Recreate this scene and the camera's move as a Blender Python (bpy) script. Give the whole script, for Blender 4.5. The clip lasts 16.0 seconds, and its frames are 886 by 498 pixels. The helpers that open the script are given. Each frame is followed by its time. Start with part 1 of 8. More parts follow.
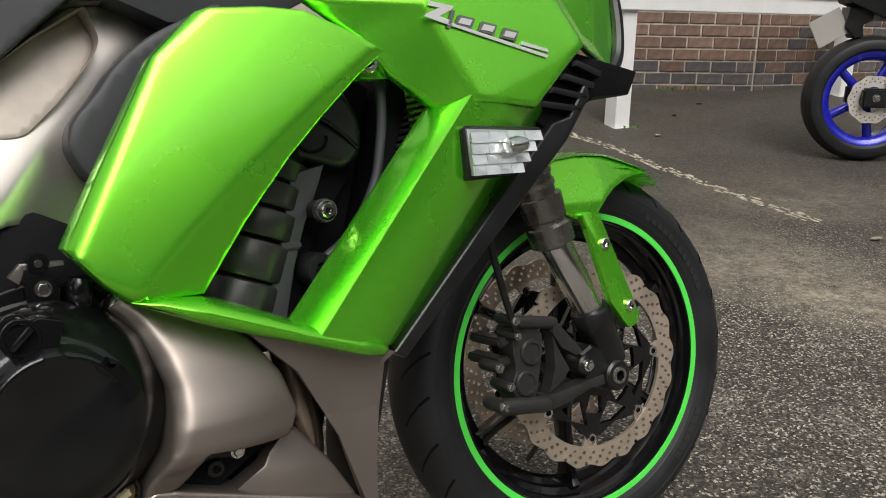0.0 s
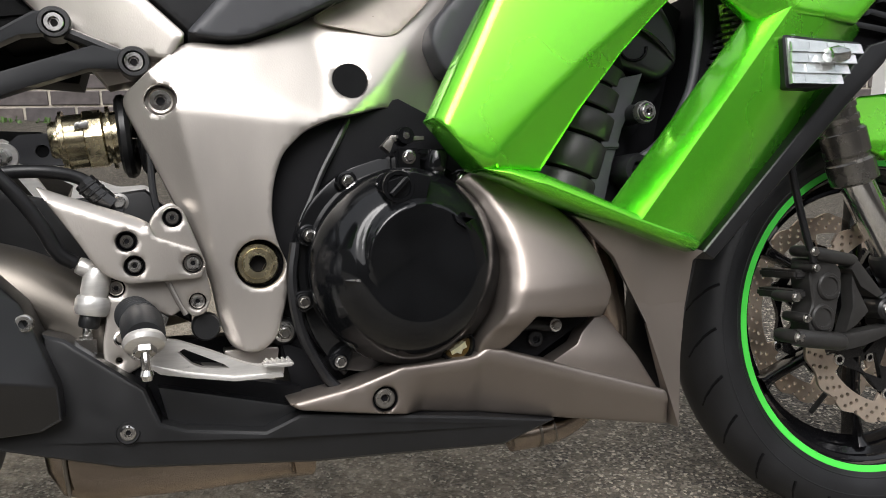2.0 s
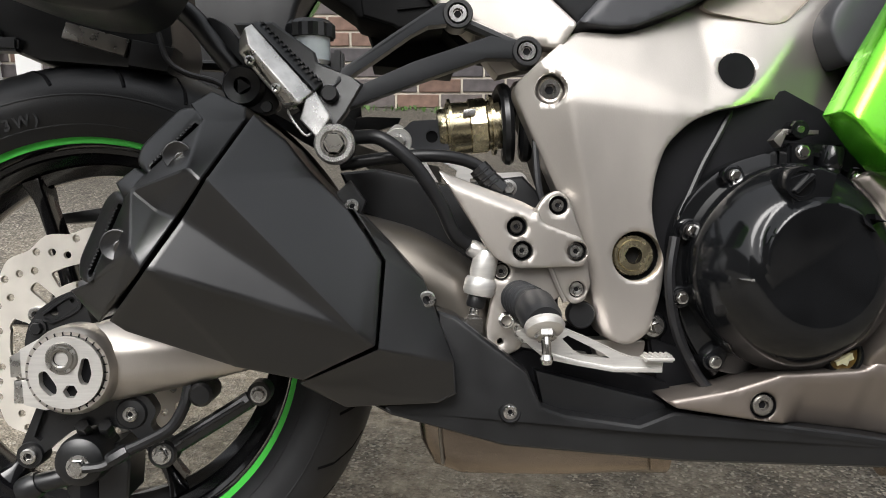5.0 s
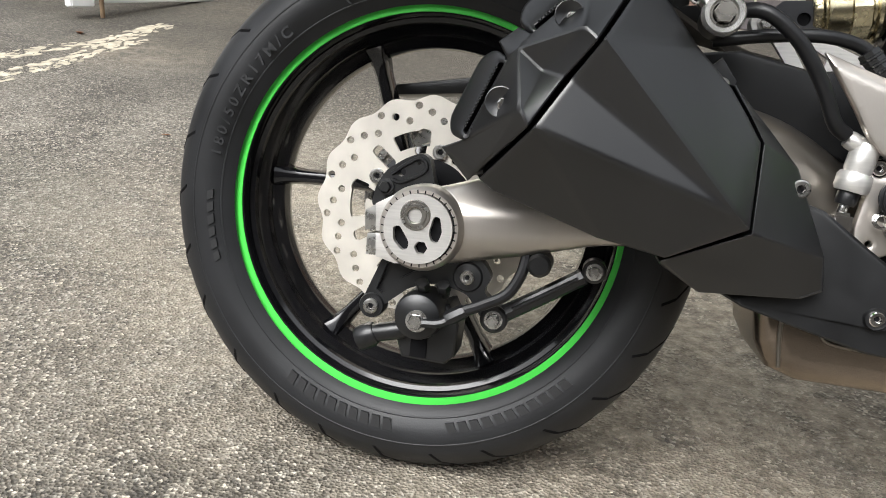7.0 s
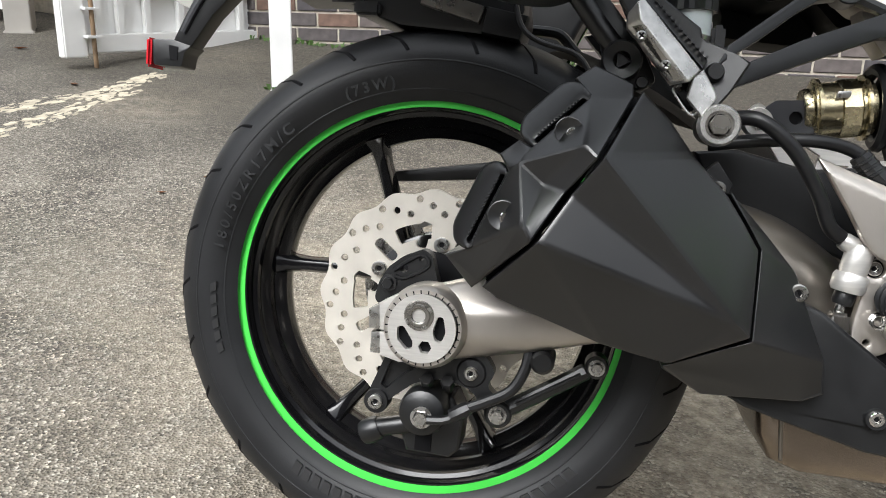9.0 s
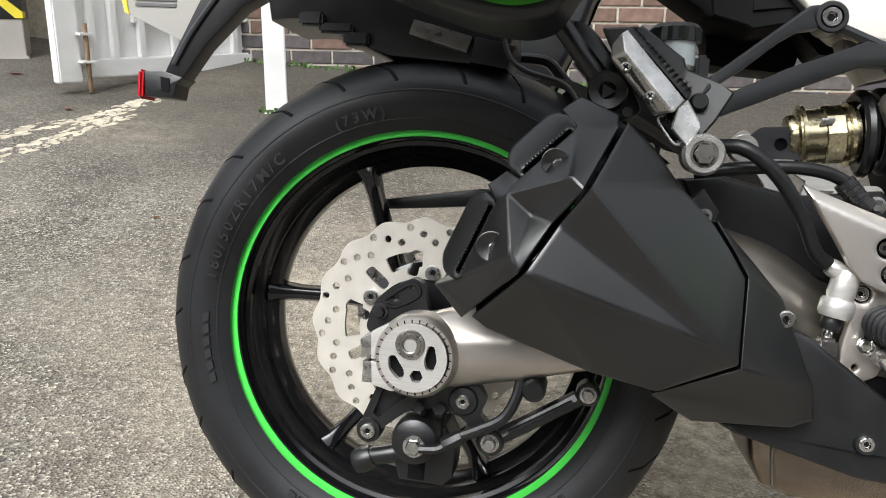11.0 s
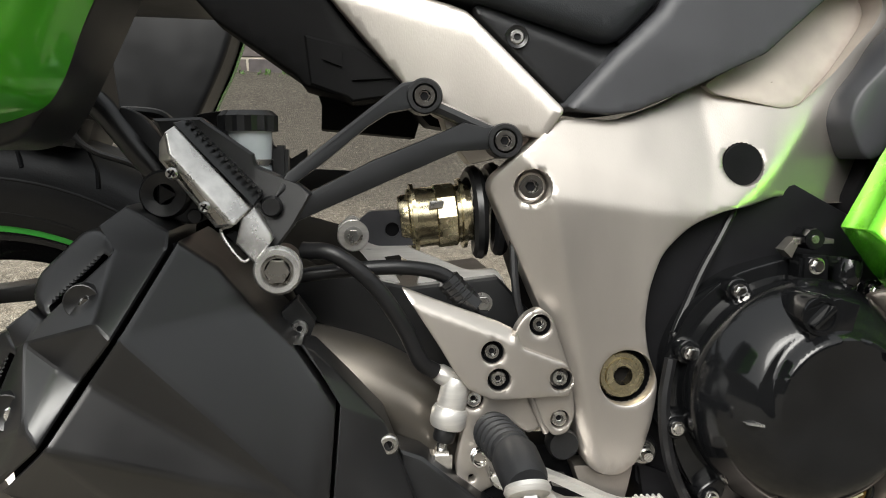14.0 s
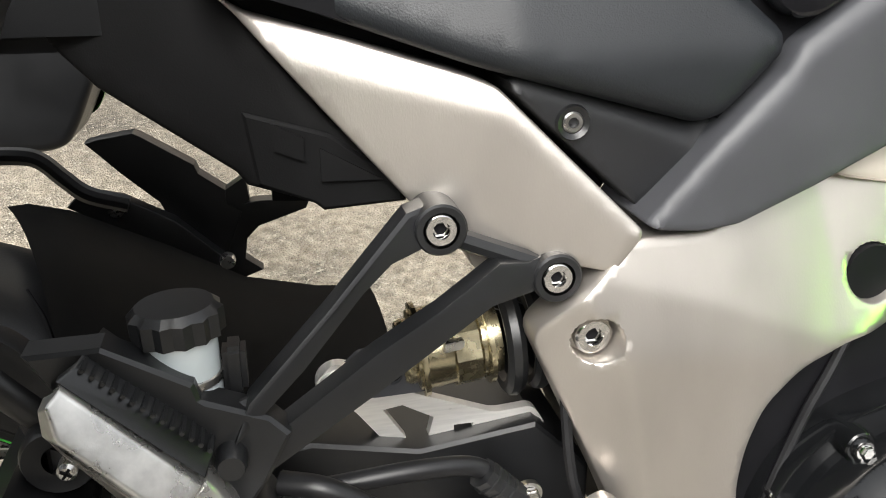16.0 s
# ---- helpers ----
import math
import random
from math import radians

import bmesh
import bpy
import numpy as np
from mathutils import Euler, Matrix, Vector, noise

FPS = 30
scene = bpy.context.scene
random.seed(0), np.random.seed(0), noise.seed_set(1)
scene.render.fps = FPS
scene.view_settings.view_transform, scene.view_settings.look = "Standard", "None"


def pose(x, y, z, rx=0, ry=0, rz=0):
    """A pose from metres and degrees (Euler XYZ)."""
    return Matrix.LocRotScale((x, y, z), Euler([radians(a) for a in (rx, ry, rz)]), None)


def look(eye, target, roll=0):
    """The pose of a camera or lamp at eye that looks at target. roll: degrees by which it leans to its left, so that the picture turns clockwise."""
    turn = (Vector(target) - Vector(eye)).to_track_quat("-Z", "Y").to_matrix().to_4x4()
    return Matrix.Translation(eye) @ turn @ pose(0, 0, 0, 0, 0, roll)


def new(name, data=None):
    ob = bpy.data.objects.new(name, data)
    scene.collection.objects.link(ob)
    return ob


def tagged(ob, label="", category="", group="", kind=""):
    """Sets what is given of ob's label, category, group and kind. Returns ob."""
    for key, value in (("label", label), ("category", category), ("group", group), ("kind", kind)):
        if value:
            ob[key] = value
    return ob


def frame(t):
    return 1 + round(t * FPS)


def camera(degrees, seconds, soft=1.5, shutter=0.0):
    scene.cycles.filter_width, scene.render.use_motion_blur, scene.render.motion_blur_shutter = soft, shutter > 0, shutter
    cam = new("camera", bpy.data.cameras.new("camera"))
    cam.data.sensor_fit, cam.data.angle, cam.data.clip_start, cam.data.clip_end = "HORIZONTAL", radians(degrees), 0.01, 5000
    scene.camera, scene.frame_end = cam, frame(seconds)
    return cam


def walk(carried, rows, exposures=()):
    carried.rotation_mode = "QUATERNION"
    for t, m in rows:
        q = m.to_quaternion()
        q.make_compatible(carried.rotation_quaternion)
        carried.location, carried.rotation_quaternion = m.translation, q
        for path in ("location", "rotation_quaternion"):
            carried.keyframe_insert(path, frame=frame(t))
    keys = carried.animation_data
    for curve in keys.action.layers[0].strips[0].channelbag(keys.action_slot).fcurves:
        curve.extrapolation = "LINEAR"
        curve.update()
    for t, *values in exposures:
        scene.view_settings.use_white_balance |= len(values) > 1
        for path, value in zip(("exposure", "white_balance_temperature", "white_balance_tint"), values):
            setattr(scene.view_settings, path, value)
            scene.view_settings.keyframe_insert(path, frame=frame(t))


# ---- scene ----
# ---- camera ----
cam = camera(56.473, 16.0, soft=1.0)
PATH = [
    (0, (0.6366, -0.8062, 0.7563), (1.4299, 0.4011, 0.3523), 1.066),
    (0.5, (0.6053, -0.8344, 0.6476), (1.3921, 0.3935, 0.2967), 0.238),
    (1, (0.5737, -0.8575, 0.6224), (1.2579, 0.4361, 0.2929), -0.387),
    (1.5, (0.5334, -0.8558, 0.6137), (1.0700, 0.5065, 0.2878), -0.409),
    (2, (0.4951, -0.8536, 0.6236), (0.9465, 0.5354, 0.2817), 0.256),
    (2.5, (0.4682, -0.8573, 0.6388), (0.8031, 0.5706, 0.3240), 0.077),
    (3, (0.4222, -0.8493, 0.6014), (0.6120, 0.6127, 0.3249), -0.098),
    (3.2, (0.4033, -0.8434, 0.5673), (0.5472, 0.6260, 0.3022), -0.148),
    (5.3, (0.3436, -0.8186, 0.6377), (0.3686, 0.6359, 0.2720), -0.009),
    (5.5, (0.3459, -0.8214, 0.6442), (0.3297, 0.6346, 0.2839), -0.005),
    (6, (0.2917, -0.8293, 0.6033), (0.1715, 0.6071, 0.1881), 0.820),
    (6.5, (0.2328, -0.8256, 0.5702), (0.0291, 0.5819, 0.0930), 1.337),
    (7, (0.1865, -0.8297, 0.5700), (-0.0747, 0.5635, 0.0793), 1.873),
    (7.5, (0.1754, -0.8351, 0.5898), (-0.1222, 0.5531, 0.1056), 2.130),
    (8, (0.1651, -0.8353, 0.6091), (-0.1390, 0.5557, 0.1373), 2.154),
    (8.5, (0.1657, -0.8287, 0.6293), (-0.1115, 0.5720, 0.1698), 1.703),
    (9, (0.1720, -0.8197, 0.6411), (-0.0795, 0.5909, 0.1974), 1.117),
    (9.2, (0.1733, -0.8183, 0.6453), (-0.0748, 0.5954, 0.2094), 0.952),
    (11.5, (0.1836, -0.8199, 0.6552), (-0.0678, 0.6001, 0.2426), 0.289),
    (12, (0.1916, -0.8165, 0.6572), (-0.0624, 0.6023, 0.2417), 0.030),
    (12.5, (0.1957, -0.8164, 0.6578), (-0.0457, 0.6052, 0.2444), -0.111),
    (13, (0.2300, -0.7948, 0.6623), (0.0913, 0.6413, 0.2520), 0.013),
    (13.5, (0.2920, -0.7306, 0.6753), (0.3616, 0.7135, 0.2754), 0.602),
    (14, (0.3343, -0.6652, 0.7419), (0.4962, 0.7536, 0.2829), 1.330),
    (14.5, (0.3176, -0.6061, 0.8748), (0.4583, 0.7230, 0.1938), -0.143),
    (15, (0.3065, -0.5327, 0.9320), (0.4639, 0.7193, 0.1210), 1.367),
    (15.5, (0.3426, -0.4451, 0.9555), (0.4550, 0.7718, 0.0858), 0.421),
    (16, (0.3109, -0.3581, 0.8852), (0.5873, 0.8821, 0.0880), 0.919),
]
walk(cam, [(t, look(eye, target, roll)) for t, eye, target, roll in PATH],
     [(0.0, 0.17, 6600, 10), (0.5, 0.53, 6300, 12), (1.0, 0.80, 6400, 13), (1.5, 0.57, 6400, 12), (3.0, 0.71, 6350, 11), (5.5, 0.91, 6450, 10), (8.0, 1.15, 6250, 9), (9.0, 1.07, 6250, 9), (12.5, 1.02, 6350, 9), (13.5, 0.88, 6550, 8), (14.5, 1.02, 6600, 7), (15.5, 1.45, 6550, 7), (16.0, 1.52, 6550, 9)])

# ---- light: a bright overcast sky ----
world = bpy.data.worlds.new("overcast")
scene.world = world
world.use_nodes = True
nt = world.node_tree
sky = nt.nodes.new("ShaderNodeTexSky")
sky.sky_type, sky.sun_disc = "NISHITA", False
sky.sun_elevation, sky.sun_rotation = radians(54), radians(203)
sky.air_density, sky.dust_density, sky.ozone_density = 1.0, 6.5, 0.6
grey = nt.nodes.new("ShaderNodeHueSaturation")
grey.inputs["Saturation"].default_value = 0.25
nt.links.new(sky.outputs[0], grey.inputs["Color"])
nt.links.new(grey.outputs[0], nt.nodes["Background"].inputs["Color"])
nt.nodes["Background"].inputs["Strength"].default_value = 0.085
cloud = nt.nodes.new("ShaderNodeBackground")
cloud.inputs["Color"].default_value = (0.96, 0.99, 1.0, 1)
# an overcast sky is about three times as bright overhead as at the horizon
heading, height, rise = nt.nodes.new("ShaderNodeTexCoord"), nt.nodes.new("ShaderNodeSeparateXYZ"), nt.nodes.new("ShaderNodeMapRange")
nt.links.new(heading.outputs["Generated"], height.inputs[0])
nt.links.new(height.outputs["Z"], rise.inputs["Value"])
rise.inputs["To Min"].default_value, rise.inputs["To Max"].default_value = 0.08, 0.25
nt.links.new(rise.outputs[0], cloud.inputs["Strength"])
veil = nt.nodes.new("ShaderNodeAddShader")
nt.links.new(nt.nodes["Background"].outputs[0], veil.inputs[0])
nt.links.new(cloud.outputs[0], veil.inputs[1])
nt.links.new(veil.outputs[0], nt.nodes["World Output"].inputs["Surface"])
sun = new("sun", bpy.data.lights.new("sun", "SUN"))
sun.data.energy, sun.data.angle, sun.data.color = 1.5, radians(40), (1.0, 0.985, 0.96)
sun.matrix_world = look((-2.4, -5.6, 7.6), (0, 0, 0))


# ---- materials ----
def mat(name, color, rough=0.5, metal=0.0, vary=0.12, scale=30.0, bump=0.0, bump_scale=300.0, coat=0.0, rvary=0.1, spec=0.5, stretch=(1, 1, 1)):
    m = bpy.data.materials.new(name)
    m.use_nodes = True
    n, l = m.node_tree.nodes, m.node_tree.links
    b = n["Principled BSDF"]
    b.inputs["Metallic"].default_value = metal
    b.inputs["Coat Weight"].default_value = coat
    b.inputs["Coat Roughness"].default_value = 0.06
    b.inputs["Specular IOR Level"].default_value = spec
    tc = n.new("ShaderNodeTexCoord")
    mp = n.new("ShaderNodeMapping")
    mp.inputs["Scale"].default_value = stretch
    l.new(tc.outputs["Object"], mp.inputs["Vector"])
    big = n.new("ShaderNodeTexNoise")
    big.inputs["Scale"].default_value = scale
    big.inputs["Detail"].default_value = 6
    l.new(mp.outputs[0], big.inputs["Vector"])
    ramp = n.new("ShaderNodeMapRange")
    ramp.inputs["From Min"].default_value, ramp.inputs["From Max"].default_value = 0.3, 0.7
    ramp.inputs["To Min"].default_value, ramp.inputs["To Max"].default_value = 1 - vary, 1 + vary
    l.new(big.outputs["Fac"], ramp.inputs["Value"])
    mul = n.new("ShaderNodeMix")
    mul.data_type, mul.blend_type = "RGBA", "MULTIPLY"
    mul.inputs["Factor"].default_value = 1.0
    mul.inputs["A"].default_value = (*color, 1)
    l.new(ramp.outputs[0], mul.inputs["B"])
    l.new(mul.outputs["Result"], b.inputs["Base Color"])
    rr = n.new("ShaderNodeMapRange")
    rr.inputs["To Min"].default_value, rr.inputs["To Max"].default_value = max(0.02, rough - rvary), min(1, rough + rvary)
    fine = n.new("ShaderNodeTexNoise")
    fine.inputs["Scale"].default_value = bump_scale
    fine.inputs["Detail"].default_value = 3
    l.new(mp.outputs[0], fine.inputs["Vector"])
    l.new(big.outputs["Fac"], rr.inputs["Value"])
    l.new(rr.outputs[0], b.inputs["Roughness"])
    if bump:
        bp = n.new("ShaderNodeBump")
        bp.inputs["Strength"].default_value, bp.inputs["Distance"].default_value = bump, 0.001
        l.new(fine.outputs["Fac"], bp.inputs["Height"])
        l.new(bp.outputs[0], b.inputs["Normal"])
    return m


def candy(name, deep, flake, share, rough):
    """Candy lacquer: deep green body colour under bright yellow-green metal flake."""
    m = mat(name, flake, rough, 0.92, 0.05, 6, bump=0.03, bump_scale=2500, coat=0.6, rvary=0.03)
    n, l = m.node_tree.nodes, m.node_tree.links
    body = n.new("ShaderNodeBsdfPrincipled")
    body.inputs["Base Color"].default_value = (*deep, 1)
    body.inputs["Roughness"].default_value = 0.45
    body.inputs["Coat Weight"].default_value = 0.6
    body.inputs["Coat Roughness"].default_value = 0.06
    both = n.new("ShaderNodeMixShader")
    both.inputs[0].default_value = share
    l.new(body.outputs[0], both.inputs[1])
    l.new(n["Principled BSDF"].outputs[0], both.inputs[2])
    l.new(both.outputs[0], n["Material Output"].inputs["Surface"])
    return m


GREEN = candy("candy_green_paint", (0.020, 0.36, 0.010), (0.305, 0.95, 0.040), 0.70, 0.27)
LIDGREEN = candy("green_pannier_lacquer", (0.045, 0.50, 0.012), (0.24, 0.85, 0.02), 0.40, 0.26)
TAPE = mat("green_rim_tape", (0.09, 0.78, 0.09), 0.4, 0.0, 0.05, 20)
TAILP = mat("grained_black_plastic", (0.0065, 0.0065, 0.0068), 0.60, 0.0, 0.2, 20, bump=0.12, bump_scale=900, spec=0.14)
BRONZE = mat("bronze_grey_paint", (0.305, 0.266, 0.238), 0.42, 0.85, 0.06, 12, bump=0.04, bump_scale=1800, coat=0.15)
ALU = mat("cast_aluminium", (0.520, 0.484, 0.445), 0.37, 0.86, 0.12, 11, bump=0.09, bump_scale=900, stretch=(1, 1, 0.4))
ALU2 = mat("machined_aluminium", (0.74, 0.72, 0.69), 0.32, 0.65, 0.08, 40, stretch=(1, 1, 12))
CHROME = mat("bright_steel", (0.82, 0.81, 0.79), 0.15, 1.0, 0.08, 60)
POLISH = mat("polished_zinc", (0.80, 0.79, 0.77), 0.22, 0.74, 0.1, 50)
PEGM = mat("worn_cast_peg_metal", (0.56, 0.55, 0.53), 0.28, 0.8, 0.3, 60, bump=0.10, bump_scale=350)
STEEL = mat("zinc_steel", (0.55, 0.54, 0.52), 0.28, 1.0, 0.15, 120)
GOLD = mat("gold_zinc_steel", (0.62, 0.55, 0.37), 0.26, 1.0, 0.18, 90)
ROTOR = mat("brushed_rotor_steel", (0.66, 0.555, 0.455), 0.36, 0.75, 0.16, 25, bump=0.05, bump_scale=500)
ROTOR2 = mat("worn_bright_rotor_steel", (0.80, 0.755, 0.68), 0.38, 0.55, 0.10, 25, bump=0.05, bump_scale=500)
BLACK = mat("satin_black_plastic", (0.0085, 0.0088, 0.0096), 0.35, 0.0, 0.25, 25, bump=0.08, bump_scale=1200, spec=0.56)
MATT = mat("satin_black_paint", (0.0075, 0.0075, 0.0082), 0.34, 0.0, 0.2, 18, bump=0.04, bump_scale=1800, spec=0.84)
GLOSS = mat("gloss_black_paint", (0.006, 0.006, 0.007), 0.12, 0.0, 0.3, 30, coat=0.35, rvary=0.05, spec=0.4)
ENGINE = mat("black_engine_enamel", (0.0055, 0.0058, 0.0064), 0.10, 0.0, 0.3, 25, bump=0.012, bump_scale=300, rvary=0.03, spec=0.46)
# near-black for dark parts, and for shade in gaps, bores and slots
DARK = mat("near_black_parts_and_shade", (0.005, 0.005, 0.006), 0.6, 0.0, 0.3, 40, spec=0.12)
CHARCOAL = mat("charcoal_plastic", (0.043, 0.044, 0.049), 0.46, 0.0, 0.12, 15, bump=0.1, bump_scale=1600, spec=0.4)
TRIMP = mat("dark_grained_plastic", (0.014, 0.0145, 0.016), 0.42, 0.0, 0.12, 15, bump=0.1, bump_scale=1600, spec=0.42)
SEATM = mat("seat_vinyl", (0.0125, 0.0142, 0.0165), 0.48, 0.0, 0.15, 12, bump=0.25, bump_scale=900, spec=0.36)
RUBBER = mat("tyre_rubber", (0.0145, 0.0150, 0.0165), 0.46, 0.0, 0.3, 14, bump=0.15, bump_scale=500, spec=0.38)
SIDEWALL = mat("tyre_lettering_rubber", (0.024, 0.024, 0.025), 0.40, 0.0, 0.15, 14, spec=0.45)
HOSE = mat("rubber_hose", (0.010, 0.010, 0.011), 0.38, 0.0, 0.2, 60, spec=0.4)
STAINLESS = mat("heat_stained_steel", (0.31, 0.255, 0.205), 0.24, 0.95, 0.48, 16, bump=0.05, bump_scale=300, stretch=(0.25, 1, 1))
STAINLESS2 = mat("brushed_stainless", (0.25, 0.225, 0.195), 0.36, 0.9, 0.15, 12, bump=0.05, bump_scale=400)
TUBEM = mat("dark_anodised_tube", (0.20, 0.19, 0.175), 0.26, 0.85, 0.1, 40)
SLIDER = mat("hard_chrome_tube", (0.86, 0.86, 0.85), 0.17, 1.0, 0.04, 60, rvary=0.03)
CALM = mat("dark_grey_caliper_paint", (0.030, 0.029, 0.028), 0.40, 0.2, 0.2, 60, bump=0.1, bump_scale=500, spec=0.5)
FORKM = mat("anodised_fork_tube", (0.30, 0.285, 0.26), 0.28, 0.85, 0.1, 40)
WHITEP = mat("white_gloss_paint", (0.80, 0.80, 0.79), 0.38, 0.0, 0.06, 6)
GREYP = mat("grey_render_paint", (0.36, 0.34, 0.31), 0.7, 0.0, 0.1, 5)
BLUEP = mat("blue_wheel_paint", (0.015, 0.02, 0.42), 0.25, 0.2, 0.1, 20, coat=0.6)
REDP = mat("red_reflector_plastic", (0.55, 0.02, 0.03), 0.2, 0.0, 0.05, 50, coat=0.5)
YELLOWP = mat("yellow_plastic", (0.75, 0.62, 0.05), 0.4, 0.0, 0.1, 10)
OLDWHITE = mat("worn_road_paint", (0.42, 0.378, 0.29), 0.85, 0.0, 0.35, 22, bump=0.4, bump_scale=90)
LEAF = mat("dead_leaf", (0.22, 0.10, 0.045), 0.7, 0.0, 0.3, 30)
PALELEAF = mat("pale_leaf", (0.50, 0.45, 0.36), 0.7, 0.0, 0.2, 30)
WEED = mat("green_weed", (0.06, 0.12, 0.025), 0.6, 0.0, 0.3, 30)
RUSTY = mat("rusty_iron", (0.22, 0.15, 0.09), 0.75, 0.2, 0.35, 25, bump=0.2, bump_scale=200)
RUSTY2 = mat("grimy_steel", (0.16, 0.15, 0.14), 0.6, 0.6, 0.4, 30, bump=0.2, bump_scale=200)
PLATEB = mat("plate_backing", (0.33, 0.32, 0.29), 0.45, 0.0, 0.05, 5)
PRINT = mat("grey_print", (0.10, 0.10, 0.10), 0.6, 0.0, 0.05, 5)
DECAL = mat("silver_decal", (0.62, 0.63, 0.62), 0.3, 0.4, 0.05, 5)
FLUID = mat("brake_fluid_window", (0.55, 0.60, 0.62), 0.25, 0.0, 0.1, 25, coat=0.3)
RADM = mat("radiator_fins", (0.03, 0.03, 0.032), 0.5, 0.6, 0.2, 60)


def clear_plastic(name):
    """A thin clear moulding: it lets light straight through and keeps a little gloss."""
    m = bpy.data.materials.new(name)
    m.use_nodes = True
    n, l = m.node_tree.nodes, m.node_tree.links
    clear, gloss, both = n.new("ShaderNodeBsdfTransparent"), n.new("ShaderNodeBsdfGlossy"), n.new("ShaderNodeMixShader")
    clear.inputs["Color"].default_value = (0.95, 0.97, 0.97, 1)
    gloss.inputs["Roughness"].default_value = 0.03
    both.inputs[0].default_value = 0.07
    l.new(clear.outputs[0], both.inputs[1])
    l.new(gloss.outputs[0], both.inputs[2])
    l.new(both.outputs[0], n["Material Output"].inputs["Surface"])
    return m


LENS = clear_plastic("clear_lens")


# ---- building helpers ----
def part(name, bm, material, parent=None, label="", angle=32):
    me = bpy.data.meshes.new(name)
    bmesh.ops.recalc_face_normals(bm, faces=bm.faces)
    bm.to_mesh(me)
    bm.free()
    me.materials.append(material)
    me.polygons.foreach_set("use_smooth", [True] * len(me.polygons))
    me.set_sharp_from_angle(angle=radians(angle))
    ob = new(name, me)
    if parent:
        ob.parent = parent
    if label:
        ob["label"] = label
    return ob


def thing(name, m, label, category, group="", kind=""):
    ob = new(name)
    ob.empty_display_size = 0.05
    ob.matrix_world = m
    return tagged(ob, label, category, group, kind)


def rounded(pts, r, n=4):
    """The outline with each corner rounded by up to r."""
    out, k = [], len(pts)
    for i, p in enumerate(pts):
        p, a, b = Vector(p), Vector(pts[i - 1]), Vector(pts[(i + 1) % k])
        d = min(r, 0.42 * (a - p).length, 0.42 * (b - p).length)
        s, e = p + (a - p).normalized() * d, p + (b - p).normalized() * d
        out += [(1 - u) ** 2 * s + 2 * u * (1 - u) * p + u * u * e for u in [j / n for j in range(n + 1)]]
    return [tuple(v) for v in out]


def smooth_loop(pts, n=4):
    """A closed curve through the points."""
    out, k = [], len(pts)
    for i in range(k):
        a, b, c, d = (Vector(pts[(i + j) % k]) for j in (-1, 0, 1, 2))
        for j in range(n):
            u = j / n
            out.append(tuple(0.5 * (2 * b + (c - a) * u + (2 * a - 5 * b + 4 * c - d) * u * u + (3 * b - a - 3 * c + d) * u ** 3)))
    return out


def plate(pts, y0, y1, bev=0.002, r=0.0, seg=2):
    """A flat piece with the outline pts in x, z from y0 (outer face) to y1, its outer rim bevelled. pts may hold (x, z, dy)."""
    flat = [p[:2] for p in pts]
    dy = None if len(pts[0]) == 2 else [p[2] for p in pts]
    if r:
        flat = rounded(flat, r)
        dy = None
    bm = bmesh.new()
    front = [bm.verts.new((x, y0 + (dy[i] if dy else 0), z)) for i, (x, z) in enumerate(flat)]
    back = [bm.verts.new((x, y1, z)) for x, z in flat]
    k = len(front)
    bm.faces.new(front)
    bm.faces.new(back[::-1])
    for i in range(k):
        bm.faces.new((front[i], back[i], back[(i + 1) % k], front[(i + 1) % k]))
    bm.normal_update()
    if bev:
        rim = [e for e in bm.edges if e.verts[0] in front and e.verts[1] in front]
        bmesh.ops.bevel(bm, geom=rim, offset=bev, segments=seg, affect="EDGES", profile=0.6, clamp_overlap=True)
    return bm


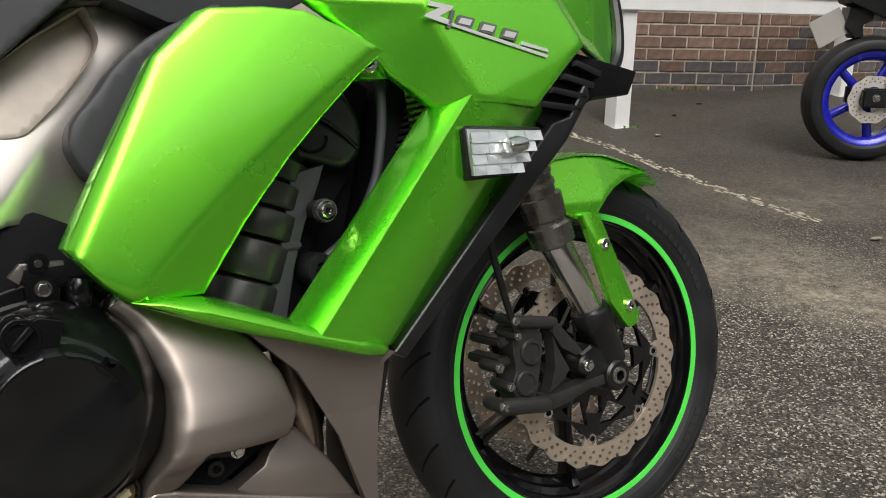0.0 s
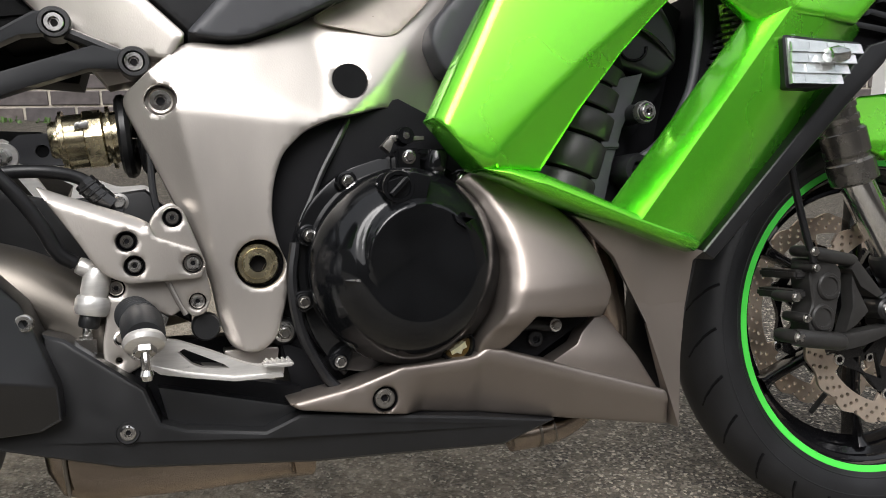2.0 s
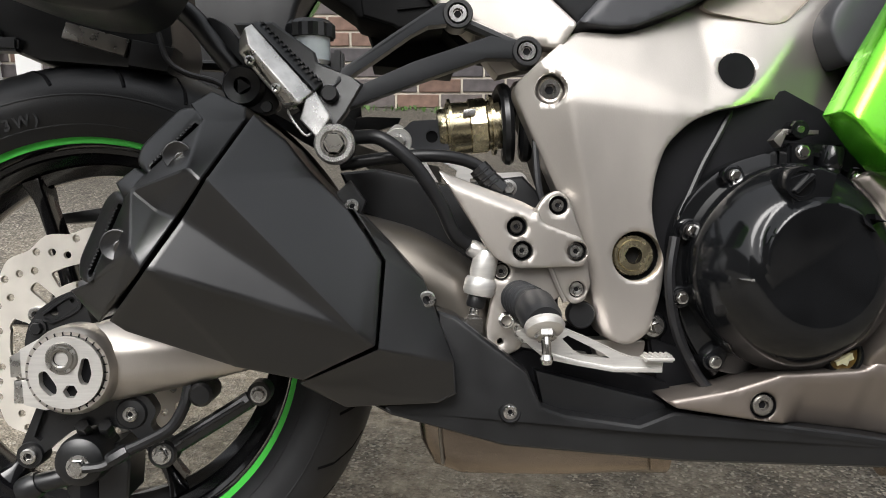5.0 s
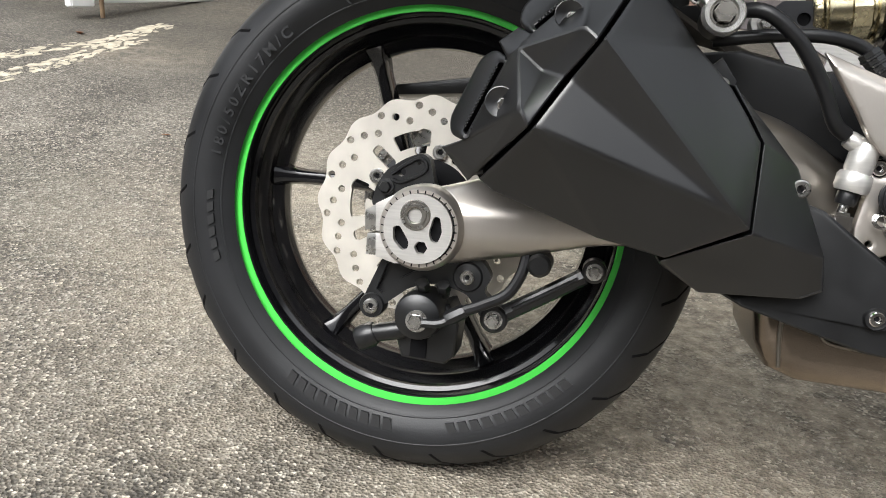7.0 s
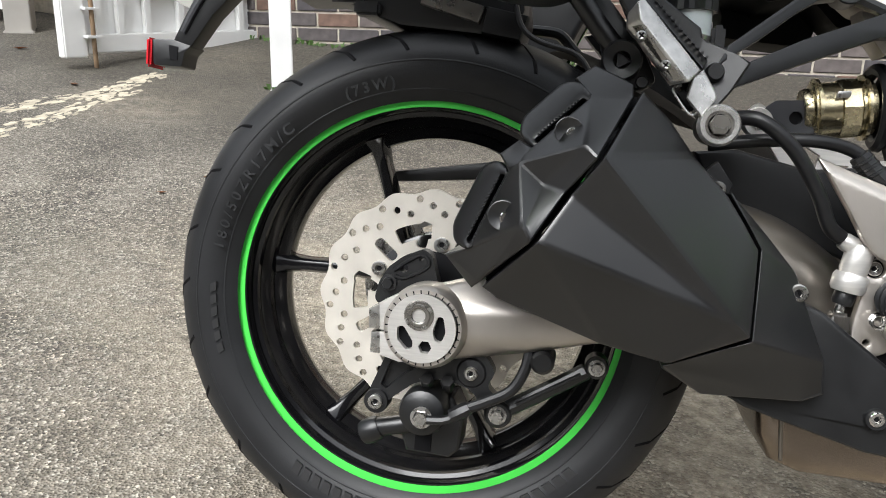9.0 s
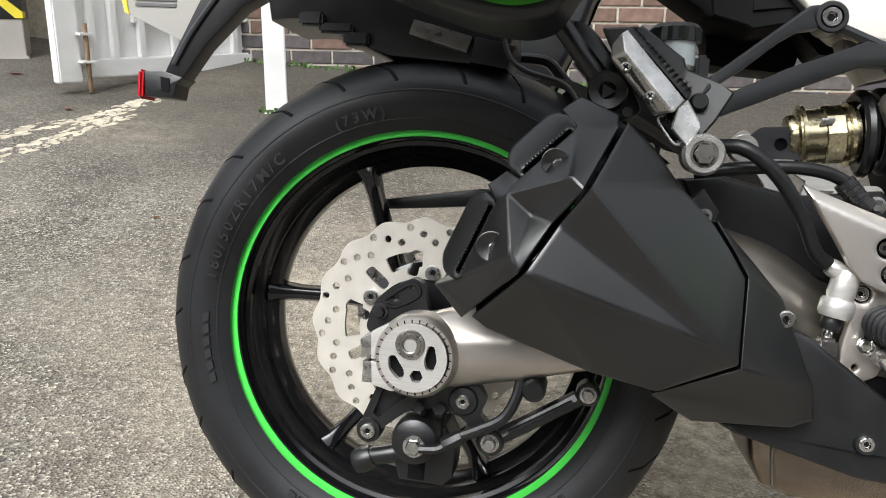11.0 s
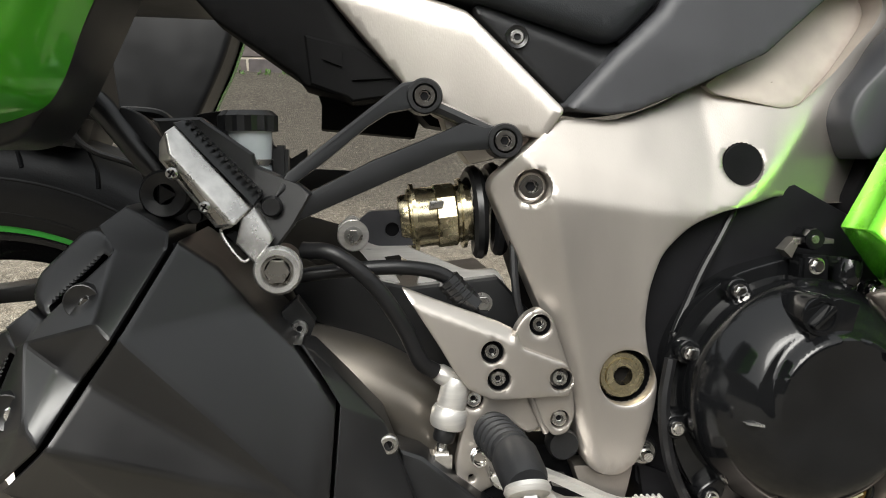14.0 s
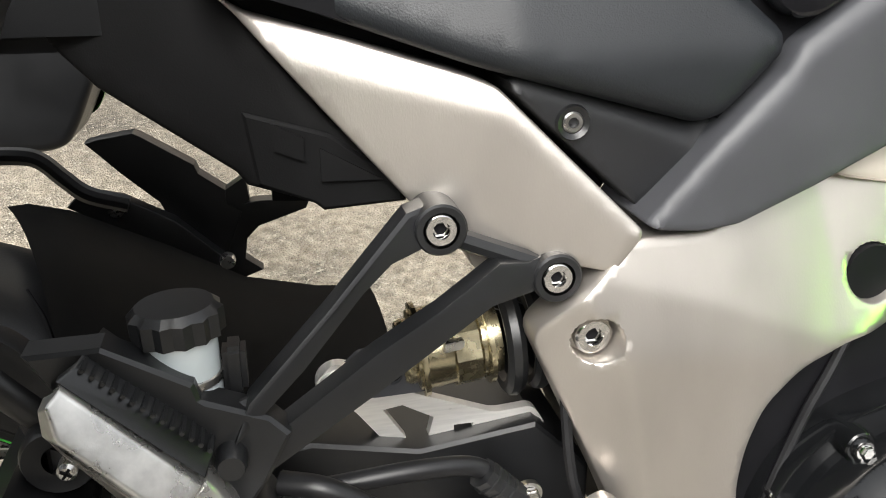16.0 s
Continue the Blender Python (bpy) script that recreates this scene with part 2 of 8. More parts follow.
def pierced(outer, holes, y0, y1, ridges=()):
    """A flat piece with holes through it. ridges: lines of (x, z, dy) along which its face is raised."""
    from mathutils.geometry import delaunay_2d_cdt
    verts, edges, loops, lift = [], [], [], {}
    for loop in [outer, *holes]:
        s = len(verts)
        verts += [Vector(p) for p in loop]
        edges += [(s + i, s + (i + 1) % len(loop)) for i in range(len(loop))]
        loops.append((s, len(loop)))
    at = {}
    for line in ridges:
        ids = []
        for x, z, dy in line:
            if (x, z) not in at:
                at[(x, z)] = len(verts)
                lift[len(verts)] = dy
                verts.append(Vector((x, z)))
            ids.append(at[(x, z)])
        edges += list(zip(ids, ids[1:]))
    vo, _, fo, orig, _, _ = delaunay_2d_cdt(verts, edges, [], 1, 1e-6)
    boxes = [(h, min(p[0] for p in h), max(p[0] for p in h), min(p[1] for p in h), max(p[1] for p in h)) for h in holes]

    def inside(c, poly):
        hit = False
        for i in range(len(poly)):
            (x1, z1), (x2, z2) = poly[i][:2], poly[i - 1][:2]
            if (z1 > c[1]) != (z2 > c[1]) and c[0] < (x2 - x1) * (c[1] - z1) / (z2 - z1) + x1:
                hit = not hit
        return hit

    bm = bmesh.new()
    rise = [next((lift[o] for o in src if o in lift), 0.0) for src in orig]
    top = [bm.verts.new((v[0], y0 + dy, v[1])) for v, dy in zip(vo, rise)]
    bot = [bm.verts.new((v[0], y1, v[1])) for v in vo]
    for f in fo:
        c = sum((vo[i] for i in f), Vector((0, 0))) / len(f)
        if not inside(c, outer) or any(a <= c[0] <= b and lo <= c[1] <= hi and inside(c, h) for h, a, b, lo, hi in boxes):
            continue
        bm.faces.new([top[i] for i in f])
        bm.faces.new([bot[i] for i in reversed(f)])
    place = {o: i for i, src in enumerate(orig) for o in src}
    for s, k in loops:
        for i in range(k):
            a, b = place[s + i], place[s + (i + 1) % k]
            if a != b and top[a].link_faces and top[b].link_faces:
                bm.faces.new((top[a], bot[a], bot[b], top[b]))
    bmesh.ops.delete(bm, geom=[v for v in bm.verts if not v.link_faces], context="VERTS")
    return bm


def soft_min(*hs):
    """The lowest of several heights, with a small rounding where they meet."""
    return -0.0003 * math.log(sum(math.exp(-h / 0.0003) for h in hs))


def sculpt(outer, holes, y0, y1, lift, step=0.006, r=0.004):
    """A cast piece whose outer face at (x, z) stands lift(x, z) proud of y0, with rounded rims."""
    from mathutils.geometry import delaunay_2d_cdt

    def dense(loop):
        out = []
        for i, p in enumerate(loop):
            a, b = np.array(p[:2]), np.array(loop[(i + 1) % len(loop)][:2])
            n = max(1, int(np.linalg.norm(b - a) / min(step, max(0.0022, 1.1 * r))))
            out += [tuple(a + (b - a) * k / n) for k in range(n)]
        return out

    loops = [dense(lp) for lp in [outer, *holes]]
    A = np.array([p for lp in loops for p in lp])
    B = np.array([lp[(i + 1) % len(lp)] for lp in loops for i in range(len(lp))])

    def rim(P):
        d = np.full(len(P), 9.0)
        for a, b in zip(A, B):
            t = np.clip(((P - a) @ (b - a)) / max(1e-12, (b - a) @ (b - a)), 0, 1)
            d = np.minimum(d, np.linalg.norm(P - a - t[:, None] * (b - a), axis=1))
        return d

    def within(P):
        c = np.zeros(len(P), bool)
        for a, b in zip(A, B):
            if a[1] != b[1]:
                c ^= ((a[1] > P[:, 1]) != (b[1] > P[:, 1])) & (P[:, 0] < (b[0] - a[0]) * (P[:, 1] - a[1]) / (b[1] - a[1]) + a[0])
        return c

    lo, hi = A.min(0), A.max(0)
    gx, gz = np.meshgrid(np.arange(lo[0], hi[0], step), np.arange(lo[1], hi[1], step))
    gx[1::2] += step / 2
    P = np.stack([gx.ravel(), gz.ravel()], 1)
    P = P[within(P)]
    P = P[rim(P) > r + 0.4 * step]
    nrm = np.stack([A[:, 1] - B[:, 1], B[:, 0] - A[:, 0]], 1)
    nrm /= np.maximum(1e-9, np.linalg.norm(nrm, axis=1))[:, None]
    for off, along in ((0.3, 0.5), (1.0, 0.0)):
        for sgn in (-1, 1):
            Q = A + along * (B - A) + sgn * nrm * r * off
            Q = Q[within(Q)]
            if len(Q):
                P = np.vstack([P, Q[rim(Q) > 0.93 * r * off]])
    pts = [Vector(p) for lp in loops for p in lp] + [Vector(p) for p in P]
    edges, s = [], 0
    for lp in loops:
        edges += [(s + i, s + (i + 1) % len(lp)) for i in range(len(lp))]
        s += len(lp)
    vo, eo, fo, _, _, _ = delaunay_2d_cdt(pts, edges, [], 0, 1e-6)
    V = np.array([tuple(v) for v in vo])
    e = np.minimum(rim(V), r)
    drop = r - np.sqrt(np.maximum(0, r * r - (r - e) ** 2))
    bm = bmesh.new()
    top = [bm.verts.new((v[0], y0 - lift(v[0], v[1]) + d, v[1])) for v, d in zip(V, drop)]
    C = np.array([V[list(f)].mean(0) for f in fo])
    for f, ok in zip(fo, within(C)):
        if ok:
            bm.faces.new([top[i] for i in f])
    back = {}
    for ed in [ed for ed in bm.edges if len(ed.link_faces) == 1]:
        for v in ed.verts:
            if v not in back:
                back[v] = bm.verts.new((v.co.x, y1, v.co.z))
        a, b = ed.verts
        bm.faces.new((a, b, back[b], back[a]))
    bmesh.ops.delete(bm, geom=[v for v in bm.verts if not v.link_faces], context="VERTS")
    return bm


def beyond(x, z, line):
    """How far (x, z) lies to the left of a line of points; negative to its right."""
    best = (9.0, 1.0)
    for (ax, az), (bx, bz) in zip(line, line[1:]):
        dx, dz = bx - ax, bz - az
        t = max(0.0, min(1.0, ((x - ax) * dx + (z - az) * dz) / (dx * dx + dz * dz)))
        d = math.hypot(x - ax - t * dx, z - az - t * dz)
        if d < best[0]:
            best = (d, dx * (z - az) - dz * (x - ax))
    return math.copysign(*best)


def soft_over(d, w=0.003):
    """d where it is positive and none where it is not, with a rounded bend of width w."""
    return 0.5 * (d + math.sqrt(d * d + w * w))


def circle(cx, cz, r, n=16, start=0.0):
    return [(cx + r * math.cos(start + 2 * math.pi * i / n), cz + r * math.sin(start + 2 * math.pi * i / n)) for i in range(n)]


def shell(verts, faces, thick=0.004, bev=0.003, seg=2):
    """Faceted panel: outer corners (x, y, z), faces by index, thickness inwards (+y)."""
    bm = bmesh.new()
    vo = [bm.verts.new(v) for v in verts]
    vi = [bm.verts.new((x, y + thick, z)) for x, y, z in verts]
    for f in faces:
        bm.faces.new([vo[i] for i in f])
        bm.faces.new([vi[i] for i in reversed(f)])
    for e in [e for e in bm.edges if len(e.link_faces) == 1 and e.verts[0] in vo]:
        a, b = (vo.index(v) for v in e.verts)
        bm.faces.new((vo[a], vo[b], vi[b], vi[a]))
    bmesh.ops.recalc_face_normals(bm, faces=bm.faces)
    if bev:
        rim = [e for e in bm.edges if e.verts[0] in vo and e.verts[1] in vo]
        bmesh.ops.bevel(bm, geom=rim, offset=bev, segments=seg, affect="EDGES", profile=0.7, clamp_overlap=True)
    return bm


def lathe(profile, cx=0.0, cz=0.0, n=48, closed=False):
    """A body turned about an axis along y through (cx, cz); profile of (radius, y)."""
    bm = bmesh.new()
    rings = []
    for r, y in profile:
        if r < 1e-5:
            rings.append([bm.verts.new((cx, y, cz))])
        else:
            rings.append([bm.verts.new((cx + r * math.cos(2 * math.pi * i / n), y, cz + r * math.sin(2 * math.pi * i / n))) for i in range(n)])
    pairs = list(zip(rings, rings[1:])) + ([(rings[-1], rings[0])] if closed else [])
    for a, b in pairs:
        for i in range(n):
            j = (i + 1) % n
            f = [a[i % len(a)], a[j % len(a)], b[j % len(b)], b[i % len(b)]]
            f = list(dict.fromkeys(f))
            if len(f) > 2:
                bm.faces.new(f)
    return bm


def turned(profile, p0, p1, n=32):
    """A body turned about the line from p0 to p1; profile of (radius, share of the way)."""
    bm = lathe(profile, n=n)
    d = Vector(p1) - Vector(p0)
    m = Matrix.Translation(p0) @ d.to_track_quat("Y", "Z").to_matrix().to_4x4() @ Matrix.Diagonal((1, d.length, 1, 1))
    bmesh.ops.transform(bm, matrix=m, verts=bm.verts)
    return bm


def rod(p0, p1, r, n=20, chamfer=0.12):
    c = min(r * 0.5, (Vector(p1) - Vector(p0)).length * 0.2) / max(1e-6, (Vector(p1) - Vector(p0)).length)
    return turned([(0, 0), (r * (1 - chamfer), 0), (r, c), (r, 1 - c), (r * (1 - chamfer), 1), (0, 1)], p0, p1, n)


def tube(pts, r, n=12, sub=6, flat=1.0):
    """A round tube along a smooth line through the points."""
    P = [Vector(p) for p in pts]
    P = [2 * P[0] - P[1]] + P + [2 * P[-1] - P[-2]]
    line = []
    for i in range(1, len(P) - 2):
        a, b, c, d = P[i - 1:i + 3]
        for j in range(sub):
            u = j / sub
            line.append(0.5 * (2 * b + (c - a) * u + (2 * a - 5 * b + 4 * c - d) * u * u + (3 * b - a - 3 * c + d) * u ** 3))
    line.append(P[-2])
    bm = bmesh.new()
    rings, side = [], None
    for i, p in enumerate(line):
        d = (line[min(i + 1, len(line) - 1)] - line[max(i - 1, 0)]).normalized()
        if side is None:
            side = d.cross(Vector((0, 1, 0)) if abs(d.y) < 0.9 else Vector((1, 0, 0))).normalized()
        side = (side - d * side.dot(d)).normalized()
        up = d.cross(side)
        rings.append([bm.verts.new(p + r * (math.cos(2 * math.pi * k / n) * side + flat * math.sin(2 * math.pi * k / n) * up)) for k in range(n)])
    for a, b in zip(rings, rings[1:]):
        for k in range(n):
            bm.faces.new((a[k], a[(k + 1) % n], b[(k + 1) % n], b[k]))
    bm.faces.new(rings[0][::-1])
    bm.faces.new(rings[-1])
    return bm


def block(x0, x1, y0, y1, z0, z1, bev=0.003, seg=2):
    bm = bmesh.new()
    bmesh.ops.create_cube(bm, size=1, matrix=Matrix.LocRotScale(((x0 + x1) / 2, (y0 + y1) / 2, (z0 + z1) / 2), None, (abs(x1 - x0), abs(y1 - y0), abs(z1 - z0))))
    if bev:
        bmesh.ops.bevel(bm, geom=bm.edges[:], offset=bev, segments=seg, affect="EDGES", clamp_overlap=True)
    return bm


def joined(*bms):
    """Several pieces of one part in one bmesh."""
    out = bms[0]
    for b in bms[1:]:
        me = bpy.data.meshes.new("piece")
        b.to_mesh(me)
        b.free()
        out.from_mesh(me)
        bpy.data.meshes.remove(me)
    return out


def socket_bolt(parent, x, z, y, r, material=None, label="socket-head bolt", name="bolt"):
    """A cap-head bolt that stands proud of y towards the viewer's side."""
    bm = joined(lathe([(0.5 * r, y + 0.001), (0.5 * r, y - 0.5 * r), (0.85 * r, y - 0.5 * r), (r, y - 0.35 * r), (r, y + 0.004)], x, z, 24),
                lathe([(0, y), (0.5 * r, y), (0.5 * r, y - 0.1 * r)], x, z, 6))
    head = part(name, bm, material or STEEL, parent, label)
    if parent.parent is None or parent.parent.parent is None:
        part(name + "_socket", lathe([(0, y - 0.12 * r), (0.36 * r, y - 0.12 * r), (0.36 * r, y)], x, z, 6), DARK, parent)
    return head


def hex_bolt(parent, x, z, y, r, material=None, label="hexagon bolt", name="bolt"):
    bm = joined(lathe([(0, y - 0.75 * r), (0.62 * r, y - 0.75 * r), (0.72 * r, y - 0.6 * r), (0.72 * r, y - 0.15 * r)], x, z, 6),
                lathe([(0.7 * r, y - 0.18 * r), (r, y - 0.15 * r), (r, y + 0.003)], x, z, 24))
    return part(name, bm, material or STEEL, parent, label)


def ground_z(x, y):
    """The car park's gentle fall towards the wheels."""
    x, y = max(-5.0, min(7.0, x)), max(-3.0, min(5.0, y))
    return 0.0008 - 0.0385 * x - 0.006 * y + 0.0112 * x * x + 0.0019 * x * y + 0.0288 * (max(y, 0.0) ** 2)


# ---- the bike's own frame: x ahead, y to its left, z up, rear contact at the origin, leaning on its side stand ----
LEAN = Matrix.Translation((-0.0086, -0.0138, 0.0006)) @ Matrix.Rotation(radians(1.40), 4, "Y") @ Matrix.Rotation(radians(-11.5), 4, "X")


# ---- ground ----
def asphalt():
    m = bpy.data.materials.new("weathered_tarmac")
    m.use_nodes = True
    n, l = m.node_tree.nodes, m.node_tree.links
    b = n["Principled BSDF"]
    tc = n.new("ShaderNodeTexCoord")

    def noise_tex(scale, detail=5.0, rough=0.55):
        t = n.new("ShaderNodeTexNoise")
        t.inputs["Scale"].default_value, t.inputs["Detail"].default_value, t.inputs["Roughness"].default_value = scale, detail, rough
        l.new(tc.outputs["Object"], t.inputs["Vector"])
        return t.outputs["Fac"]

    def ramp(src, stops):
        r = n.new("ShaderNodeValToRGB")
        while len(r.color_ramp.elements) < len(stops):
            r.color_ramp.elements.new(0.5)
        for e, (p, c) in zip(r.color_ramp.elements, stops):
            e.position, e.color = p, (*c, 1)
        l.new(src, r.inputs["Fac"])
        return r.outputs["Color"]

    def mix(fac, a, c, kind="MIX"):
        x = n.new("ShaderNodeMix")
        x.data_type, x.blend_type = "RGBA", kind
        if isinstance(fac, float):
            x.inputs["Factor"].default_value = fac
        else:
            l.new(fac, x.inputs["Factor"])
        l.new(a, x.inputs["A"])
        l.new(c, x.inputs["B"])
        return x.outputs["Result"]

    vor = n.new("ShaderNodeTexVoronoi")
    vor.inputs["Scale"].default_value = 215
    l.new(tc.outputs["Object"], vor.inputs["Vector"])
    sep = n.new("ShaderNodeSeparateColor")
    l.new(vor.outputs["Color"], sep.inputs[0])
    stone = ramp(sep.outputs[0], [(0.0, (0.010, 0.0088, 0.0074)), (0.45, (0.040, 0.035, 0.029)), (0.68, (0.096, 0.084, 0.067)), (0.86, (0.185, 0.160, 0.127)), (0.95, (0.62, 0.56, 0.46))])
    binder = ramp(noise_tex(60), [(0.35, (0.048, 0.044, 0.039)), (0.7, (0.105, 0.096, 0.081))])
    worn = ramp(noise_tex(1.3, 8, 0.6), [(0.30, (0.75, 0.75, 0.75)), (0.58, (1, 1, 1))])
    base = mix(worn, binder, stone)
    pale = ramp(sep.outputs[1], [(0.0, (0.062, 0.056, 0.046)), (0.35, (0.155, 0.138, 0.110)), (0.75, (0.272, 0.246, 0.202)), (1.0, (0.56, 0.525, 0.455))])

    def calc(kind, a, b, c=None):
        k = n.new("ShaderNodeMath")
        k.operation = kind
        for i, v in enumerate((a, b, c)):
            if v is None:
                continue
            if isinstance(v, float):
                k.inputs[i].default_value = v
            else:
                l.new(v, k.inputs[i])
        return k.outputs[0]

    # pale, worn-bare areas whose borders break up stone by stone; fewer on the darker, damper tarmac ahead of the machine
    where = n.new("ShaderNodeSeparateXYZ")
    l.new(tc.outputs["Object"], where.inputs[0])
    fade = n.new("ShaderNodeMapRange")
    fade.inputs["From Min"].default_value, fade.inputs["From Max"].default_value = 0.6, 1.6
    fade.inputs["To Min"].default_value, fade.inputs["To Max"].default_value = 0.02, -0.13
    l.new(where.outputs["X"], fade.inputs["Value"])
    bare = calc("ADD", noise_tex(2.6, 10, 0.68), fade.outputs[0])
    bare = calc("MULTIPLY_ADD", sep.outputs[2], 0.24, bare)
    spare = n.new("ShaderNodeMapRange")
    spare.inputs["From Min"].default_value, spare.inputs["From Max"].default_value = 0.585, 0.645
    spare.inputs["To Max"].default_value = 0.80
    l.new(bare, spare.inputs["Value"])
    base = mix(spare.outputs[0], base, pale)
    # pale worn patches in the surface
    spread = None
    for px, py, pr in ((3.00, 1.02, 0.26), (2.92, 0.78, 0.30), (2.88, 0.50, 0.22), (3.80, 1.28, 0.34), (3.45, 1.42, 0.20), (-1.54, 2.25, 0.3), (-1.6, 3.0, 0.25), (0.25, 0.85, 0.95)):
        dist = n.new("ShaderNodeVectorMath")
        dist.operation = "DISTANCE"
        dist.inputs[1].default_value = (px, py, ground_z(px, py))
        l.new(tc.outputs["Object"], dist.inputs[0])
        near = n.new("ShaderNodeMapRange")
        near.inputs["From Min"].default_value, near.inputs["From Max"].default_value = 0.45 * pr, 1.45 * pr
        near.inputs["To Min"].default_value, near.inputs["To Max"].default_value = 1.0, 0.0
        l.new(dist.outputs["Value"], near.inputs["Value"])
        if spread is None:
            spread = near.outputs[0]
        else:
            mx = n.new("ShaderNodeMath")
            mx.operation = "MAXIMUM"
            l.new(spread, mx.inputs[0])
            l.new(near.outputs[0], mx.inputs[1])
            spread = mx.outputs[0]
    ragged = ramp(noise_tex(9, 9, 0.7), [(0.34, (0.1, 0.1, 0.1)), (0.56, (0.85, 0.85, 0.85))])
    both = n.new("ShaderNodeMix")
    both.data_type, both.blend_type = "RGBA", "MULTIPLY"
    both.inputs["Factor"].default_value = 1.0
    l.new(ragged, both.inputs["A"])
    l.new(spread, both.inputs["B"])
    sandy = ramp(noise_tex(45), [(0.3, (0.19, 0.157, 0.112)), (0.7, (0.58, 0.51, 0.40))])
    base = mix(both.outputs["Result"], base, sandy)
    moss = ramp(noise_tex(0.9, 7, 0.6), [(0.56, (0, 0, 0)), (0.75, (0.35, 0.35, 0.35))])
    green = ramp(noise_tex(40), [(0.3, (0.03, 0.035, 0.018)), (0.7, (0.06, 0.065, 0.03))])
    base = mix(moss, base, green)
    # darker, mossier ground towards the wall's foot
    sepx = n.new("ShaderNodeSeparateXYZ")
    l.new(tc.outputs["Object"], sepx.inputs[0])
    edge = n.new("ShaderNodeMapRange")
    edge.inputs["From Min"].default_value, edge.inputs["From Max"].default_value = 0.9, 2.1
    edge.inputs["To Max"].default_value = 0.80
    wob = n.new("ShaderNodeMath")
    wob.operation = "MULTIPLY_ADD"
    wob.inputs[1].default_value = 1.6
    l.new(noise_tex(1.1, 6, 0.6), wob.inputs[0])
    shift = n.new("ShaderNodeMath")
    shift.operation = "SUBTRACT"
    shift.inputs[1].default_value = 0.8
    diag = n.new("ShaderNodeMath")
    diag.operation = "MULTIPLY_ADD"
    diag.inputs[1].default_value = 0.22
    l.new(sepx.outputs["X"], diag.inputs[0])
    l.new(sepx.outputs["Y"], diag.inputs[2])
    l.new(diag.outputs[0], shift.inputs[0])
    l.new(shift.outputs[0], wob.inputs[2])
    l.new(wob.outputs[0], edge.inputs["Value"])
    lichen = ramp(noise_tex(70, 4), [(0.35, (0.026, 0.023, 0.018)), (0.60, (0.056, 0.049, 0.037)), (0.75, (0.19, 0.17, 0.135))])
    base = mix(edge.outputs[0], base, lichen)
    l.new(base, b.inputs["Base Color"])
    damp = n.new("ShaderNodeMapRange")
    damp.inputs["To Min"].default_value, damp.inputs["To Max"].default_value = 0.42, 0.85
    l.new(noise_tex(1.7, 6), damp.inputs["Value"])
    l.new(damp.outputs[0], b.inputs["Roughness"])
    bp = n.new("ShaderNodeBump")
    bp.inputs["Strength"].default_value, bp.inputs["Distance"].default_value = 1.0, 0.004
    l.new(vor.outputs["Distance"], bp.inputs["Height"])
    l.new(bp.outputs[0], b.inputs["Normal"])
    return m


def build_ground():
    xs = [-400, -60, -15] + [-6 + 0.25 * i for i in range(57)] + [20, 80, 400]
    ys = [-400, -60, -12, -6] + [-3 + 0.25 * i for i in range(37)] + [12, 40, 400]
    bm = bmesh.new()
    grid = [[bm.verts.new((x, y, ground_z(x, y))) for x in xs] for y in ys]
    for r0, r1 in zip(grid, grid[1:]):
        for i in range(len(xs) - 1):
            bm.faces.new((r0[i], r0[i + 1], r1[i + 1], r1[i]))
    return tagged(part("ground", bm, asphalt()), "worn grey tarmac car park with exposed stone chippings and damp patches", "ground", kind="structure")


build_ground()

# ---- the green motorcycle ----
bike = thing("motorcycle", LEAN, "lime green sports motorcycle with bronze-grey belly leaning on its stand", "motorcycle")

RC, FC = (0.0, 0.311), (1.459, 0.297)


def tyre(name, c, R, half, bead, parent, label):
    s = R - bead
    prof = [(bead - 0.004, half * 0.80), (bead + 0.002, half * 0.86), (bead + s * 0.22, half * 0.97), (bead + s * 0.40, half),
            (bead + s * 0.58, half * 0.95), (bead + s * 0.76, half * 0.80), (bead + s * 0.90, half * 0.56), (bead + s * 0.975, half * 0.28), (R, 0)]
    full = [(r, -y) for r, y in prof] + [(r, y) for r, y in prof[-2::-1]]
    ob = part(name, lathe(full, *c, n=120), RUBBER, parent, label, 60)
    # slanted grooves in the tread
    outer = sorted((y / half, r) for r, y in prof if r > bead + s * 0.35)

    def radius(w):
        for (w0, r0), (w1, r1) in zip(outer, outer[1:]):
            if w0 <= w <= w1:
                return r0 + (r1 - r0) * (w - w0) / (w1 - w0)
        return outer[-1][1]

    for rr in (bead + s * 0.10, bead + s * 0.46):
        yy = next(y0 + (y1 - y0) * (rr - r0) / (r1 - r0) for (r0, y0), (r1, y1) in zip(prof, prof[1:]) if r0 <= rr <= r1)
        part("sidewall_ridge", lathe([(rr - 0.0016, -yy + 0.0006), (rr - 0.0004, -yy - 0.0007), (rr + 0.0008, -yy - 0.0007), (rr + 0.0018, -yy + 0.0006)], *c, n=96), RUBBER, ob, "", 60)
    rng = random.Random(3)
    for k in range(26):
        a0 = 2 * math.pi * k / 26 + rng.uniform(-0.02, 0.02)
        pts = []
        for u in range(6):
            w = 0.92 - 0.12 * u
            r = radius(w) - 0.0021
            a = a0 + 0.03 * u
            pts.append((c[0] + r * math.cos(a), -half * w, c[1] + r * math.sin(a)))
        part("tread_groove", tube(pts, 0.0026, 6, 2), DARK, ob)
    return ob


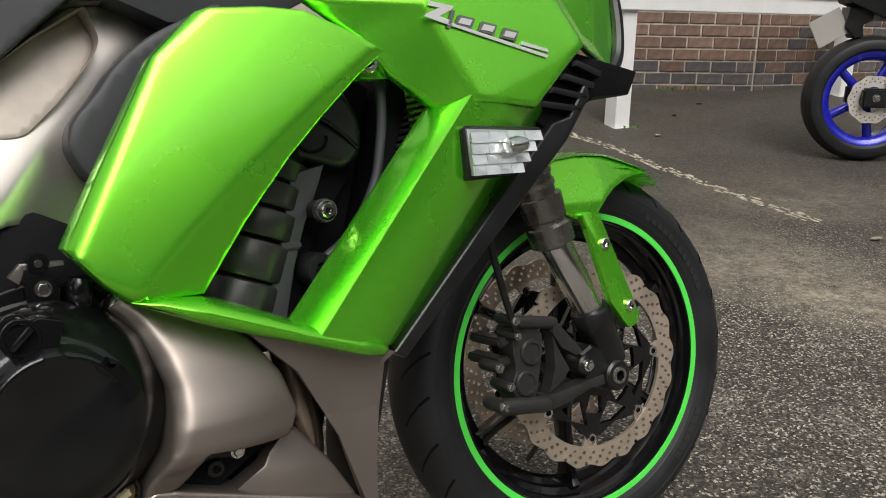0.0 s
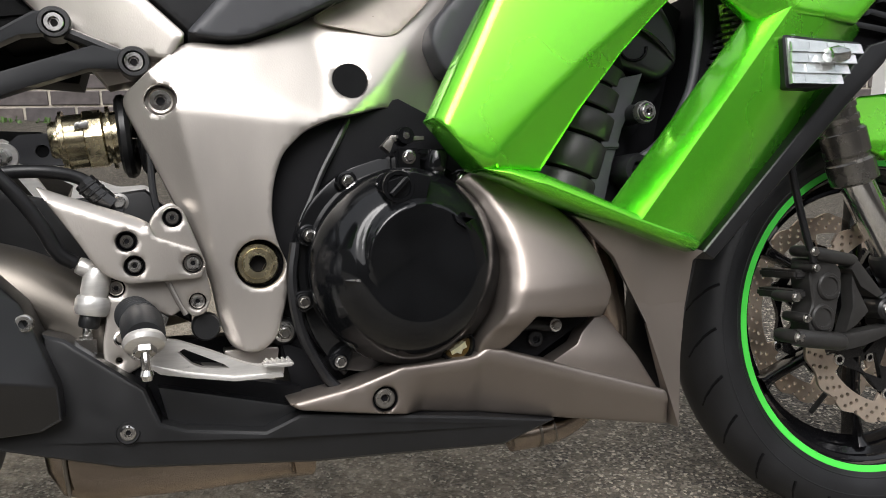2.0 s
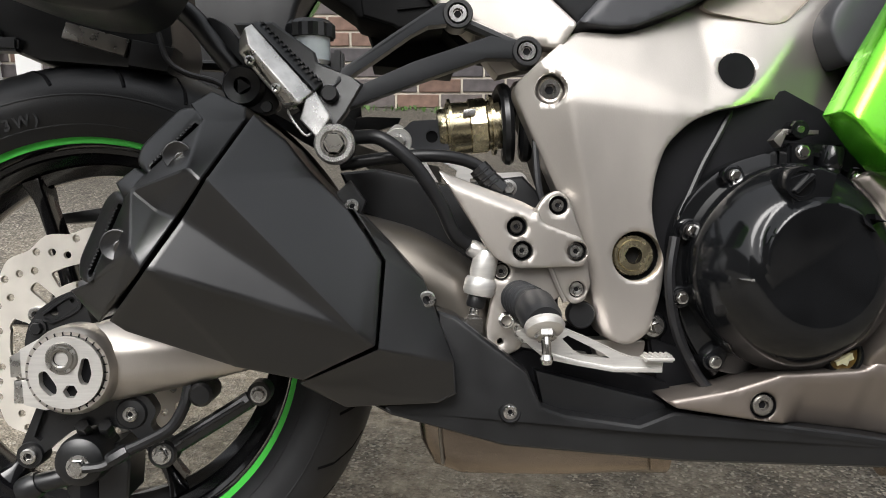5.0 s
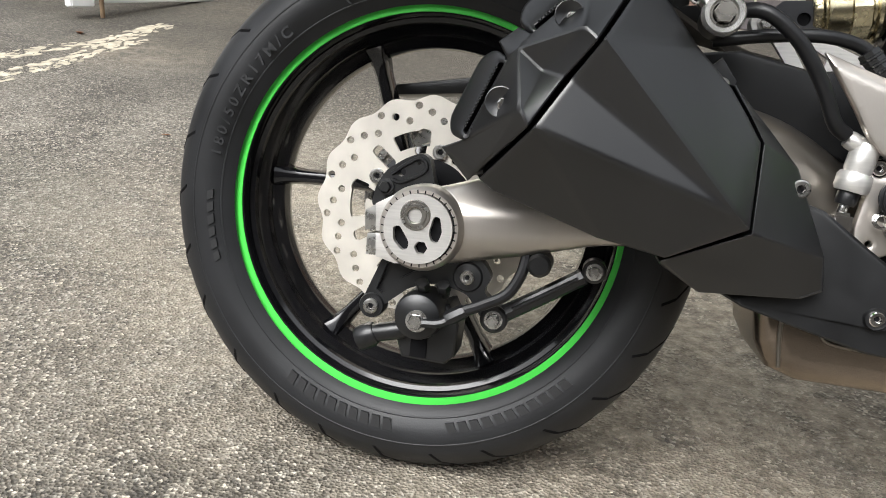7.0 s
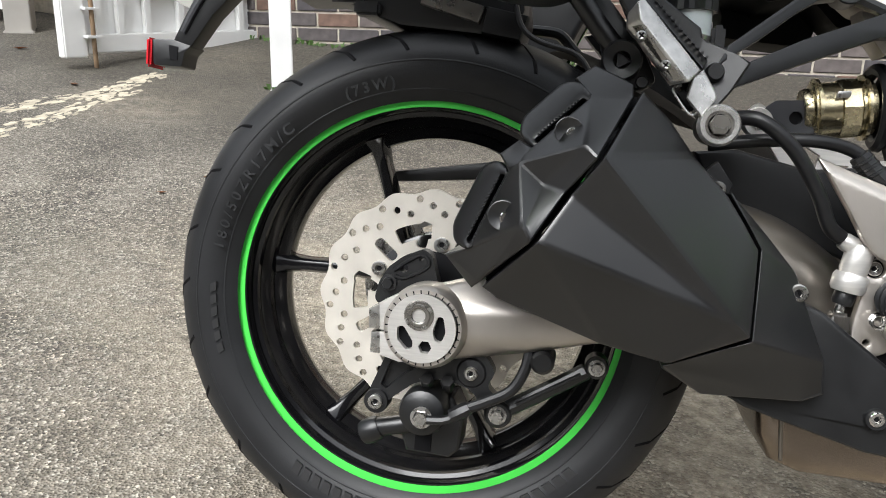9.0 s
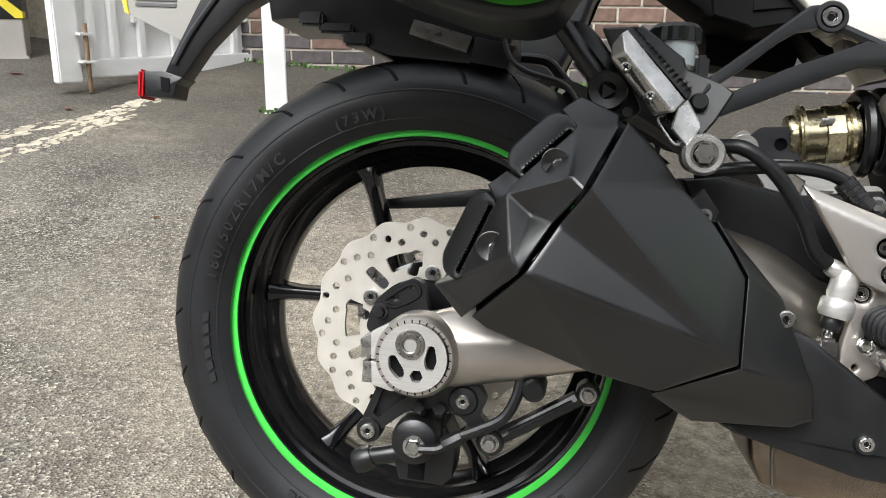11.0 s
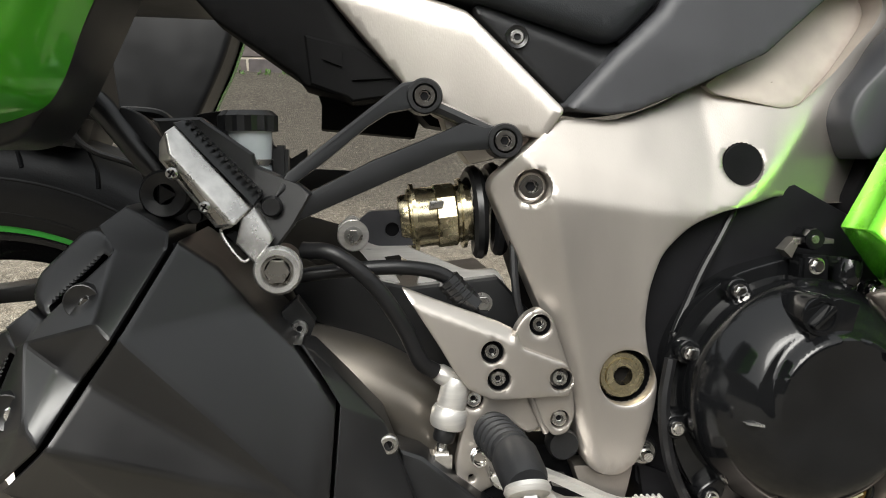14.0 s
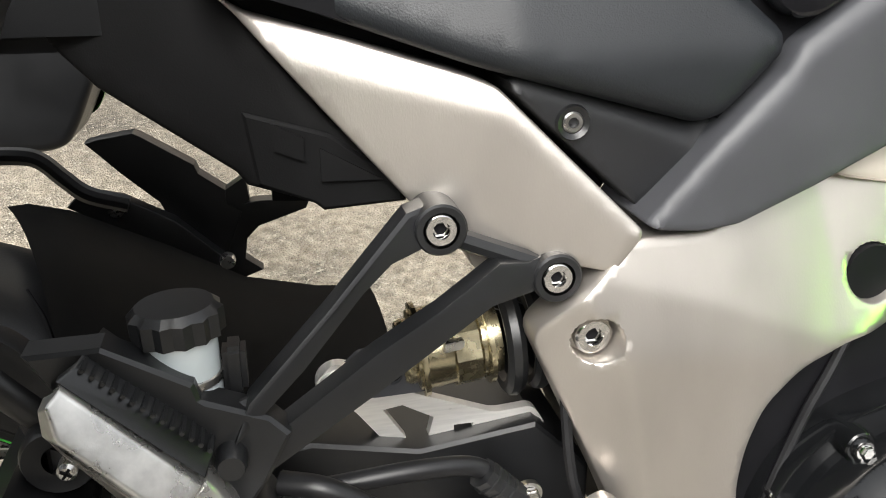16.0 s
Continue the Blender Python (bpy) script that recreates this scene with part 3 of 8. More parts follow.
def sidewall_marks(c, r, y, spans, parent):
    """Raised unreadable sidewall lettering as plain bars."""
    for a0, a1, h in spans:
        n = max(1, int((a1 - a0) / 0.055))
        for k in range(n):
            b0, b1 = a0 + (a1 - a0) * k / n, a0 + (a1 - a0) * (k + 0.7) / n
            bm = bmesh.new()
            q = [(r - h / 2, b0), (r + h / 2, b0 + 0.012), (r + h / 2, b1 + 0.012), (r - h / 2, b1)]
            f = [bm.verts.new((c[0] + rr * math.cos(t), y - (0.0012 if rr > r else 0), c[1] + rr * math.sin(t))) for rr, t in q]
            g = [bm.verts.new((v.co.x, v.co.y + 0.004, v.co.z)) for v in f]
            bm.faces.new(f)
            for i in range(4):
                bm.faces.new((f[i], f[(i + 1) % 4], g[(i + 1) % 4], g[i]))
            part("sidewall_mark", bm, SIDEWALL, parent)


def sidewall_text(words, c, r, y, start, height, parent):
    """Raised letters that follow the sidewall clockwise from an angle."""
    data = bpy.data.curves.new("tyre_size_text", "FONT")
    data.body, data.size, data.extrude, data.offset = words, height * 1.5, 0.0006, 0.0004
    data.resolution_u, data.space_character = 3, 1.45
    src = bpy.data.objects.new("tyre_size_source", data)
    me = bpy.data.meshes.new_from_object(src)
    bm = bmesh.new()
    bm.from_mesh(me)
    for v in bm.verts:
        a, rr = start - v.co.x / r, r + v.co.y - height / 2
        v.co = (c[0] + rr * math.cos(a), y - v.co.z, c[1] + rr * math.sin(a))
    bpy.data.objects.remove(src)
    bpy.data.curves.remove(data)
    bpy.data.meshes.remove(me)
    return part("sidewall_text", bm, RUBBER, parent)


def wheel_rim(c, half, parent, spokes, first, hub_r, spoke_w):
    rim = part("rim", lathe([(0.2315, -half), (0.2315, -half + 0.006), (0.222, -half + 0.01), (0.212, -half + 0.02), (0.200, -half + 0.045), (0.198, 0),
                             (0.200, half - 0.045), (0.212, half - 0.02), (0.2315, half - 0.006), (0.2315, half), (0.226, half), (0.203, half - 0.03), (0.186, half - 0.05), (0.184, 0), (0.186, -half + 0.05),
                             (0.1975, -half + 0.040), (0.1995, -half + 0.030), (0.2080, -half + 0.021), (0.2092, -half + 0.013), (0.2140, -half + 0.011), (0.2150, -half + 0.004), (0.2170, -half - 0.0005), (0.2290, -half - 0.001)], *c, n=120, closed=True), GLOSS, parent, "gloss black cast rim")
    part("rim_tape", lathe([(0.2185, -half - 0.0012), (0.2190, -half - 0.0022), (0.2280, -half - 0.0026), (0.2286, -half - 0.0012)], *c, n=120, closed=True), TAPE, rim, "bright green rim tape")
    part("hub", lathe([(0.0, -0.04), (hub_r * 0.7, -0.04), (hub_r, -0.03), (hub_r * 1.32, -0.022), (hub_r * 1.36, -0.004), (hub_r, 0.004), (hub_r, 0.03), (hub_r * 0.7, 0.04), (0, 0.04)], *c, n=40), GLOSS, rim)
    for k in range(spokes):
        a = first + 2 * math.pi * (k // 2) / (spokes // 2)
        side = 1 if k % 2 else -1
        p0 = Vector((math.cos(a + side * 0.10), 0, math.sin(a + side * 0.10))) * hub_r * 0.8
        p1 = Vector((math.cos(a + side * radians(29.5)), 0, math.sin(a + side * radians(29.5)))) * 0.197
        u = (p1 - p0).normalized()
        v = Vector((-u.z, 0, u.x))
        bm = bmesh.new()
        rings = []
        for f, w, d in ((0.0, 1.5, 0.030), (0.16, 1.15, 0.024), (0.45, 0.86, 0.018), (0.80, 0.84, 0.017), (0.93, 1.05, 0.020), (1.0, 1.6, 0.026)):
            o = Vector((c[0], 0, c[1])) + p0.lerp(p1, f)
            w *= spoke_w
            rings.append([bm.verts.new(o + v * w * sx + Vector((0, d * sy, 0))) for sx, sy in ((-1, -0.62), (-0.62, -0.95), (-0.3, -1), (0.3, -1), (0.62, -0.95), (1, -0.62), (1, 0.7), (0.55, 1), (-0.55, 1), (-1, 0.7))])
        for p, q in zip(rings, rings[1:]):
            for i in range(10):
                bm.faces.new((p[i], p[(i + 1) % 10], q[(i + 1) % 10], q[i]))
        part("spoke", bm, GLOSS, rim)
    return rim


def wave_disc(c, r_out, r_in, waves, y, th, rows, slots=()):
    outer = [(c[0] + (r_out + 0.0028 * math.cos(waves * a)) * math.cos(a), c[1] + (r_out + 0.0028 * math.cos(waves * a)) * math.sin(a)) for a in [2 * math.pi * i / (waves * 8) for i in range(waves * 8)]]
    holes = [circle(*c, r_in, 60)[::-1]]
    for r, n, off, hr in rows:
        holes += [circle(c[0] + r * math.cos(2 * math.pi * (k + off) / n), c[1] + r * math.sin(2 * math.pi * (k + off) / n), hr, 9) for k in range(n)]
    holes += list(slots)
    return pierced(outer, holes, y, y + th)


# rear wheel
rear_tyre = tyre("rear_tyre", RC, 0.313, 0.088, 0.229, bike, "worn wide black rear tyre")
rear_tyre.matrix_local = Matrix.Translation((0, 0.062, 0))
sidewall_marks(RC, 0.248, -0.0865, [(math.radians(236), math.radians(268), 0.013), (math.radians(282), math.radians(318), 0.011), (math.radians(180), math.radians(200), 0.007)], rear_tyre)
sidewall_text("180/50ZR17M/C", RC, 0.247, -0.0862, math.radians(171), 0.012, rear_tyre)
sidewall_text("(73W)", RC, 0.247, -0.0862, math.radians(115), 0.011, rear_tyre)
rear_rim = wheel_rim(RC, 0.062, bike, 6, radians(145), 0.055, 0.0100)
rear_rim.matrix_local = Matrix.Translation((0, 0.062, 0))
DC = (0.004, 0.314)


def slot(c, r0, r1, a0, a1, n=8):
    return [(c[0] + r0 * math.cos(a0 + (a1 - a0) * i / n), c[1] + r0 * math.sin(a0 + (a1 - a0) * i / n)) for i in range(n + 1)] + \
           [(c[0] + r1 * math.cos(a1 - (a1 - a0) * i / n), c[1] + r1 * math.sin(a1 - (a1 - a0) * i / n)) for i in range(n + 1)]


rear_slots = []
for k in range(5):
    a = radians(103 + 72 * k)
    rear_slots.append(rounded(slot(DC, 0.069, 0.0865, a - 0.22, a + 0.30), 0.003, 2))
    for b, lean in ((a + radians(31.2), -0.10), (a + radians(66.5), 0.28)):
        q = rounded([(-0.015, -0.0062), (0.015, -0.0062), (0.015, 0.0062), (-0.015, 0.0062)], 0.0060, 3)
        o = (DC[0] + 0.0735 * math.cos(b), DC[1] + 0.0735 * math.sin(b))
        rear_slots.append([(o[0] + u * math.cos(b - lean) - v * math.sin(b - lean), o[1] + u * math.sin(b - lean) + v * math.cos(b - lean)) for u, v in q])
rear_disc = part("rear_brake_disc", wave_disc(DC, 0.1225, 0.0535, 16, -0.016, 0.006, [(0.1140, 16, 0.373, 0.0042), (0.1064, 16, 0.035, 0.0042), (0.0985, 16, 0.68, 0.0042)], rear_slots), ROTOR2, bike, "bright steel wave brake disc with drilled holes")
part("disc_carrier", lathe([(0.0, -0.020), (0.048, -0.020), (0.056, -0.0175), (0.056, 0.02), (0.03, 0.025), (0.0, 0.025)], *DC, n=40), DARK, rear_disc)
for k in range(5):
    a = radians(151.4 + 72 * k)
    socket_bolt(rear_disc, DC[0] + 0.065 * math.cos(a), DC[1] + 0.065 * math.sin(a), -0.018, 0.0085)

# swingarm with its axle adjuster
AX = (0.0205, 0.304)


def arm_face(x, z):
    mid = 0.306 + 0.10 * max(0.0, x - 0.02)
    return -0.55 * max(0.0, abs(z - mid) - 0.012) ** 1.25 * 3.0


arm = part("swingarm", sculpt(rounded([(0.0, 0.338), (0.032, 0.345), (0.060, 0.354), (0.080, 0.360), (0.16, 0.372), (0.30, 0.385), (0.338, 0.388), (0.338, 0.320), (0.30, 0.315), (0.193, 0.305), (0.124, 0.285), (0.058, 0.270), (0.02, 0.262), (-0.004, 0.268)], 0.01), [circle(*AX, 0.036, 40)], -0.114, -0.07, arm_face, 0.007, 0.006), ALU, bike, "brushed aluminium swingarm", 50)
part("axle_clamp", plate([(-0.026, 0.324), (-0.009, 0.334), (0.012, 0.342), (0.012, 0.268), (-0.002, 0.266), (-0.022, 0.271), (-0.024, 0.2945), (0.0, 0.2950), (0.0, 0.2965), (-0.024, 0.2970)], -0.119, -0.09, 0.002), ALU2, arm)
part("clamp_ear", plate([(-0.038, 0.316), (-0.025, 0.324), (-0.023, 0.297), (-0.037, 0.296)], -0.114, -0.08, 0.002), STEEL, arm)
part("clamp_ear", plate([(-0.034, 0.293), (-0.022, 0.2945), (-0.021, 0.271), (-0.034, 0.271)], -0.114, -0.08, 0.002), STEEL, arm)
SLOT_L = rounded([(-0.0045, 0.304), (0.002, 0.306), (0.0125, 0.291), (0.0125, 0.284), (0.0065, 0.281), (-0.0035, 0.291)], 0.003, 2)
SLOT_R = rounded([(0.0355, 0.318), (0.0415, 0.318), (0.0450, 0.303), (0.0410, 0.292), (0.0345, 0.293), (0.0315, 0.301)], 0.003, 2)
part("chain_adjuster", pierced(circle(*AX, 0.0345, 56), [SLOT_L, SLOT_R, circle(0.0250, 0.286, 0.0068, 6)], -0.128, -0.118), ALU2, arm, "round machined axle adjuster with cut-outs")
part("adjuster_back", lathe([(0, -0.1195), (0.034, -0.1195), (0.034, -0.10), (0, -0.10)], *AX, n=40), DARK, arm)
part("adjuster_flange", lathe([(0.0352, -0.124), (0.0385, -0.124), (0.0415, -0.120), (0.0435, -0.112), (0.0435, -0.09), (0.0352, -0.09)], AX[0] + 0.001, AX[1], n=56), ALU, arm)
for k in range(30):
    a = 2 * math.pi * k / 30
    part("flange_notch", block(-0.0006, 0.0006, -0.1246, -0.120, -0.0018, 0.0018, 0), DARK, arm).matrix_local = Matrix.Translation((AX[0] + 0.0365 * math.cos(a), 0, AX[1] + 0.0365 * math.sin(a))) @ Matrix.Rotation(-a + math.pi / 2, 4, "Y")
part("axle_nut", joined(lathe([(0.0070, -0.1305), (0.0085, -0.1315), (0.0110, -0.1315), (0.0120, -0.1300), (0.0140, -0.1300), (0.0150, -0.1290), (0.0155, -0.127), (0.0155, -0.118)], 0.017, 0.3175, 40)), FORKM, arm, "stamped steel axle nut")
part("axle_bore", lathe([(0, -0.1245), (0.0071, -0.1245), (0.0071, -0.130)], 0.017, 0.3175, 24), DARK, arm)
for k in range(4):
    a = radians(30 + 90 * k)
    part("nut_stake", block(-0.0028, 0.0028, -0.1318, -0.128, -0.0016, 0.0016, 0.0006), STEEL, arm).matrix_local = Matrix.Translation((0.017 + 0.0128 * math.cos(a), 0, 0.3175 + 0.0128 * math.sin(a))) @ Matrix.Rotation(-a + math.pi / 2, 4, "Y")
hanger_plate = part("caliper_hanger", pierced(rounded([(-0.044, 0.318), (-0.040, 0.338), (-0.030, 0.356), (-0.010, 0.370), (0.006, 0.377), (0.015, 0.372), (0.020, 0.354), (0.026, 0.335), (-0.012, 0.300)], 0.006), [circle(-0.014, 0.355, 0.0048, 14), circle(0.004, 0.366, 0.0022, 10)], -0.070, -0.050), BLACK, bike, "black caliper hanger plate above the axle")
part("hanger_rib", tube([(-0.024, -0.071, 0.352), (-0.010, -0.071, 0.363), (0.004, -0.071, 0.371), (0.012, -0.071, 0.366), (0.010, -0.071, 0.357), (-0.012, -0.071, 0.345), (-0.022, -0.071, 0.346)], 0.0022, 6), BLACK, hanger_plate)
hex_bolt(hanger_plate, -0.029, 0.338, -0.072, 0.009, BLACK)

# rear caliper below the axle
cal = part("rear_caliper", pierced(rounded([(-0.021, 0.268), (0.043, 0.268), (0.070, 0.276), (0.084, 0.274), (0.094, 0.258), (0.086, 0.243), (0.112, 0.220), (0.105, 0.205), (0.092, 0.208), (0.070, 0.238), (0.040, 0.246), (0.010, 0.238), (-0.012, 0.220), (-0.028, 0.204), (-0.042, 0.213), (-0.036, 0.230)], 0.006), [[(-0.016, 0.262), (0.018, 0.258), (-0.002, 0.246), (-0.020, 0.228), (-0.026, 0.232)]], -0.088, -0.070), BLACK, bike, "black rear brake caliper on its bracket")
part("bracket_panel", plate([(-0.022, 0.266), (0.03, 0.262), (-0.004, 0.240), (-0.03, 0.222)], -0.080, -0.068, 0), BLACK, cal)
part("caliper_body", joined(lathe([(0, -0.104), (0.017, -0.104), (0.0235, -0.100), (0.0255, -0.092), (0.0255, -0.05)], 0.022, 0.210, 32), plate([(0.0, 0.206), (0.050, 0.222), (0.062, 0.200), (0.060, 0.165), (0.050, 0.155), (0.002, 0.157), (-0.004, 0.175)], -0.070, -0.020, 0.006, seg=3)), BLACK, cal)
# slot drawn as a near-black patch, its shade painted on the body
part("caliper_slot", plate([(0.012, 0.182), (0.030, 0.182), (0.030, 0.160), (0.012, 0.160)], -0.072, -0.06, 0.001), DARK, cal)
part("slide_pin", rod((-0.040, -0.075, 0.178), (0.006, -0.075, 0.190), 0.010, 14), BLACK, cal)
part("slide_boot", rod((-0.045, -0.075, 0.172), (-0.026, -0.075, 0.182), 0.0135, 14), BLACK, cal)
socket_bolt(cal, -0.0295, 0.214, -0.092, 0.0078)
socket_bolt(cal, 0.069, 0.256, -0.092, 0.0072)
part("bolt_boss", lathe([(0.0078, -0.091), (0.0125, -0.091), (0.0135, -0.088), (0.0135, -0.07)], -0.0295, 0.214, 24), BLACK, cal)
part("bolt_boss", lathe([(0.0072, -0.092), (0.014, -0.091), (0.017, -0.086), (0.017, -0.07)], 0.069, 0.256, 24), BLACK, cal)
hex_bolt(cal, 0.023, 0.207, -0.104, 0.0115, STEEL)
for bx, bz in ((0.024, 0.243), (0.046, 0.243)):
    part("bleed_screw", joined(rod((bx, -0.080, bz - 0.010), (bx, -0.094, bz), 0.0055, 10), rod((bx, -0.090, bz - 0.004), (bx, -0.098, bz + 0.004), 0.0075, 6)), BLACK, cal)
part("brake_hose", tube([(0.066, -0.108, 0.222), (0.088, -0.106, 0.232), (0.112, -0.104, 0.246), (0.124, -0.100, 0.268), (0.128, -0.094, 0.290), (0.135, -0.088, 0.31)], 0.0058, 10), HOSE, cal)
part("hose_union", tube([(0.030, -0.110, 0.207), (0.050, -0.110, 0.210), (0.066, -0.108, 0.222)], 0.0048, 8), BLACK, cal)
part("hose_ferrule", rod((0.054, -0.110, 0.214), (0.072, -0.108, 0.225), 0.0078, 8), BLACK, cal)
tie = part("torque_rod", joined(tube([(0.110, -0.082, 0.222), (0.15, -0.082, 0.247), (0.185, -0.082, 0.270)], 0.0088, 8, 2), lathe([(0, -0.093), (0.012, -0.093), (0.0145, -0.090), (0.0145, -0.07)], 0.100, 0.216, 20), lathe([(0, -0.093), (0.010, -0.093), (0.0120, -0.091), (0.0120, -0.07)], 0.195, 0.277, 20)), BLACK, bike, "black caliper torque rod")
part("rod_ridge", tube([(0.118, -0.0905, 0.229), (0.15, -0.0905, 0.249), (0.18, -0.0905, 0.268)], 0.0022, 6, 2), BLACK, tie)
hex_bolt(tie, 0.100, 0.216, -0.093, 0.0095, STEEL)
hex_bolt(tie, 0.195, 0.277, -0.093, 0.0085, STEEL)
part("rubber_bung", lathe([(0, -0.109), (0.009, -0.109), (0.012, -0.106), (0.0125, -0.07)], 0.141, 0.279, 24), BLACK, bike)

# silencer
muf = part("silencer", shell([(0.2066, -0.196, 0.5426), (0.1790, -0.249, 0.4840), (0.1560, -0.233, 0.4520), (0.1315, -0.249, 0.4110), (0.0840, -0.196, 0.3625), (0.0980, -0.195, 0.3530), (0.1923, -0.190, 0.3215), (0.2505, -0.194, 0.3112), (0.3135, -0.2085, 0.3440), (0.3175, -0.181, 0.4155), (0.3040, -0.178, 0.4370), (0.2887, -0.176, 0.4590), (0.2557, -0.176, 0.4925), (0.2320, -0.178, 0.5220), (0.3000, -0.2165, 0.3560)],
                               [(0, 1, 12, 13), (1, 14, 10, 11, 12), (14, 8, 9, 10), (1, 2, 14), (2, 3, 14), (3, 4, 5, 6), (3, 6, 7, 14), (7, 8, 14)], 0.13, 0.005, 4), MATT, bike, "angular matt black silencer", 25)
cap = part("silencer_end_cap", shell([(0.165, -0.168, 0.565), (0.199, -0.188, 0.549), (0.1995, -0.196, 0.5365), (0.1742, -0.2465, 0.4828), (0.1503, -0.231, 0.4520), (0.1265, -0.2465, 0.4107), (0.0797, -0.196, 0.3648), (0.046, -0.182, 0.3870), (0.069, -0.196, 0.396), (0.100, -0.204, 0.466), (0.090, -0.196, 0.481), (0.106, -0.197, 0.494), (0.118, -0.205, 0.488), (0.164, -0.198, 0.535), (0.149, -0.182, 0.551), (0.1095, -0.216, 0.4745), (0.1630, -0.242, 0.4925), (0.1310, -0.217, 0.4575), (0.1185, -0.247, 0.4247)],
                                      [(0, 1, 2, 13, 14), (2, 3, 16, 13), (13, 16, 15, 12), (15, 16, 17), (16, 3, 4, 17), (17, 4, 5, 18), (15, 17, 18), (11, 12, 15, 9, 10), (9, 15, 18, 8), (18, 5, 6), (18, 6, 7, 8)], 0.11, 0.0035, 3), MATT, muf, "matt black silencer end cap", 25)
for (x, z, r, y) in ((0.1485, 0.5035, 0.0115, -0.2165), (0.1000, 0.4290, 0.0125, -0.2205)):
    rec = part("cap_recess", lathe([(0.0, y - 0.0010), (r * 0.45, y - 0.0010), (r * 0.98, y - 0.0040), (r * 1.04, y - 0.0038), (r * 1.08, y + 0.004)], x, z, 28), MATT, cap, "dark recess")
    part("recess_screw", lathe([(0, y - 0.0036), (r * 0.36, y - 0.0034), (r * 0.46, y - 0.0024), (r * 0.48, y + 0.002)], x + 0.003, z - 0.002, 20), CHROME, rec, "bright screw head")
def outlet(a, b, depth, y, fall):
    """A hollow exhaust scoop that stands out of the cap's rear edge from a to b and falls away outwards."""
    a, b = Vector(a), Vector(b)
    u, length = (b - a).normalized(), (b - a).length
    p = Vector((-u.y, u.x))
    at = lambda lo, k: tuple(a + u * lo + p * (k + 0.001))
    outer = rounded([at(0.0, -0.006), at(length, -0.006), at(length + 0.002, 0.6 * depth), at(length - 0.010, depth), at(0.010, depth), at(-0.002, 0.6 * depth)], 0.010)
    mouth = rounded([at(0.006, -0.001), at(length - 0.006, -0.001), at(length - 0.007, 0.11 * depth), at(0.007, 0.11 * depth)], 0.0012)
    down = lambda x, z: -fall * max(0.0, ((x - a.x) * p.x + (z - a.y) * p.y) / depth) ** 1.2
    part("outlet_cowl", sculpt(outer, [mouth], y, y + 0.06, down, 0.005, 0.003), MATT, cap, "hollow exhaust outlet cowl", 40)
    part("outlet_throat", plate([mouth[i] for i in range(len(mouth))], y + 0.028, y + 0.05, 0), DARK, cap)


outlet((0.118, 0.488), (0.165, 0.535), 0.027, -0.199, 0.022)
outlet((0.068, 0.395), (0.099, 0.468), 0.024, -0.200, 0.030)
# near-black sheet that darkens the open seam like shade
part("seam_shade", plate([(0.086, 0.364), (0.103, 0.362), (0.108, 0.378), (0.155, 0.448), (0.185, 0.505), (0.205, 0.538), (0.170, 0.545), (0.120, 0.47), (0.08, 0.40)], -0.176, -0.12, 0), DARK, cap)
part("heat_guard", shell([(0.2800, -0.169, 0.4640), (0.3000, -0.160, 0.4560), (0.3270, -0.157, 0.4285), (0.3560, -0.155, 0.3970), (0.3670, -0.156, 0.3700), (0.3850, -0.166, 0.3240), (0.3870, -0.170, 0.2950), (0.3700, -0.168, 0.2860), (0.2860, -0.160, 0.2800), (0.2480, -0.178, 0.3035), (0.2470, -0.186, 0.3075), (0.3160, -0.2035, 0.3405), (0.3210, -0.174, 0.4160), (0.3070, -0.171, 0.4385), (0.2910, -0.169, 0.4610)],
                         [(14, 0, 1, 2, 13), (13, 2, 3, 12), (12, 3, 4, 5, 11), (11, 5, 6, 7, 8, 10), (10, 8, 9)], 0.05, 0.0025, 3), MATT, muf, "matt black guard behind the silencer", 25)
# near-black sheet as the shade inside the guard
part("guard_shade", plate([(0.285, 0.452), (0.31, 0.438), (0.345, 0.398), (0.374, 0.32), (0.372, 0.30), (0.27, 0.30), (0.25, 0.32)], -0.140, -0.10, 0.002), DARK, muf)
part("silencer_collar", tube([(0.262, -0.055, 0.418), (0.300, -0.055, 0.411), (0.345, -0.055, 0.397), (0.390, -0.055, 0.368), (0.435, -0.055, 0.325), (0.48, -0.055, 0.270)], 0.045, 32), STAINLESS2, muf, "brushed bare metal exhaust collar", 60)
part("collector_box", joined(plate([(0.350, 0.275), (0.60, 0.250), (0.60, 0.192), (0.50, 0.188), (0.40, 0.190), (0.372, 0.200), (0.358, 0.225)], -0.085, 0.06, 0.026, seg=7), tube([(0.40, -0.040, 0.218), (0.50, -0.045, 0.216), (0.62, -0.045, 0.214)], 0.030, 20)), STAINLESS, muf, "heat-stained exhaust collector box")
for x0 in (0.412, 0.470):
    part("collector_weld", tube([(x0, -0.0855, 0.252), (x0 + 0.01, -0.0862, 0.235), (x0 + 0.06, -0.0862, 0.231), (x0 + 0.12, -0.0862, 0.229)], 0.0022, 8), STAINLESS2, muf)
part("collector_seam", tube([(0.3780, -0.0860, 0.268), (0.3765, -0.0880, 0.240), (0.3800, -0.0860, 0.205)], 0.0020, 8), STAINLESS2, muf)
part("header_pipe", tube([(0.842, -0.075, 0.208), (0.878, -0.075, 0.210), (0.910, -0.072, 0.216), (0.940, -0.068, 0.232), (0.955, -0.085, 0.27), (0.960, -0.104, 0.31), (0.956, -0.108, 0.36), (0.945, -0.100, 0.43), (0.935, -0.09, 0.5)], 0.018, 18), STAINLESS, muf, "heat-stained header pipe")
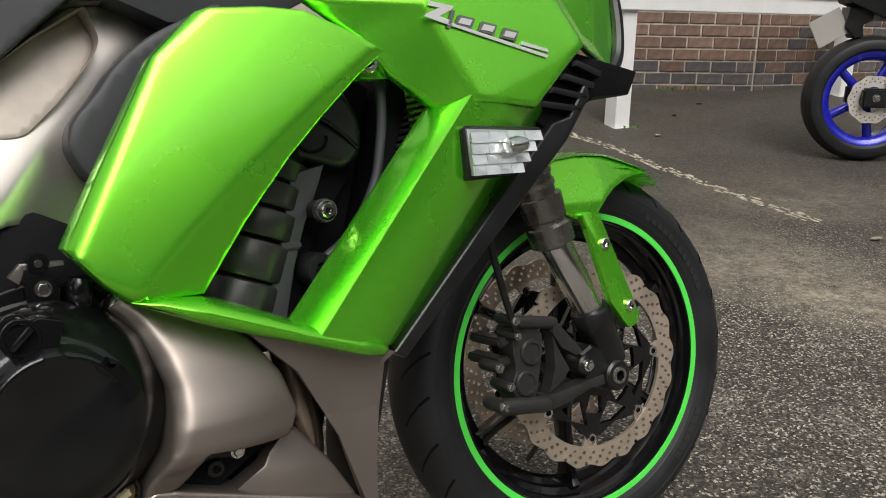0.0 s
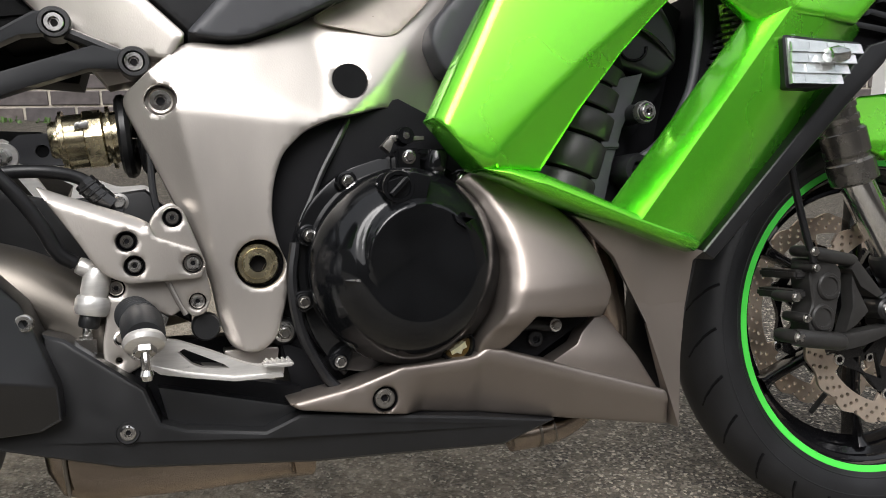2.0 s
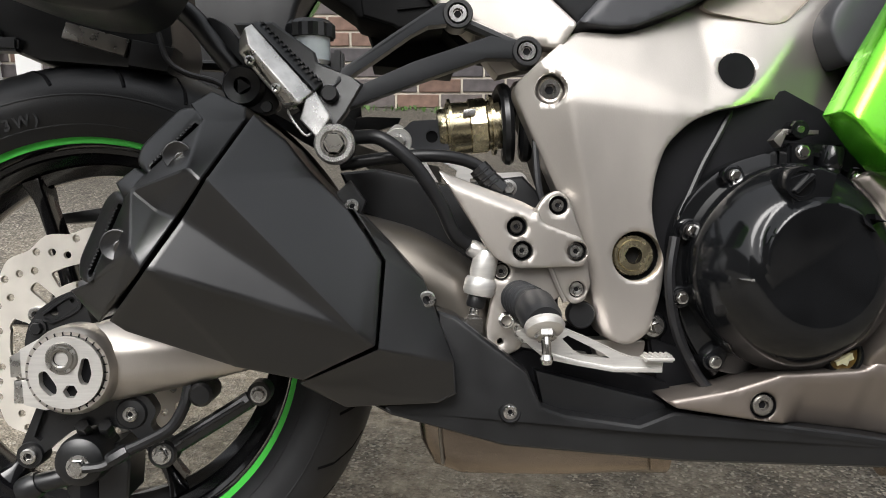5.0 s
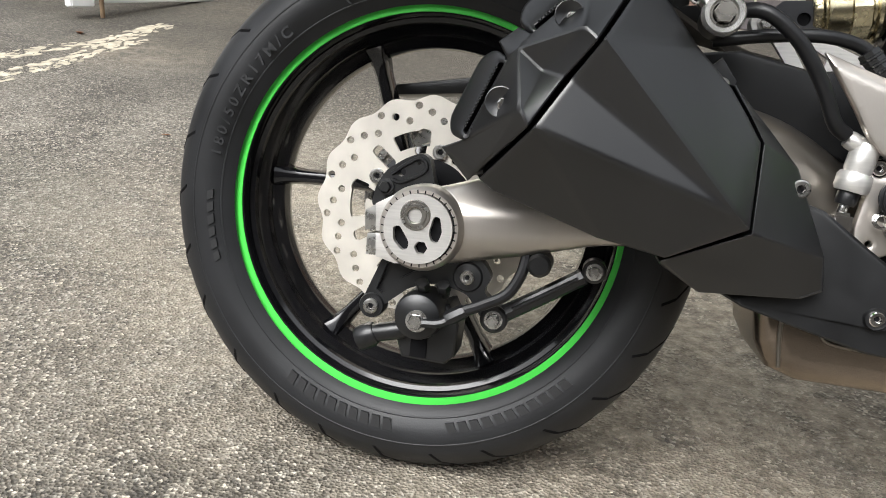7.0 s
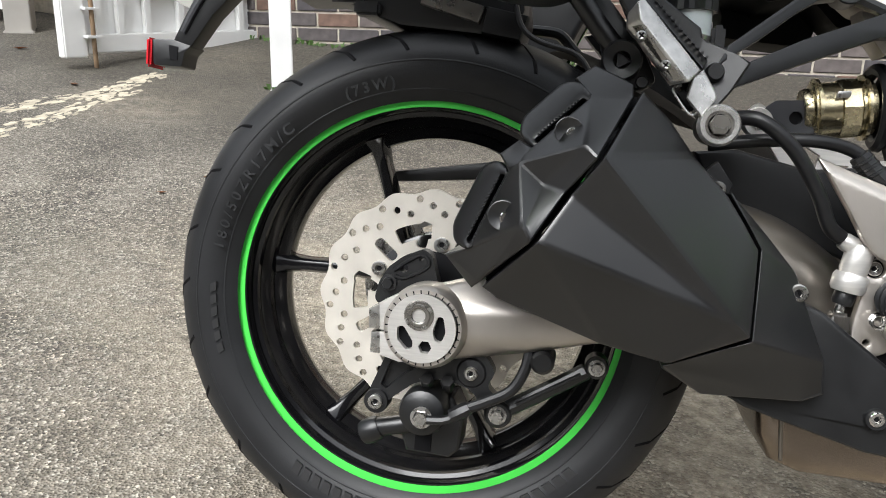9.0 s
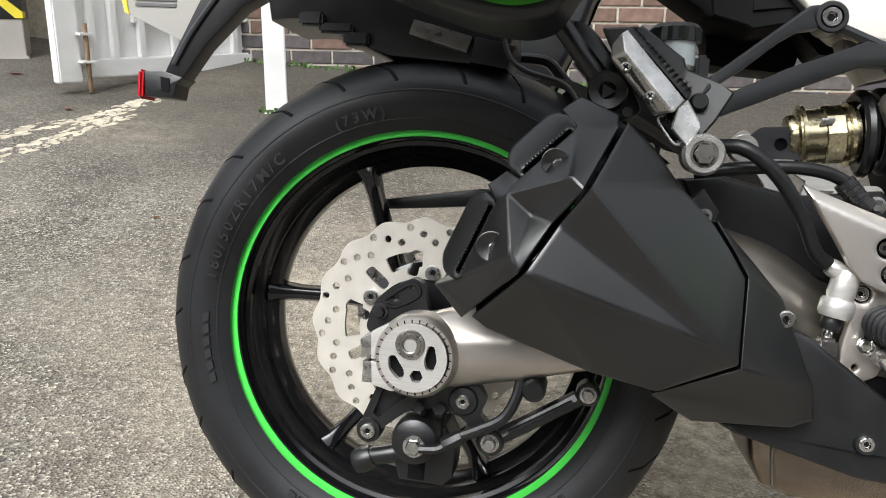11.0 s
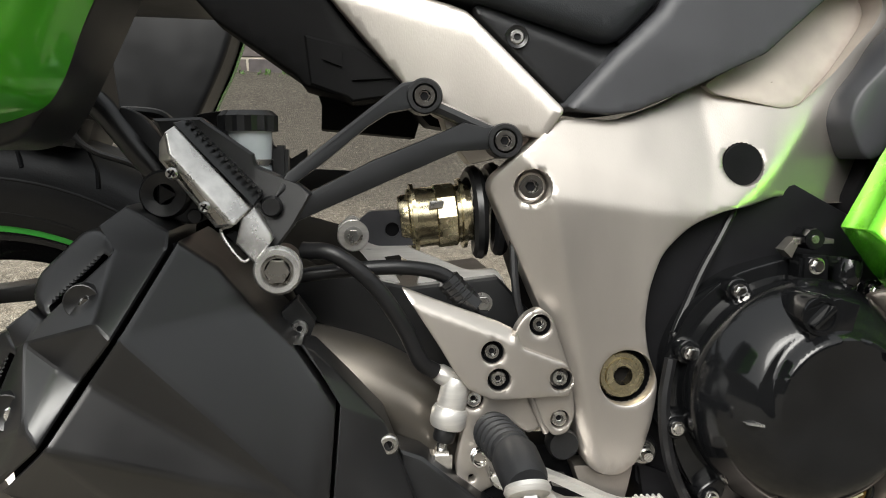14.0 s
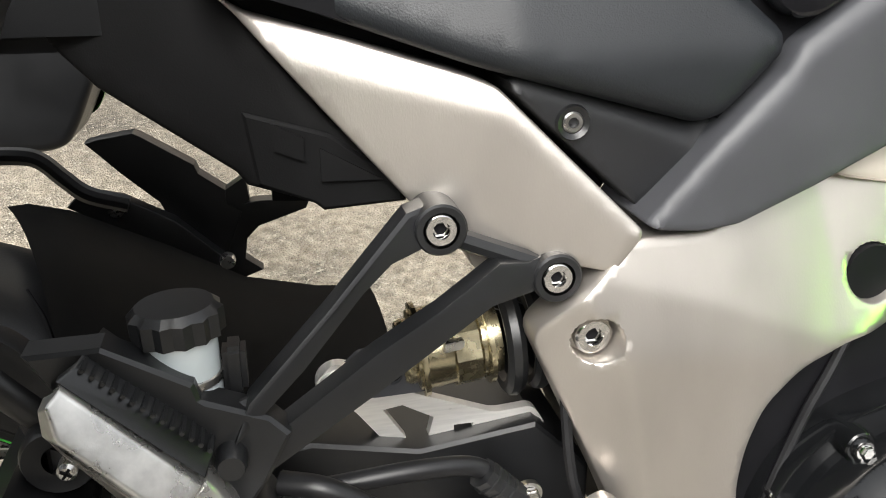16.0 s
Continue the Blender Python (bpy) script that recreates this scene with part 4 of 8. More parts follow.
part("pipe_weld", joined(rod((0.873, -0.075, 0.2095), (0.878, -0.075, 0.210), 0.0192, 18), rod((0.892, -0.074, 0.2125), (0.895, -0.074, 0.213), 0.0188, 18)), STAINLESS2, muf)
part("second_header_pipe", tube([(0.93, -0.03, 0.24), (0.975, -0.05, 0.30), (0.985, -0.06, 0.36), (0.970, -0.055, 0.44), (0.95, -0.04, 0.5)], 0.018, 16), STAINLESS, muf)
socket_bolt(muf, 0.359, 0.380, -0.158, 0.008)

# rear tank-side frame
UPPER_FOLD = [(0.4300, 0.6365), (0.4892, 0.6181), (0.5636, 0.5954), (0.6338, 0.5674), (0.6600, 0.5720), (0.7000, 0.6050), (0.7600, 0.6800), (0.8300, 0.7600)]
LOWER_FOLD = [(0.4300, 0.5815), (0.4570, 0.5782), (0.5294, 0.5697), (0.6232, 0.5595), (0.6500, 0.5560)]


def spar_face(x, z):
    """Flat facets: an upright column, a shallow wedge above it and a top that faces the sky; the rear edge slopes back."""
    under = float(np.interp(x, (0.60, 0.68), (0.0, 0.24)))
    upper, lower = beyond(x, z, UPPER_FOLD), beyond(x, z, LOWER_FOLD)
    h = 0.012 - 0.24 * soft_over(lower, 0.002) - 0.15 * soft_over(upper, 0.002) - under * soft_over(-upper, 0.006)
    left = (x - 0.494) * 0.979 + (z - 0.58) * 0.204
    return soft_min(h, 0.012 + 0.46 * left)


frame_obj = part("frame_spar", sculpt(rounded([(0.441, 0.585), (0.503, 0.642), (0.555, 0.641), (0.597, 0.657), (0.639, 0.680), (0.688, 0.714), (0.730, 0.748), (0.771, 0.785), (0.905, 0.798), (0.860, 0.740), (0.800, 0.680), (0.800, 0.575), (0.750, 0.571), (0.703, 0.580), (0.670, 0.570), (0.647, 0.566), (0.617, 0.554), (0.592, 0.530), (0.582, 0.500), (0.579, 0.468), (0.584, 0.440), (0.594, 0.418), (0.591, 0.385), (0.580, 0.345), (0.560, 0.331), (0.536, 0.338), (0.526, 0.361), (0.519, 0.404), (0.501, 0.453), (0.473, 0.515)], 0.012), [circle(0.667, 0.606, 0.0185, 28), circle(0.566, 0.4205, 0.0245, 32), circle(0.479, 0.583, 0.0150, 24)], -0.104, -0.070, spar_face, 0.0045, 0.0012), ALU, bike, "cast aluminium frame spar", 40)
# near-black sheet that paints the shade behind the spar
part("spar_shade", plate([(0.46, 0.58), (0.56, 0.63), (0.70, 0.68), (0.68, 0.59), (0.61, 0.56), (0.575, 0.50), (0.57, 0.36), (0.54, 0.36)], -0.078, 0.06, 0), DARK, frame_obj)
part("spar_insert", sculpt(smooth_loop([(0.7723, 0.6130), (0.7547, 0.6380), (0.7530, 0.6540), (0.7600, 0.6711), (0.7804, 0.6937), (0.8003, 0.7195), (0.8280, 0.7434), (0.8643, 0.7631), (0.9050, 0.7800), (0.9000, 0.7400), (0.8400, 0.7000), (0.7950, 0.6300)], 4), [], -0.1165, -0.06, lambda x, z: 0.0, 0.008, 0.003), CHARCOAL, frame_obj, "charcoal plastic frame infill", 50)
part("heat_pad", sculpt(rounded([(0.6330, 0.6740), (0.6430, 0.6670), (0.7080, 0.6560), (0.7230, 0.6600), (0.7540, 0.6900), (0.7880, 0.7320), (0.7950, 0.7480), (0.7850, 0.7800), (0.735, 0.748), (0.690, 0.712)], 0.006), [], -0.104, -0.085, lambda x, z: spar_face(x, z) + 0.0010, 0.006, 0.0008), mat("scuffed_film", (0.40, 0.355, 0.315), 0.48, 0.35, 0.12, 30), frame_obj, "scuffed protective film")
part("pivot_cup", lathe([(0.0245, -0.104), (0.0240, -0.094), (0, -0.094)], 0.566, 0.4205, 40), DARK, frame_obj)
# dark disc close behind the face, in place of the hole's shade
part("spar_hole_shade", lathe([(0, -0.098), (0.0182, -0.098), (0.0182, -0.07)], 0.667, 0.606, 24), DARK, frame_obj)
part("pivot_nut", joined(lathe([(0.0085, -0.109), (0.0150, -0.109), (0.0158, -0.107), (0.0195, -0.107), (0.0212, -0.104), (0.0212, -0.092)], 0.5645, 0.4208, 32), lathe([(0.0084, -0.096), (0.0085, -0.109)], 0.5645, 0.4208, 6)), GOLD, frame_obj, "gold swingarm pivot nut")
part("pivot_bore", lathe([(0, -0.098), (0.0088, -0.098), (0.0088, -0.094)], 0.5645, 0.4208, 12), DARK, frame_obj)
part("bolt_seat", lathe([(0, -0.088), (0.0150, -0.088), (0.0150, -0.080)], 0.479, 0.583, 28), ALU, frame_obj)
socket_bolt(frame_obj, 0.479, 0.583, -0.096, 0.0118, CHROME)
part("bolt_shank", rod((0.479, -0.094, 0.583), (0.479, -0.085, 0.583), 0.009), STEEL, frame_obj)
part("stud_boss", lathe([(0, -0.102), (0.012, -0.102), (0.015, -0.098), (0.015, -0.07)], 0.588, 0.350, 24), BLACK, frame_obj)
hex_bolt(frame_obj, 0.588, 0.350, -0.103, 0.0105, STEEL)
part("stud_end", rod((0.588, -0.104, 0.350), (0.588, -0.118, 0.350), 0.0048, 14), CHROME, frame_obj)

# seat, tail and side covers
def cover_face(x, z):
    """The cover runs in towards the tail, with a soft crease below its upper edge."""
    top = 0.7295 - 0.25 * (x - 0.423) if x < 0.43 else 0.7278 - 1.0 * (x - 0.43)
    return -0.30 * (0.43 - x) + soft_min(0.004, 0.004 - 0.32 * (z - top + 0.013))


sub = part("tail_side_cover", sculpt(rounded([(0.270, 0.782), (0.290, 0.770), (0.349, 0.753), (0.408, 0.736), (0.423, 0.730), (0.505, 0.648), (0.489, 0.623), (0.466, 0.627), (0.403, 0.641), (0.375, 0.664), (0.333, 0.712), (0.285, 0.768)], 0.004), [], -0.080, -0.03, cover_face, 0.006, 0.0015), ALU, bike, "silver painted tail side cover", 50)
part("tail_lower_edge", plate([(0.403, 0.645), (0.466, 0.630), (0.489, 0.626), (0.478, 0.612), (0.430, 0.600), (0.410, 0.625)], -0.074, -0.04, 0.003), ALU, sub)
# near-black sheet for the shade behind the cover
part("cover_shade", plate([(0.30, 0.76), (0.42, 0.735), (0.52, 0.66), (0.50, 0.62), (0.40, 0.635), (0.33, 0.705)], -0.015, 0.05, 0), DARK, sub)
def trim_face(x, z):
    """A ledge along the top of the trim that turns up towards the seat."""
    ridge = float(np.interp(x, (0.4389, 0.4965, 0.5414), (0.7270, 0.7080, 0.6909)))
    return soft_min(0.004, 0.004 - 0.7 * (z - ridge)) - 0.12 * (ridge - z)


part("seat_trim", sculpt([(0.4290, 0.7330), (0.4313, 0.7270), (0.4415, 0.7172), (0.5107, 0.6554), (0.5200, 0.6640), (0.5480, 0.6868), (0.5650, 0.7100), (0.5430, 0.7120), (0.4922, 0.7220), (0.4400, 0.7400)], [], -0.079, -0.03, trim_face, 0.005, 0.0015), TRIMP, bike, "dark plastic trim below the seat", 40)
part("bolt_well", lathe([(0.0065, -0.083), (0.0095, -0.0845), (0.0105, -0.082)], 0.466, 0.709, 24), BLACK, sub)
socket_bolt(sub, 0.466, 0.709, -0.081, 0.0062, STEEL)
def panel_face(x, z):
    """A flat panel whose upper border leans in."""
    edge = float(np.interp(x, (0.5079, 0.546, 0.5845, 0.5933, 0.6149, 0.657, 0.72), (0.6547, 0.6962, 0.734, 0.7486, 0.7648, 0.7928, 0.835)))
    return soft_min(0.006, 0.006 - 0.55 * (z - edge + 0.010)) - 0.05 * max(0.0, z - 0.70)


part("tank_side_panel", sculpt(rounded([(0.5060, 0.6510), (0.5150, 0.6475), (0.5411, 0.6450), (0.5650, 0.6480), (0.6103, 0.6675), (0.6795, 0.7010), (0.7400, 0.7570), (0.8000, 0.8100), (0.7200, 0.8350), (0.6570, 0.7928), (0.6149, 0.7648), (0.5950, 0.7510), (0.5860, 0.7355), (0.5460, 0.6962)], 0.004), [], -0.098, -0.03, panel_face, 0.006, 0.002), CHARCOAL, bike, "charcoal grey plastic tank side panel", 40)


def tank_face(x, z):
    """The tank's flank leans in towards its top."""
    return -0.22 * (z - 0.77) - 0.9 * max(0.0, z - 0.80) ** 2


part("fuel_tank", sculpt(rounded([(0.5540, 0.7985), (0.5790, 0.7700), (0.5900, 0.7630), (0.6030, 0.7640), (0.6150, 0.7700), (0.6550, 0.7965), (0.7200, 0.8400), (0.8000, 0.8400), (0.7600, 0.9000), (0.6000, 0.9000), (0.5300, 0.8400)], 0.010), [], -0.096, 0.0, tank_face, 0.008, 0.005), GLOSS, bike, "gloss black fuel tank", 40)
# the gap's shade, made as a near-black sheet
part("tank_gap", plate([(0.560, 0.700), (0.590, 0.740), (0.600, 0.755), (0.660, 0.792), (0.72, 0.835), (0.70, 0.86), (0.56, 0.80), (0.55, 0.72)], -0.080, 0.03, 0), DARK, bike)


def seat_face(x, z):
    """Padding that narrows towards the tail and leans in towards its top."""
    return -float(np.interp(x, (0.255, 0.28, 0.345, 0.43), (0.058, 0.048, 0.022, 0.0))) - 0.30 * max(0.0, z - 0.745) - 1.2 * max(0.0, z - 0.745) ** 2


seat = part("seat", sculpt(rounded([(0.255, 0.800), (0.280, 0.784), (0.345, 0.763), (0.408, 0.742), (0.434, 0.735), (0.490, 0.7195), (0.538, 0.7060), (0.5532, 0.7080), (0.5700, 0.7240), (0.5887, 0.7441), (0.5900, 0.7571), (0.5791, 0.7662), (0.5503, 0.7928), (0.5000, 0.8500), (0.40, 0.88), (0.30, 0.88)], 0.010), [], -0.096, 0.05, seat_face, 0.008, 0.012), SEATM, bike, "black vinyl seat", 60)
# added dark filler that closes the bright gap with shade
part("seat_gap_shade", plate([(0.275, 0.785), (0.30, 0.762), (0.43, 0.722), (0.52, 0.655), (0.56, 0.70), (0.44, 0.745), (0.30, 0.80)], -0.030, 0.02, 0), DARK, seat)
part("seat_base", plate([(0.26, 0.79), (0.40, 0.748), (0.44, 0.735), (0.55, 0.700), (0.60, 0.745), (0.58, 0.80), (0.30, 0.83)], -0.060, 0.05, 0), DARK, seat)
part("tank_shroud", plate([(0.74, 0.80), (0.80, 0.84), (0.95, 0.84), (1.02, 0.80), (0.96, 0.77), (0.86, 0.765), (0.80, 0.79)], -0.09, 0.0, 0.004), CHARCOAL, bike, "dark tank shroud")

# passenger peg hanger
hang = part("footpeg_hanger", joined(
    shell([(0.269, -0.1569, 0.571), (0.278, -0.149, 0.591), (0.322, -0.1257, 0.628), (0.368, -0.0945, 0.6665), (0.38, -0.090, 0.669), (0.396, -0.090, 0.650), (0.384, -0.0935, 0.647), (0.358, -0.1055, 0.641), (0.341, -0.1155, 0.6295), (0.307, -0.1375, 0.6)], [tuple(range(10))], 0.016, 0.003, 2),
    shell([(0.28, -0.1567, 0.551), (0.294, -0.1498, 0.576), (0.344, -0.1325, 0.602), (0.382, -0.1197, 0.618), (0.42, -0.1015, 0.635), (0.439, -0.0950, 0.632), (0.449, -0.0910, 0.634), (0.464, -0.090, 0.627), (0.465, -0.090, 0.616), (0.44, -0.0970, 0.613), (0.415, -0.1065, 0.611), (0.344, -0.1349, 0.58), (0.306, -0.1478, 0.563)], [tuple(range(13))], 0.016, 0.003, 2),
    shell([(0.180, -0.150, 0.6290), (0.215, -0.153, 0.6310), (0.2535, -0.148, 0.6050), (0.2560, -0.149, 0.5960), (0.2880, -0.150, 0.5830), (0.298, -0.156, 0.576), (0.284, -0.158, 0.550), (0.262, -0.158, 0.520), (0.246, -0.154, 0.545), (0.225, -0.152, 0.570), (0.190, -0.150, 0.610)], [(0, 1, 2, 3, 8, 9, 10), (3, 4, 5, 6, 7, 8)], 0.018, 0.002, 1)), BLACK, bike, "black cast passenger footpeg hanger", 20)
part("hanger_rib", tube([(0.392, -0.087, 0.650), (0.42, -0.087, 0.6385), (0.446, -0.087, 0.628)], 0.0062, 8), BLACK, hang)
for x, z in ((0.387, 0.656), (0.456, 0.621)):
    part("boss", lathe([(0.0104, -0.0985), (0.0138, -0.0985), (0.0150, -0.0970), (0.0152, -0.07)], x, z, 36), BLACK, hang)
    part("boss_floor", lathe([(0, -0.0905), (0.0106, -0.0905), (0.0106, -0.086)], x, z, 20), DARK, hang)
    socket_bolt(hang, x, z, -0.0935, 0.0100, CHROME)
part("hanger_lug", plate([(0.285, 0.49), (0.30, 0.47), (0.293, 0.45), (0.28, 0.455), (0.272, 0.478)], -0.12, -0.10, 0.002), BLACK, hang)
socket_bolt(hang, 0.287, 0.465, -0.122, 0.007)
part("silencer_bush", joined(lathe([(0.0111, -0.176), (0.0123, -0.179), (0.0160, -0.179), (0.0180, -0.176), (0.0184, -0.170), (0.0160, -0.166), (0.0, -0.166)], 0.274, 0.5195, 40)), POLISH, hang, "bright round silencer mount washer")
part("mount_bolt", joined(lathe([(0, -0.184), (0.0088, -0.184), (0.0093, -0.182), (0.0093, -0.17)], 0.274, 0.5195, 6), lathe([(0.0095, -0.1765), (0.0111, -0.1765), (0.0111, -0.17)], 0.274, 0.5195, 24)), FORKM, hang)
part("bush_sleeve", lathe([(0.0, -0.167), (0.0152, -0.167), (0.0152, -0.12), (0.0, -0.12)], 0.274, 0.5195, 28), BLACK, hang)
peg = part("passenger_footpeg", shell([(0.2006, -0.1735, 0.6235), (0.2545, -0.1740, 0.5650), (0.2440, -0.1860, 0.5535), (0.1985, -0.1835, 0.6030), (0.1955, -0.1800, 0.6190), (0.1885, -0.1680, 0.6110), (0.1885, -0.1690, 0.5990), (0.2300, -0.1800, 0.5510)],
                                       [(0, 1, 2, 3, 4), (4, 3, 6, 5), (3, 2, 7, 6)], 0.012, 0.0022, 3), PEGM, bike, "folded polished passenger footpeg", 40)
part("peg_recess", shell([(0.1990, -0.1835, 0.5985), (0.2400, -0.1862, 0.5545), (0.2325, -0.1832, 0.5535), (0.1930, -0.1745, 0.5985)], [(0, 1, 2, 3)], 0.002, 0), FORKM, peg, "dull cast recess")
part("peg_rubber", shell([(0.1990, -0.1705, 0.6255), (0.2061, -0.1636, 0.6285), (0.2610, -0.1590, 0.5750), (0.2560, -0.1705, 0.5665), (0.2120, -0.1300, 0.6290), (0.2630, -0.1300, 0.5780)], [(0, 1, 2, 3), (1, 4, 5, 2)], 0.006, 0.001, 1), BLACK, peg, "black rubber peg pad")
for k in range(14):
    u = (k + 0.5) / 14
    part("rubber_tooth", block(-0.0012, 0.0012, -0.018, 0.016, -0.0014, 0.0010, 0.0004), BLACK, peg).matrix_local = Matrix.Translation((0.2068 + 0.0545 * u, -0.147, 0.6288 - 0.0530 * u)) @ Matrix.Rotation(radians(45), 4, "Y")
part("peg_clevis", shell([(0.2480, -0.1770, 0.5585), (0.2570, -0.1715, 0.5660), (0.2690, -0.1735, 0.5470), (0.2700, -0.1750, 0.5420), (0.2580, -0.1790, 0.5250), (0.2440, -0.1790, 0.5400)], [tuple(range(6))], 0.024, 0.003, 3), PEGM, peg, "bright cast peg clevis")
part("peg_spring", tube([(0.240, -0.168, 0.552), (0.233, -0.172, 0.547), (0.248, -0.176, 0.527), (0.256, -0.172, 0.531)], 0.0013, 8), STEEL, peg)
part("peg_stop", plate([(0.243, 0.549), (0.236, 0.545), (0.250, 0.530), (0.256, 0.533)], -0.170, -0.150, 0.002), DARK, peg)
part("peg_pivot", lathe([(0, -0.165), (0.0065, -0.165), (0.008, -0.16), (0.008, -0.12)], 0.268, 0.566, 20), BLACK, peg)
for x, z in ((0.2010, 0.5895), (0.2235, 0.5660)):
    part("screw_head", lathe([(0, -0.1868), (0.0030, -0.1872), (0.0044, -0.1856), (0.0046, -0.176)], x, z, 20), STEEL, peg, "cross-head screw")
    for turn in (0.6, 0.6 + math.pi / 2):
        part("screw_slot", block(-0.0028, 0.0028, -0.1876, -0.183, -0.0006, 0.0006, 0), DARK, peg).matrix_local = Matrix.Translation((x, 0, z)) @ Matrix.Rotation(turn, 4, "Y")

# rider's heel plate, foot peg and brake pedal
def heel_face(x, z):
    """The blade's upper edge leans back."""
    edge = 0.500 - 0.37 * (x - 0.368)
    return soft_min(0.006, 0.006 - 0.9 * (z - edge + 0.009)) if x < 0.462 else 0.006


HEEL_BOLTS = ((0.444, 0.448, CHROME), (0.450, 0.425, STEEL), (0.502, 0.425, STEEL))
heel = part("heel_guard", sculpt(rounded([(0.368, 0.501), (0.395, 0.491), (0.450, 0.472), (0.464, 0.465), (0.468, 0.452), (0.507, 0.438), (0.514, 0.424), (0.509, 0.411), (0.445, 0.408), (0.425, 0.417), (0.414, 0.430), (0.400, 0.453)], 0.004), [circle(x, z, 0.0098, 20) for x, z, _ in HEEL_BOLTS], -0.131, -0.124, heel_face, 0.004, 0.0010), ALU, bike, "silver aluminium heel guard", 40)
part("heel_carrier", sculpt(rounded([(0.464, 0.466), (0.472, 0.478), (0.484, 0.484), (0.495, 0.476), (0.512, 0.430), (0.518, 0.392), (0.512, 0.376), (0.500, 0.373), (0.490, 0.385), (0.482, 0.405), (0.462, 0.445)], 0.005), [circle(0.505, 0.388, 0.0082, 18), circle(0.485, 0.469, 0.0092, 18)], -0.127, -0.116, lambda x, z: 0.0, 0.005, 0.0012), ALU, heel, "", 40)
part("carrier_rib", tube([(0.478, -0.124, 0.410), (0.486, -0.124, 0.392), (0.494, -0.124, 0.376)], 0.0028, 8), ALU, heel)
part("pedal_carrier", sculpt(rounded([(0.425, 0.410), (0.440, 0.415), (0.480, 0.412), (0.494, 0.383), (0.480, 0.374), (0.457, 0.388), (0.436, 0.366), (0.456, 0.342), (0.452, 0.329), (0.432, 0.319), (0.420, 0.328), (0.418, 0.350), (0.424, 0.385)], 0.004), [circle(0.432, 0.404, 0.0085, 18), circle(0.432, 0.336, 0.0032, 12)], -0.121, -0.110, lambda x, z: 0.0, 0.005, 0.0012), ALU, heel, "", 40)
part("peg_bracket", plate([(0.436, 0.366), (0.457, 0.388), (0.478, 0.374), (0.470, 0.352), (0.456, 0.342)], -0.118, -0.095, 0.002), STEEL, heel)
for x, z, mt in HEEL_BOLTS + ((0.432, 0.404, CHROME), (0.505, 0.388, STEEL), (0.485, 0.469, CHROME)):
    y = -0.130 if (x, z, mt) in HEEL_BOLTS else (-0.122 if x > 0.45 else -0.116)
    part("bolt_well", lathe([(0, y + 0.004), (0.0080, y + 0.004), (0.0090, y - 0.003)], x, z, 20), DARK, heel)
    socket_bolt(heel, x, z, y + 0.001, 0.0068, mt)
mc = part("rear_master_cylinder", joined(rod((0.400, -0.12, 0.428), (0.416, -0.12, 0.420), 0.0085), rod((0.418, -0.12, 0.424), (0.412, -0.12, 0.396), 0.0125), rod((0.4125, -0.12, 0.398), (0.4095, -0.12, 0.381), 0.0155)), ALU2, bike, "silver rear brake master cylinder")
part("pushrod_boot", rod((0.4095, -0.12, 0.382), (0.4065, -0.12, 0.369), 0.0095, 16), BLACK, mc)
part("pushrod", rod((0.4065, -0.12, 0.370), (0.405, -0.12, 0.360), 0.0045, 12), STEEL, mc)
part("pushrod_clevis", block(0.396, 0.414, -0.130, -0.110, 0.342, 0.362, 0.003), CHROME, mc, "bright zinc clevis")
pedal = part("brake_pedal", pierced(rounded([(0.440, 0.351), (0.455, 0.338), (0.469, 0.327), (0.498, 0.321), (0.534, 0.315), (0.579, 0.315), (0.581, 0.325), (0.554, 0.327), (0.542, 0.331), (0.514, 0.344), (0.484, 0.356), (0.466, 0.358)], 0.004), [[(0.485, 0.345), (0.490, 0.348), (0.525, 0.331), (0.530, 0.327), (0.506, 0.329), (0.497, 0.333)]], -0.160, -0.146), ALU2, bike, "silver aluminium brake pedal")
part("pedal_edge", plate([(0.455, 0.3375), (0.469, 0.3265), (0.498, 0.3205), (0.534, 0.3145), (0.579, 0.3145), (0.579, 0.319), (0.534, 0.319), (0.498, 0.3255), (0.470, 0.333)], -0.164, -0.150, 0.0015), ALU2, pedal)
part("pedal_tip", block(0.560, 0.588, -0.172, -0.152, 0.3255, 0.3305, 0.0015), ALU2, pedal)
for k in range(5):
    part("tip_tooth", block(0.563 + 0.005 * k, 0.5655 + 0.005 * k, -0.171, -0.153, 0.330, 0.3325, 0.0005), ALU2, pedal)
part("pedal_pivot", rod((0.452, -0.118, 0.352), (0.452, -0.158, 0.350), 0.011, 20), STEEL, pedal)
fpeg = part("rider_footpeg", joined(turned([(0, 0), (0.0135, 0), (0.0160, 0.06), (0.0165, 0.9), (0.013, 1), (0, 1)], (0.446, -0.122, 0.380), (0.457, -0.176, 0.376), 24), turned([(0, 0), (0.0150, 0), (0.0185, 0.2), (0.0180, 0.8), (0.0155, 1), (0, 1)], (0.455, -0.172, 0.378), (0.459, -0.214, 0.366), 24)), RUBBER, bike, "black rubber rider footpeg")
for k in range(5):
    y = -0.130 - 0.008 * k
    part("peg_rubber_ring", lathe([(0.0155, y), (0.0176, y - 0.002), (0.0176, y - 0.004), (0.0155, y - 0.006)], 0.4478 + 0.0016 * k, 0.3794 - 0.0006 * k, 24), RUBBER, fpeg)
part("peg_end_plate", turned([(0, 0), (0.0165, 0), (0.0180, 0.4), (0.0160, 0.8), (0.010, 1), (0, 1)], (0.4585, -0.212, 0.366), (0.4590, -0.218, 0.3585), 28), ALU2, fpeg)
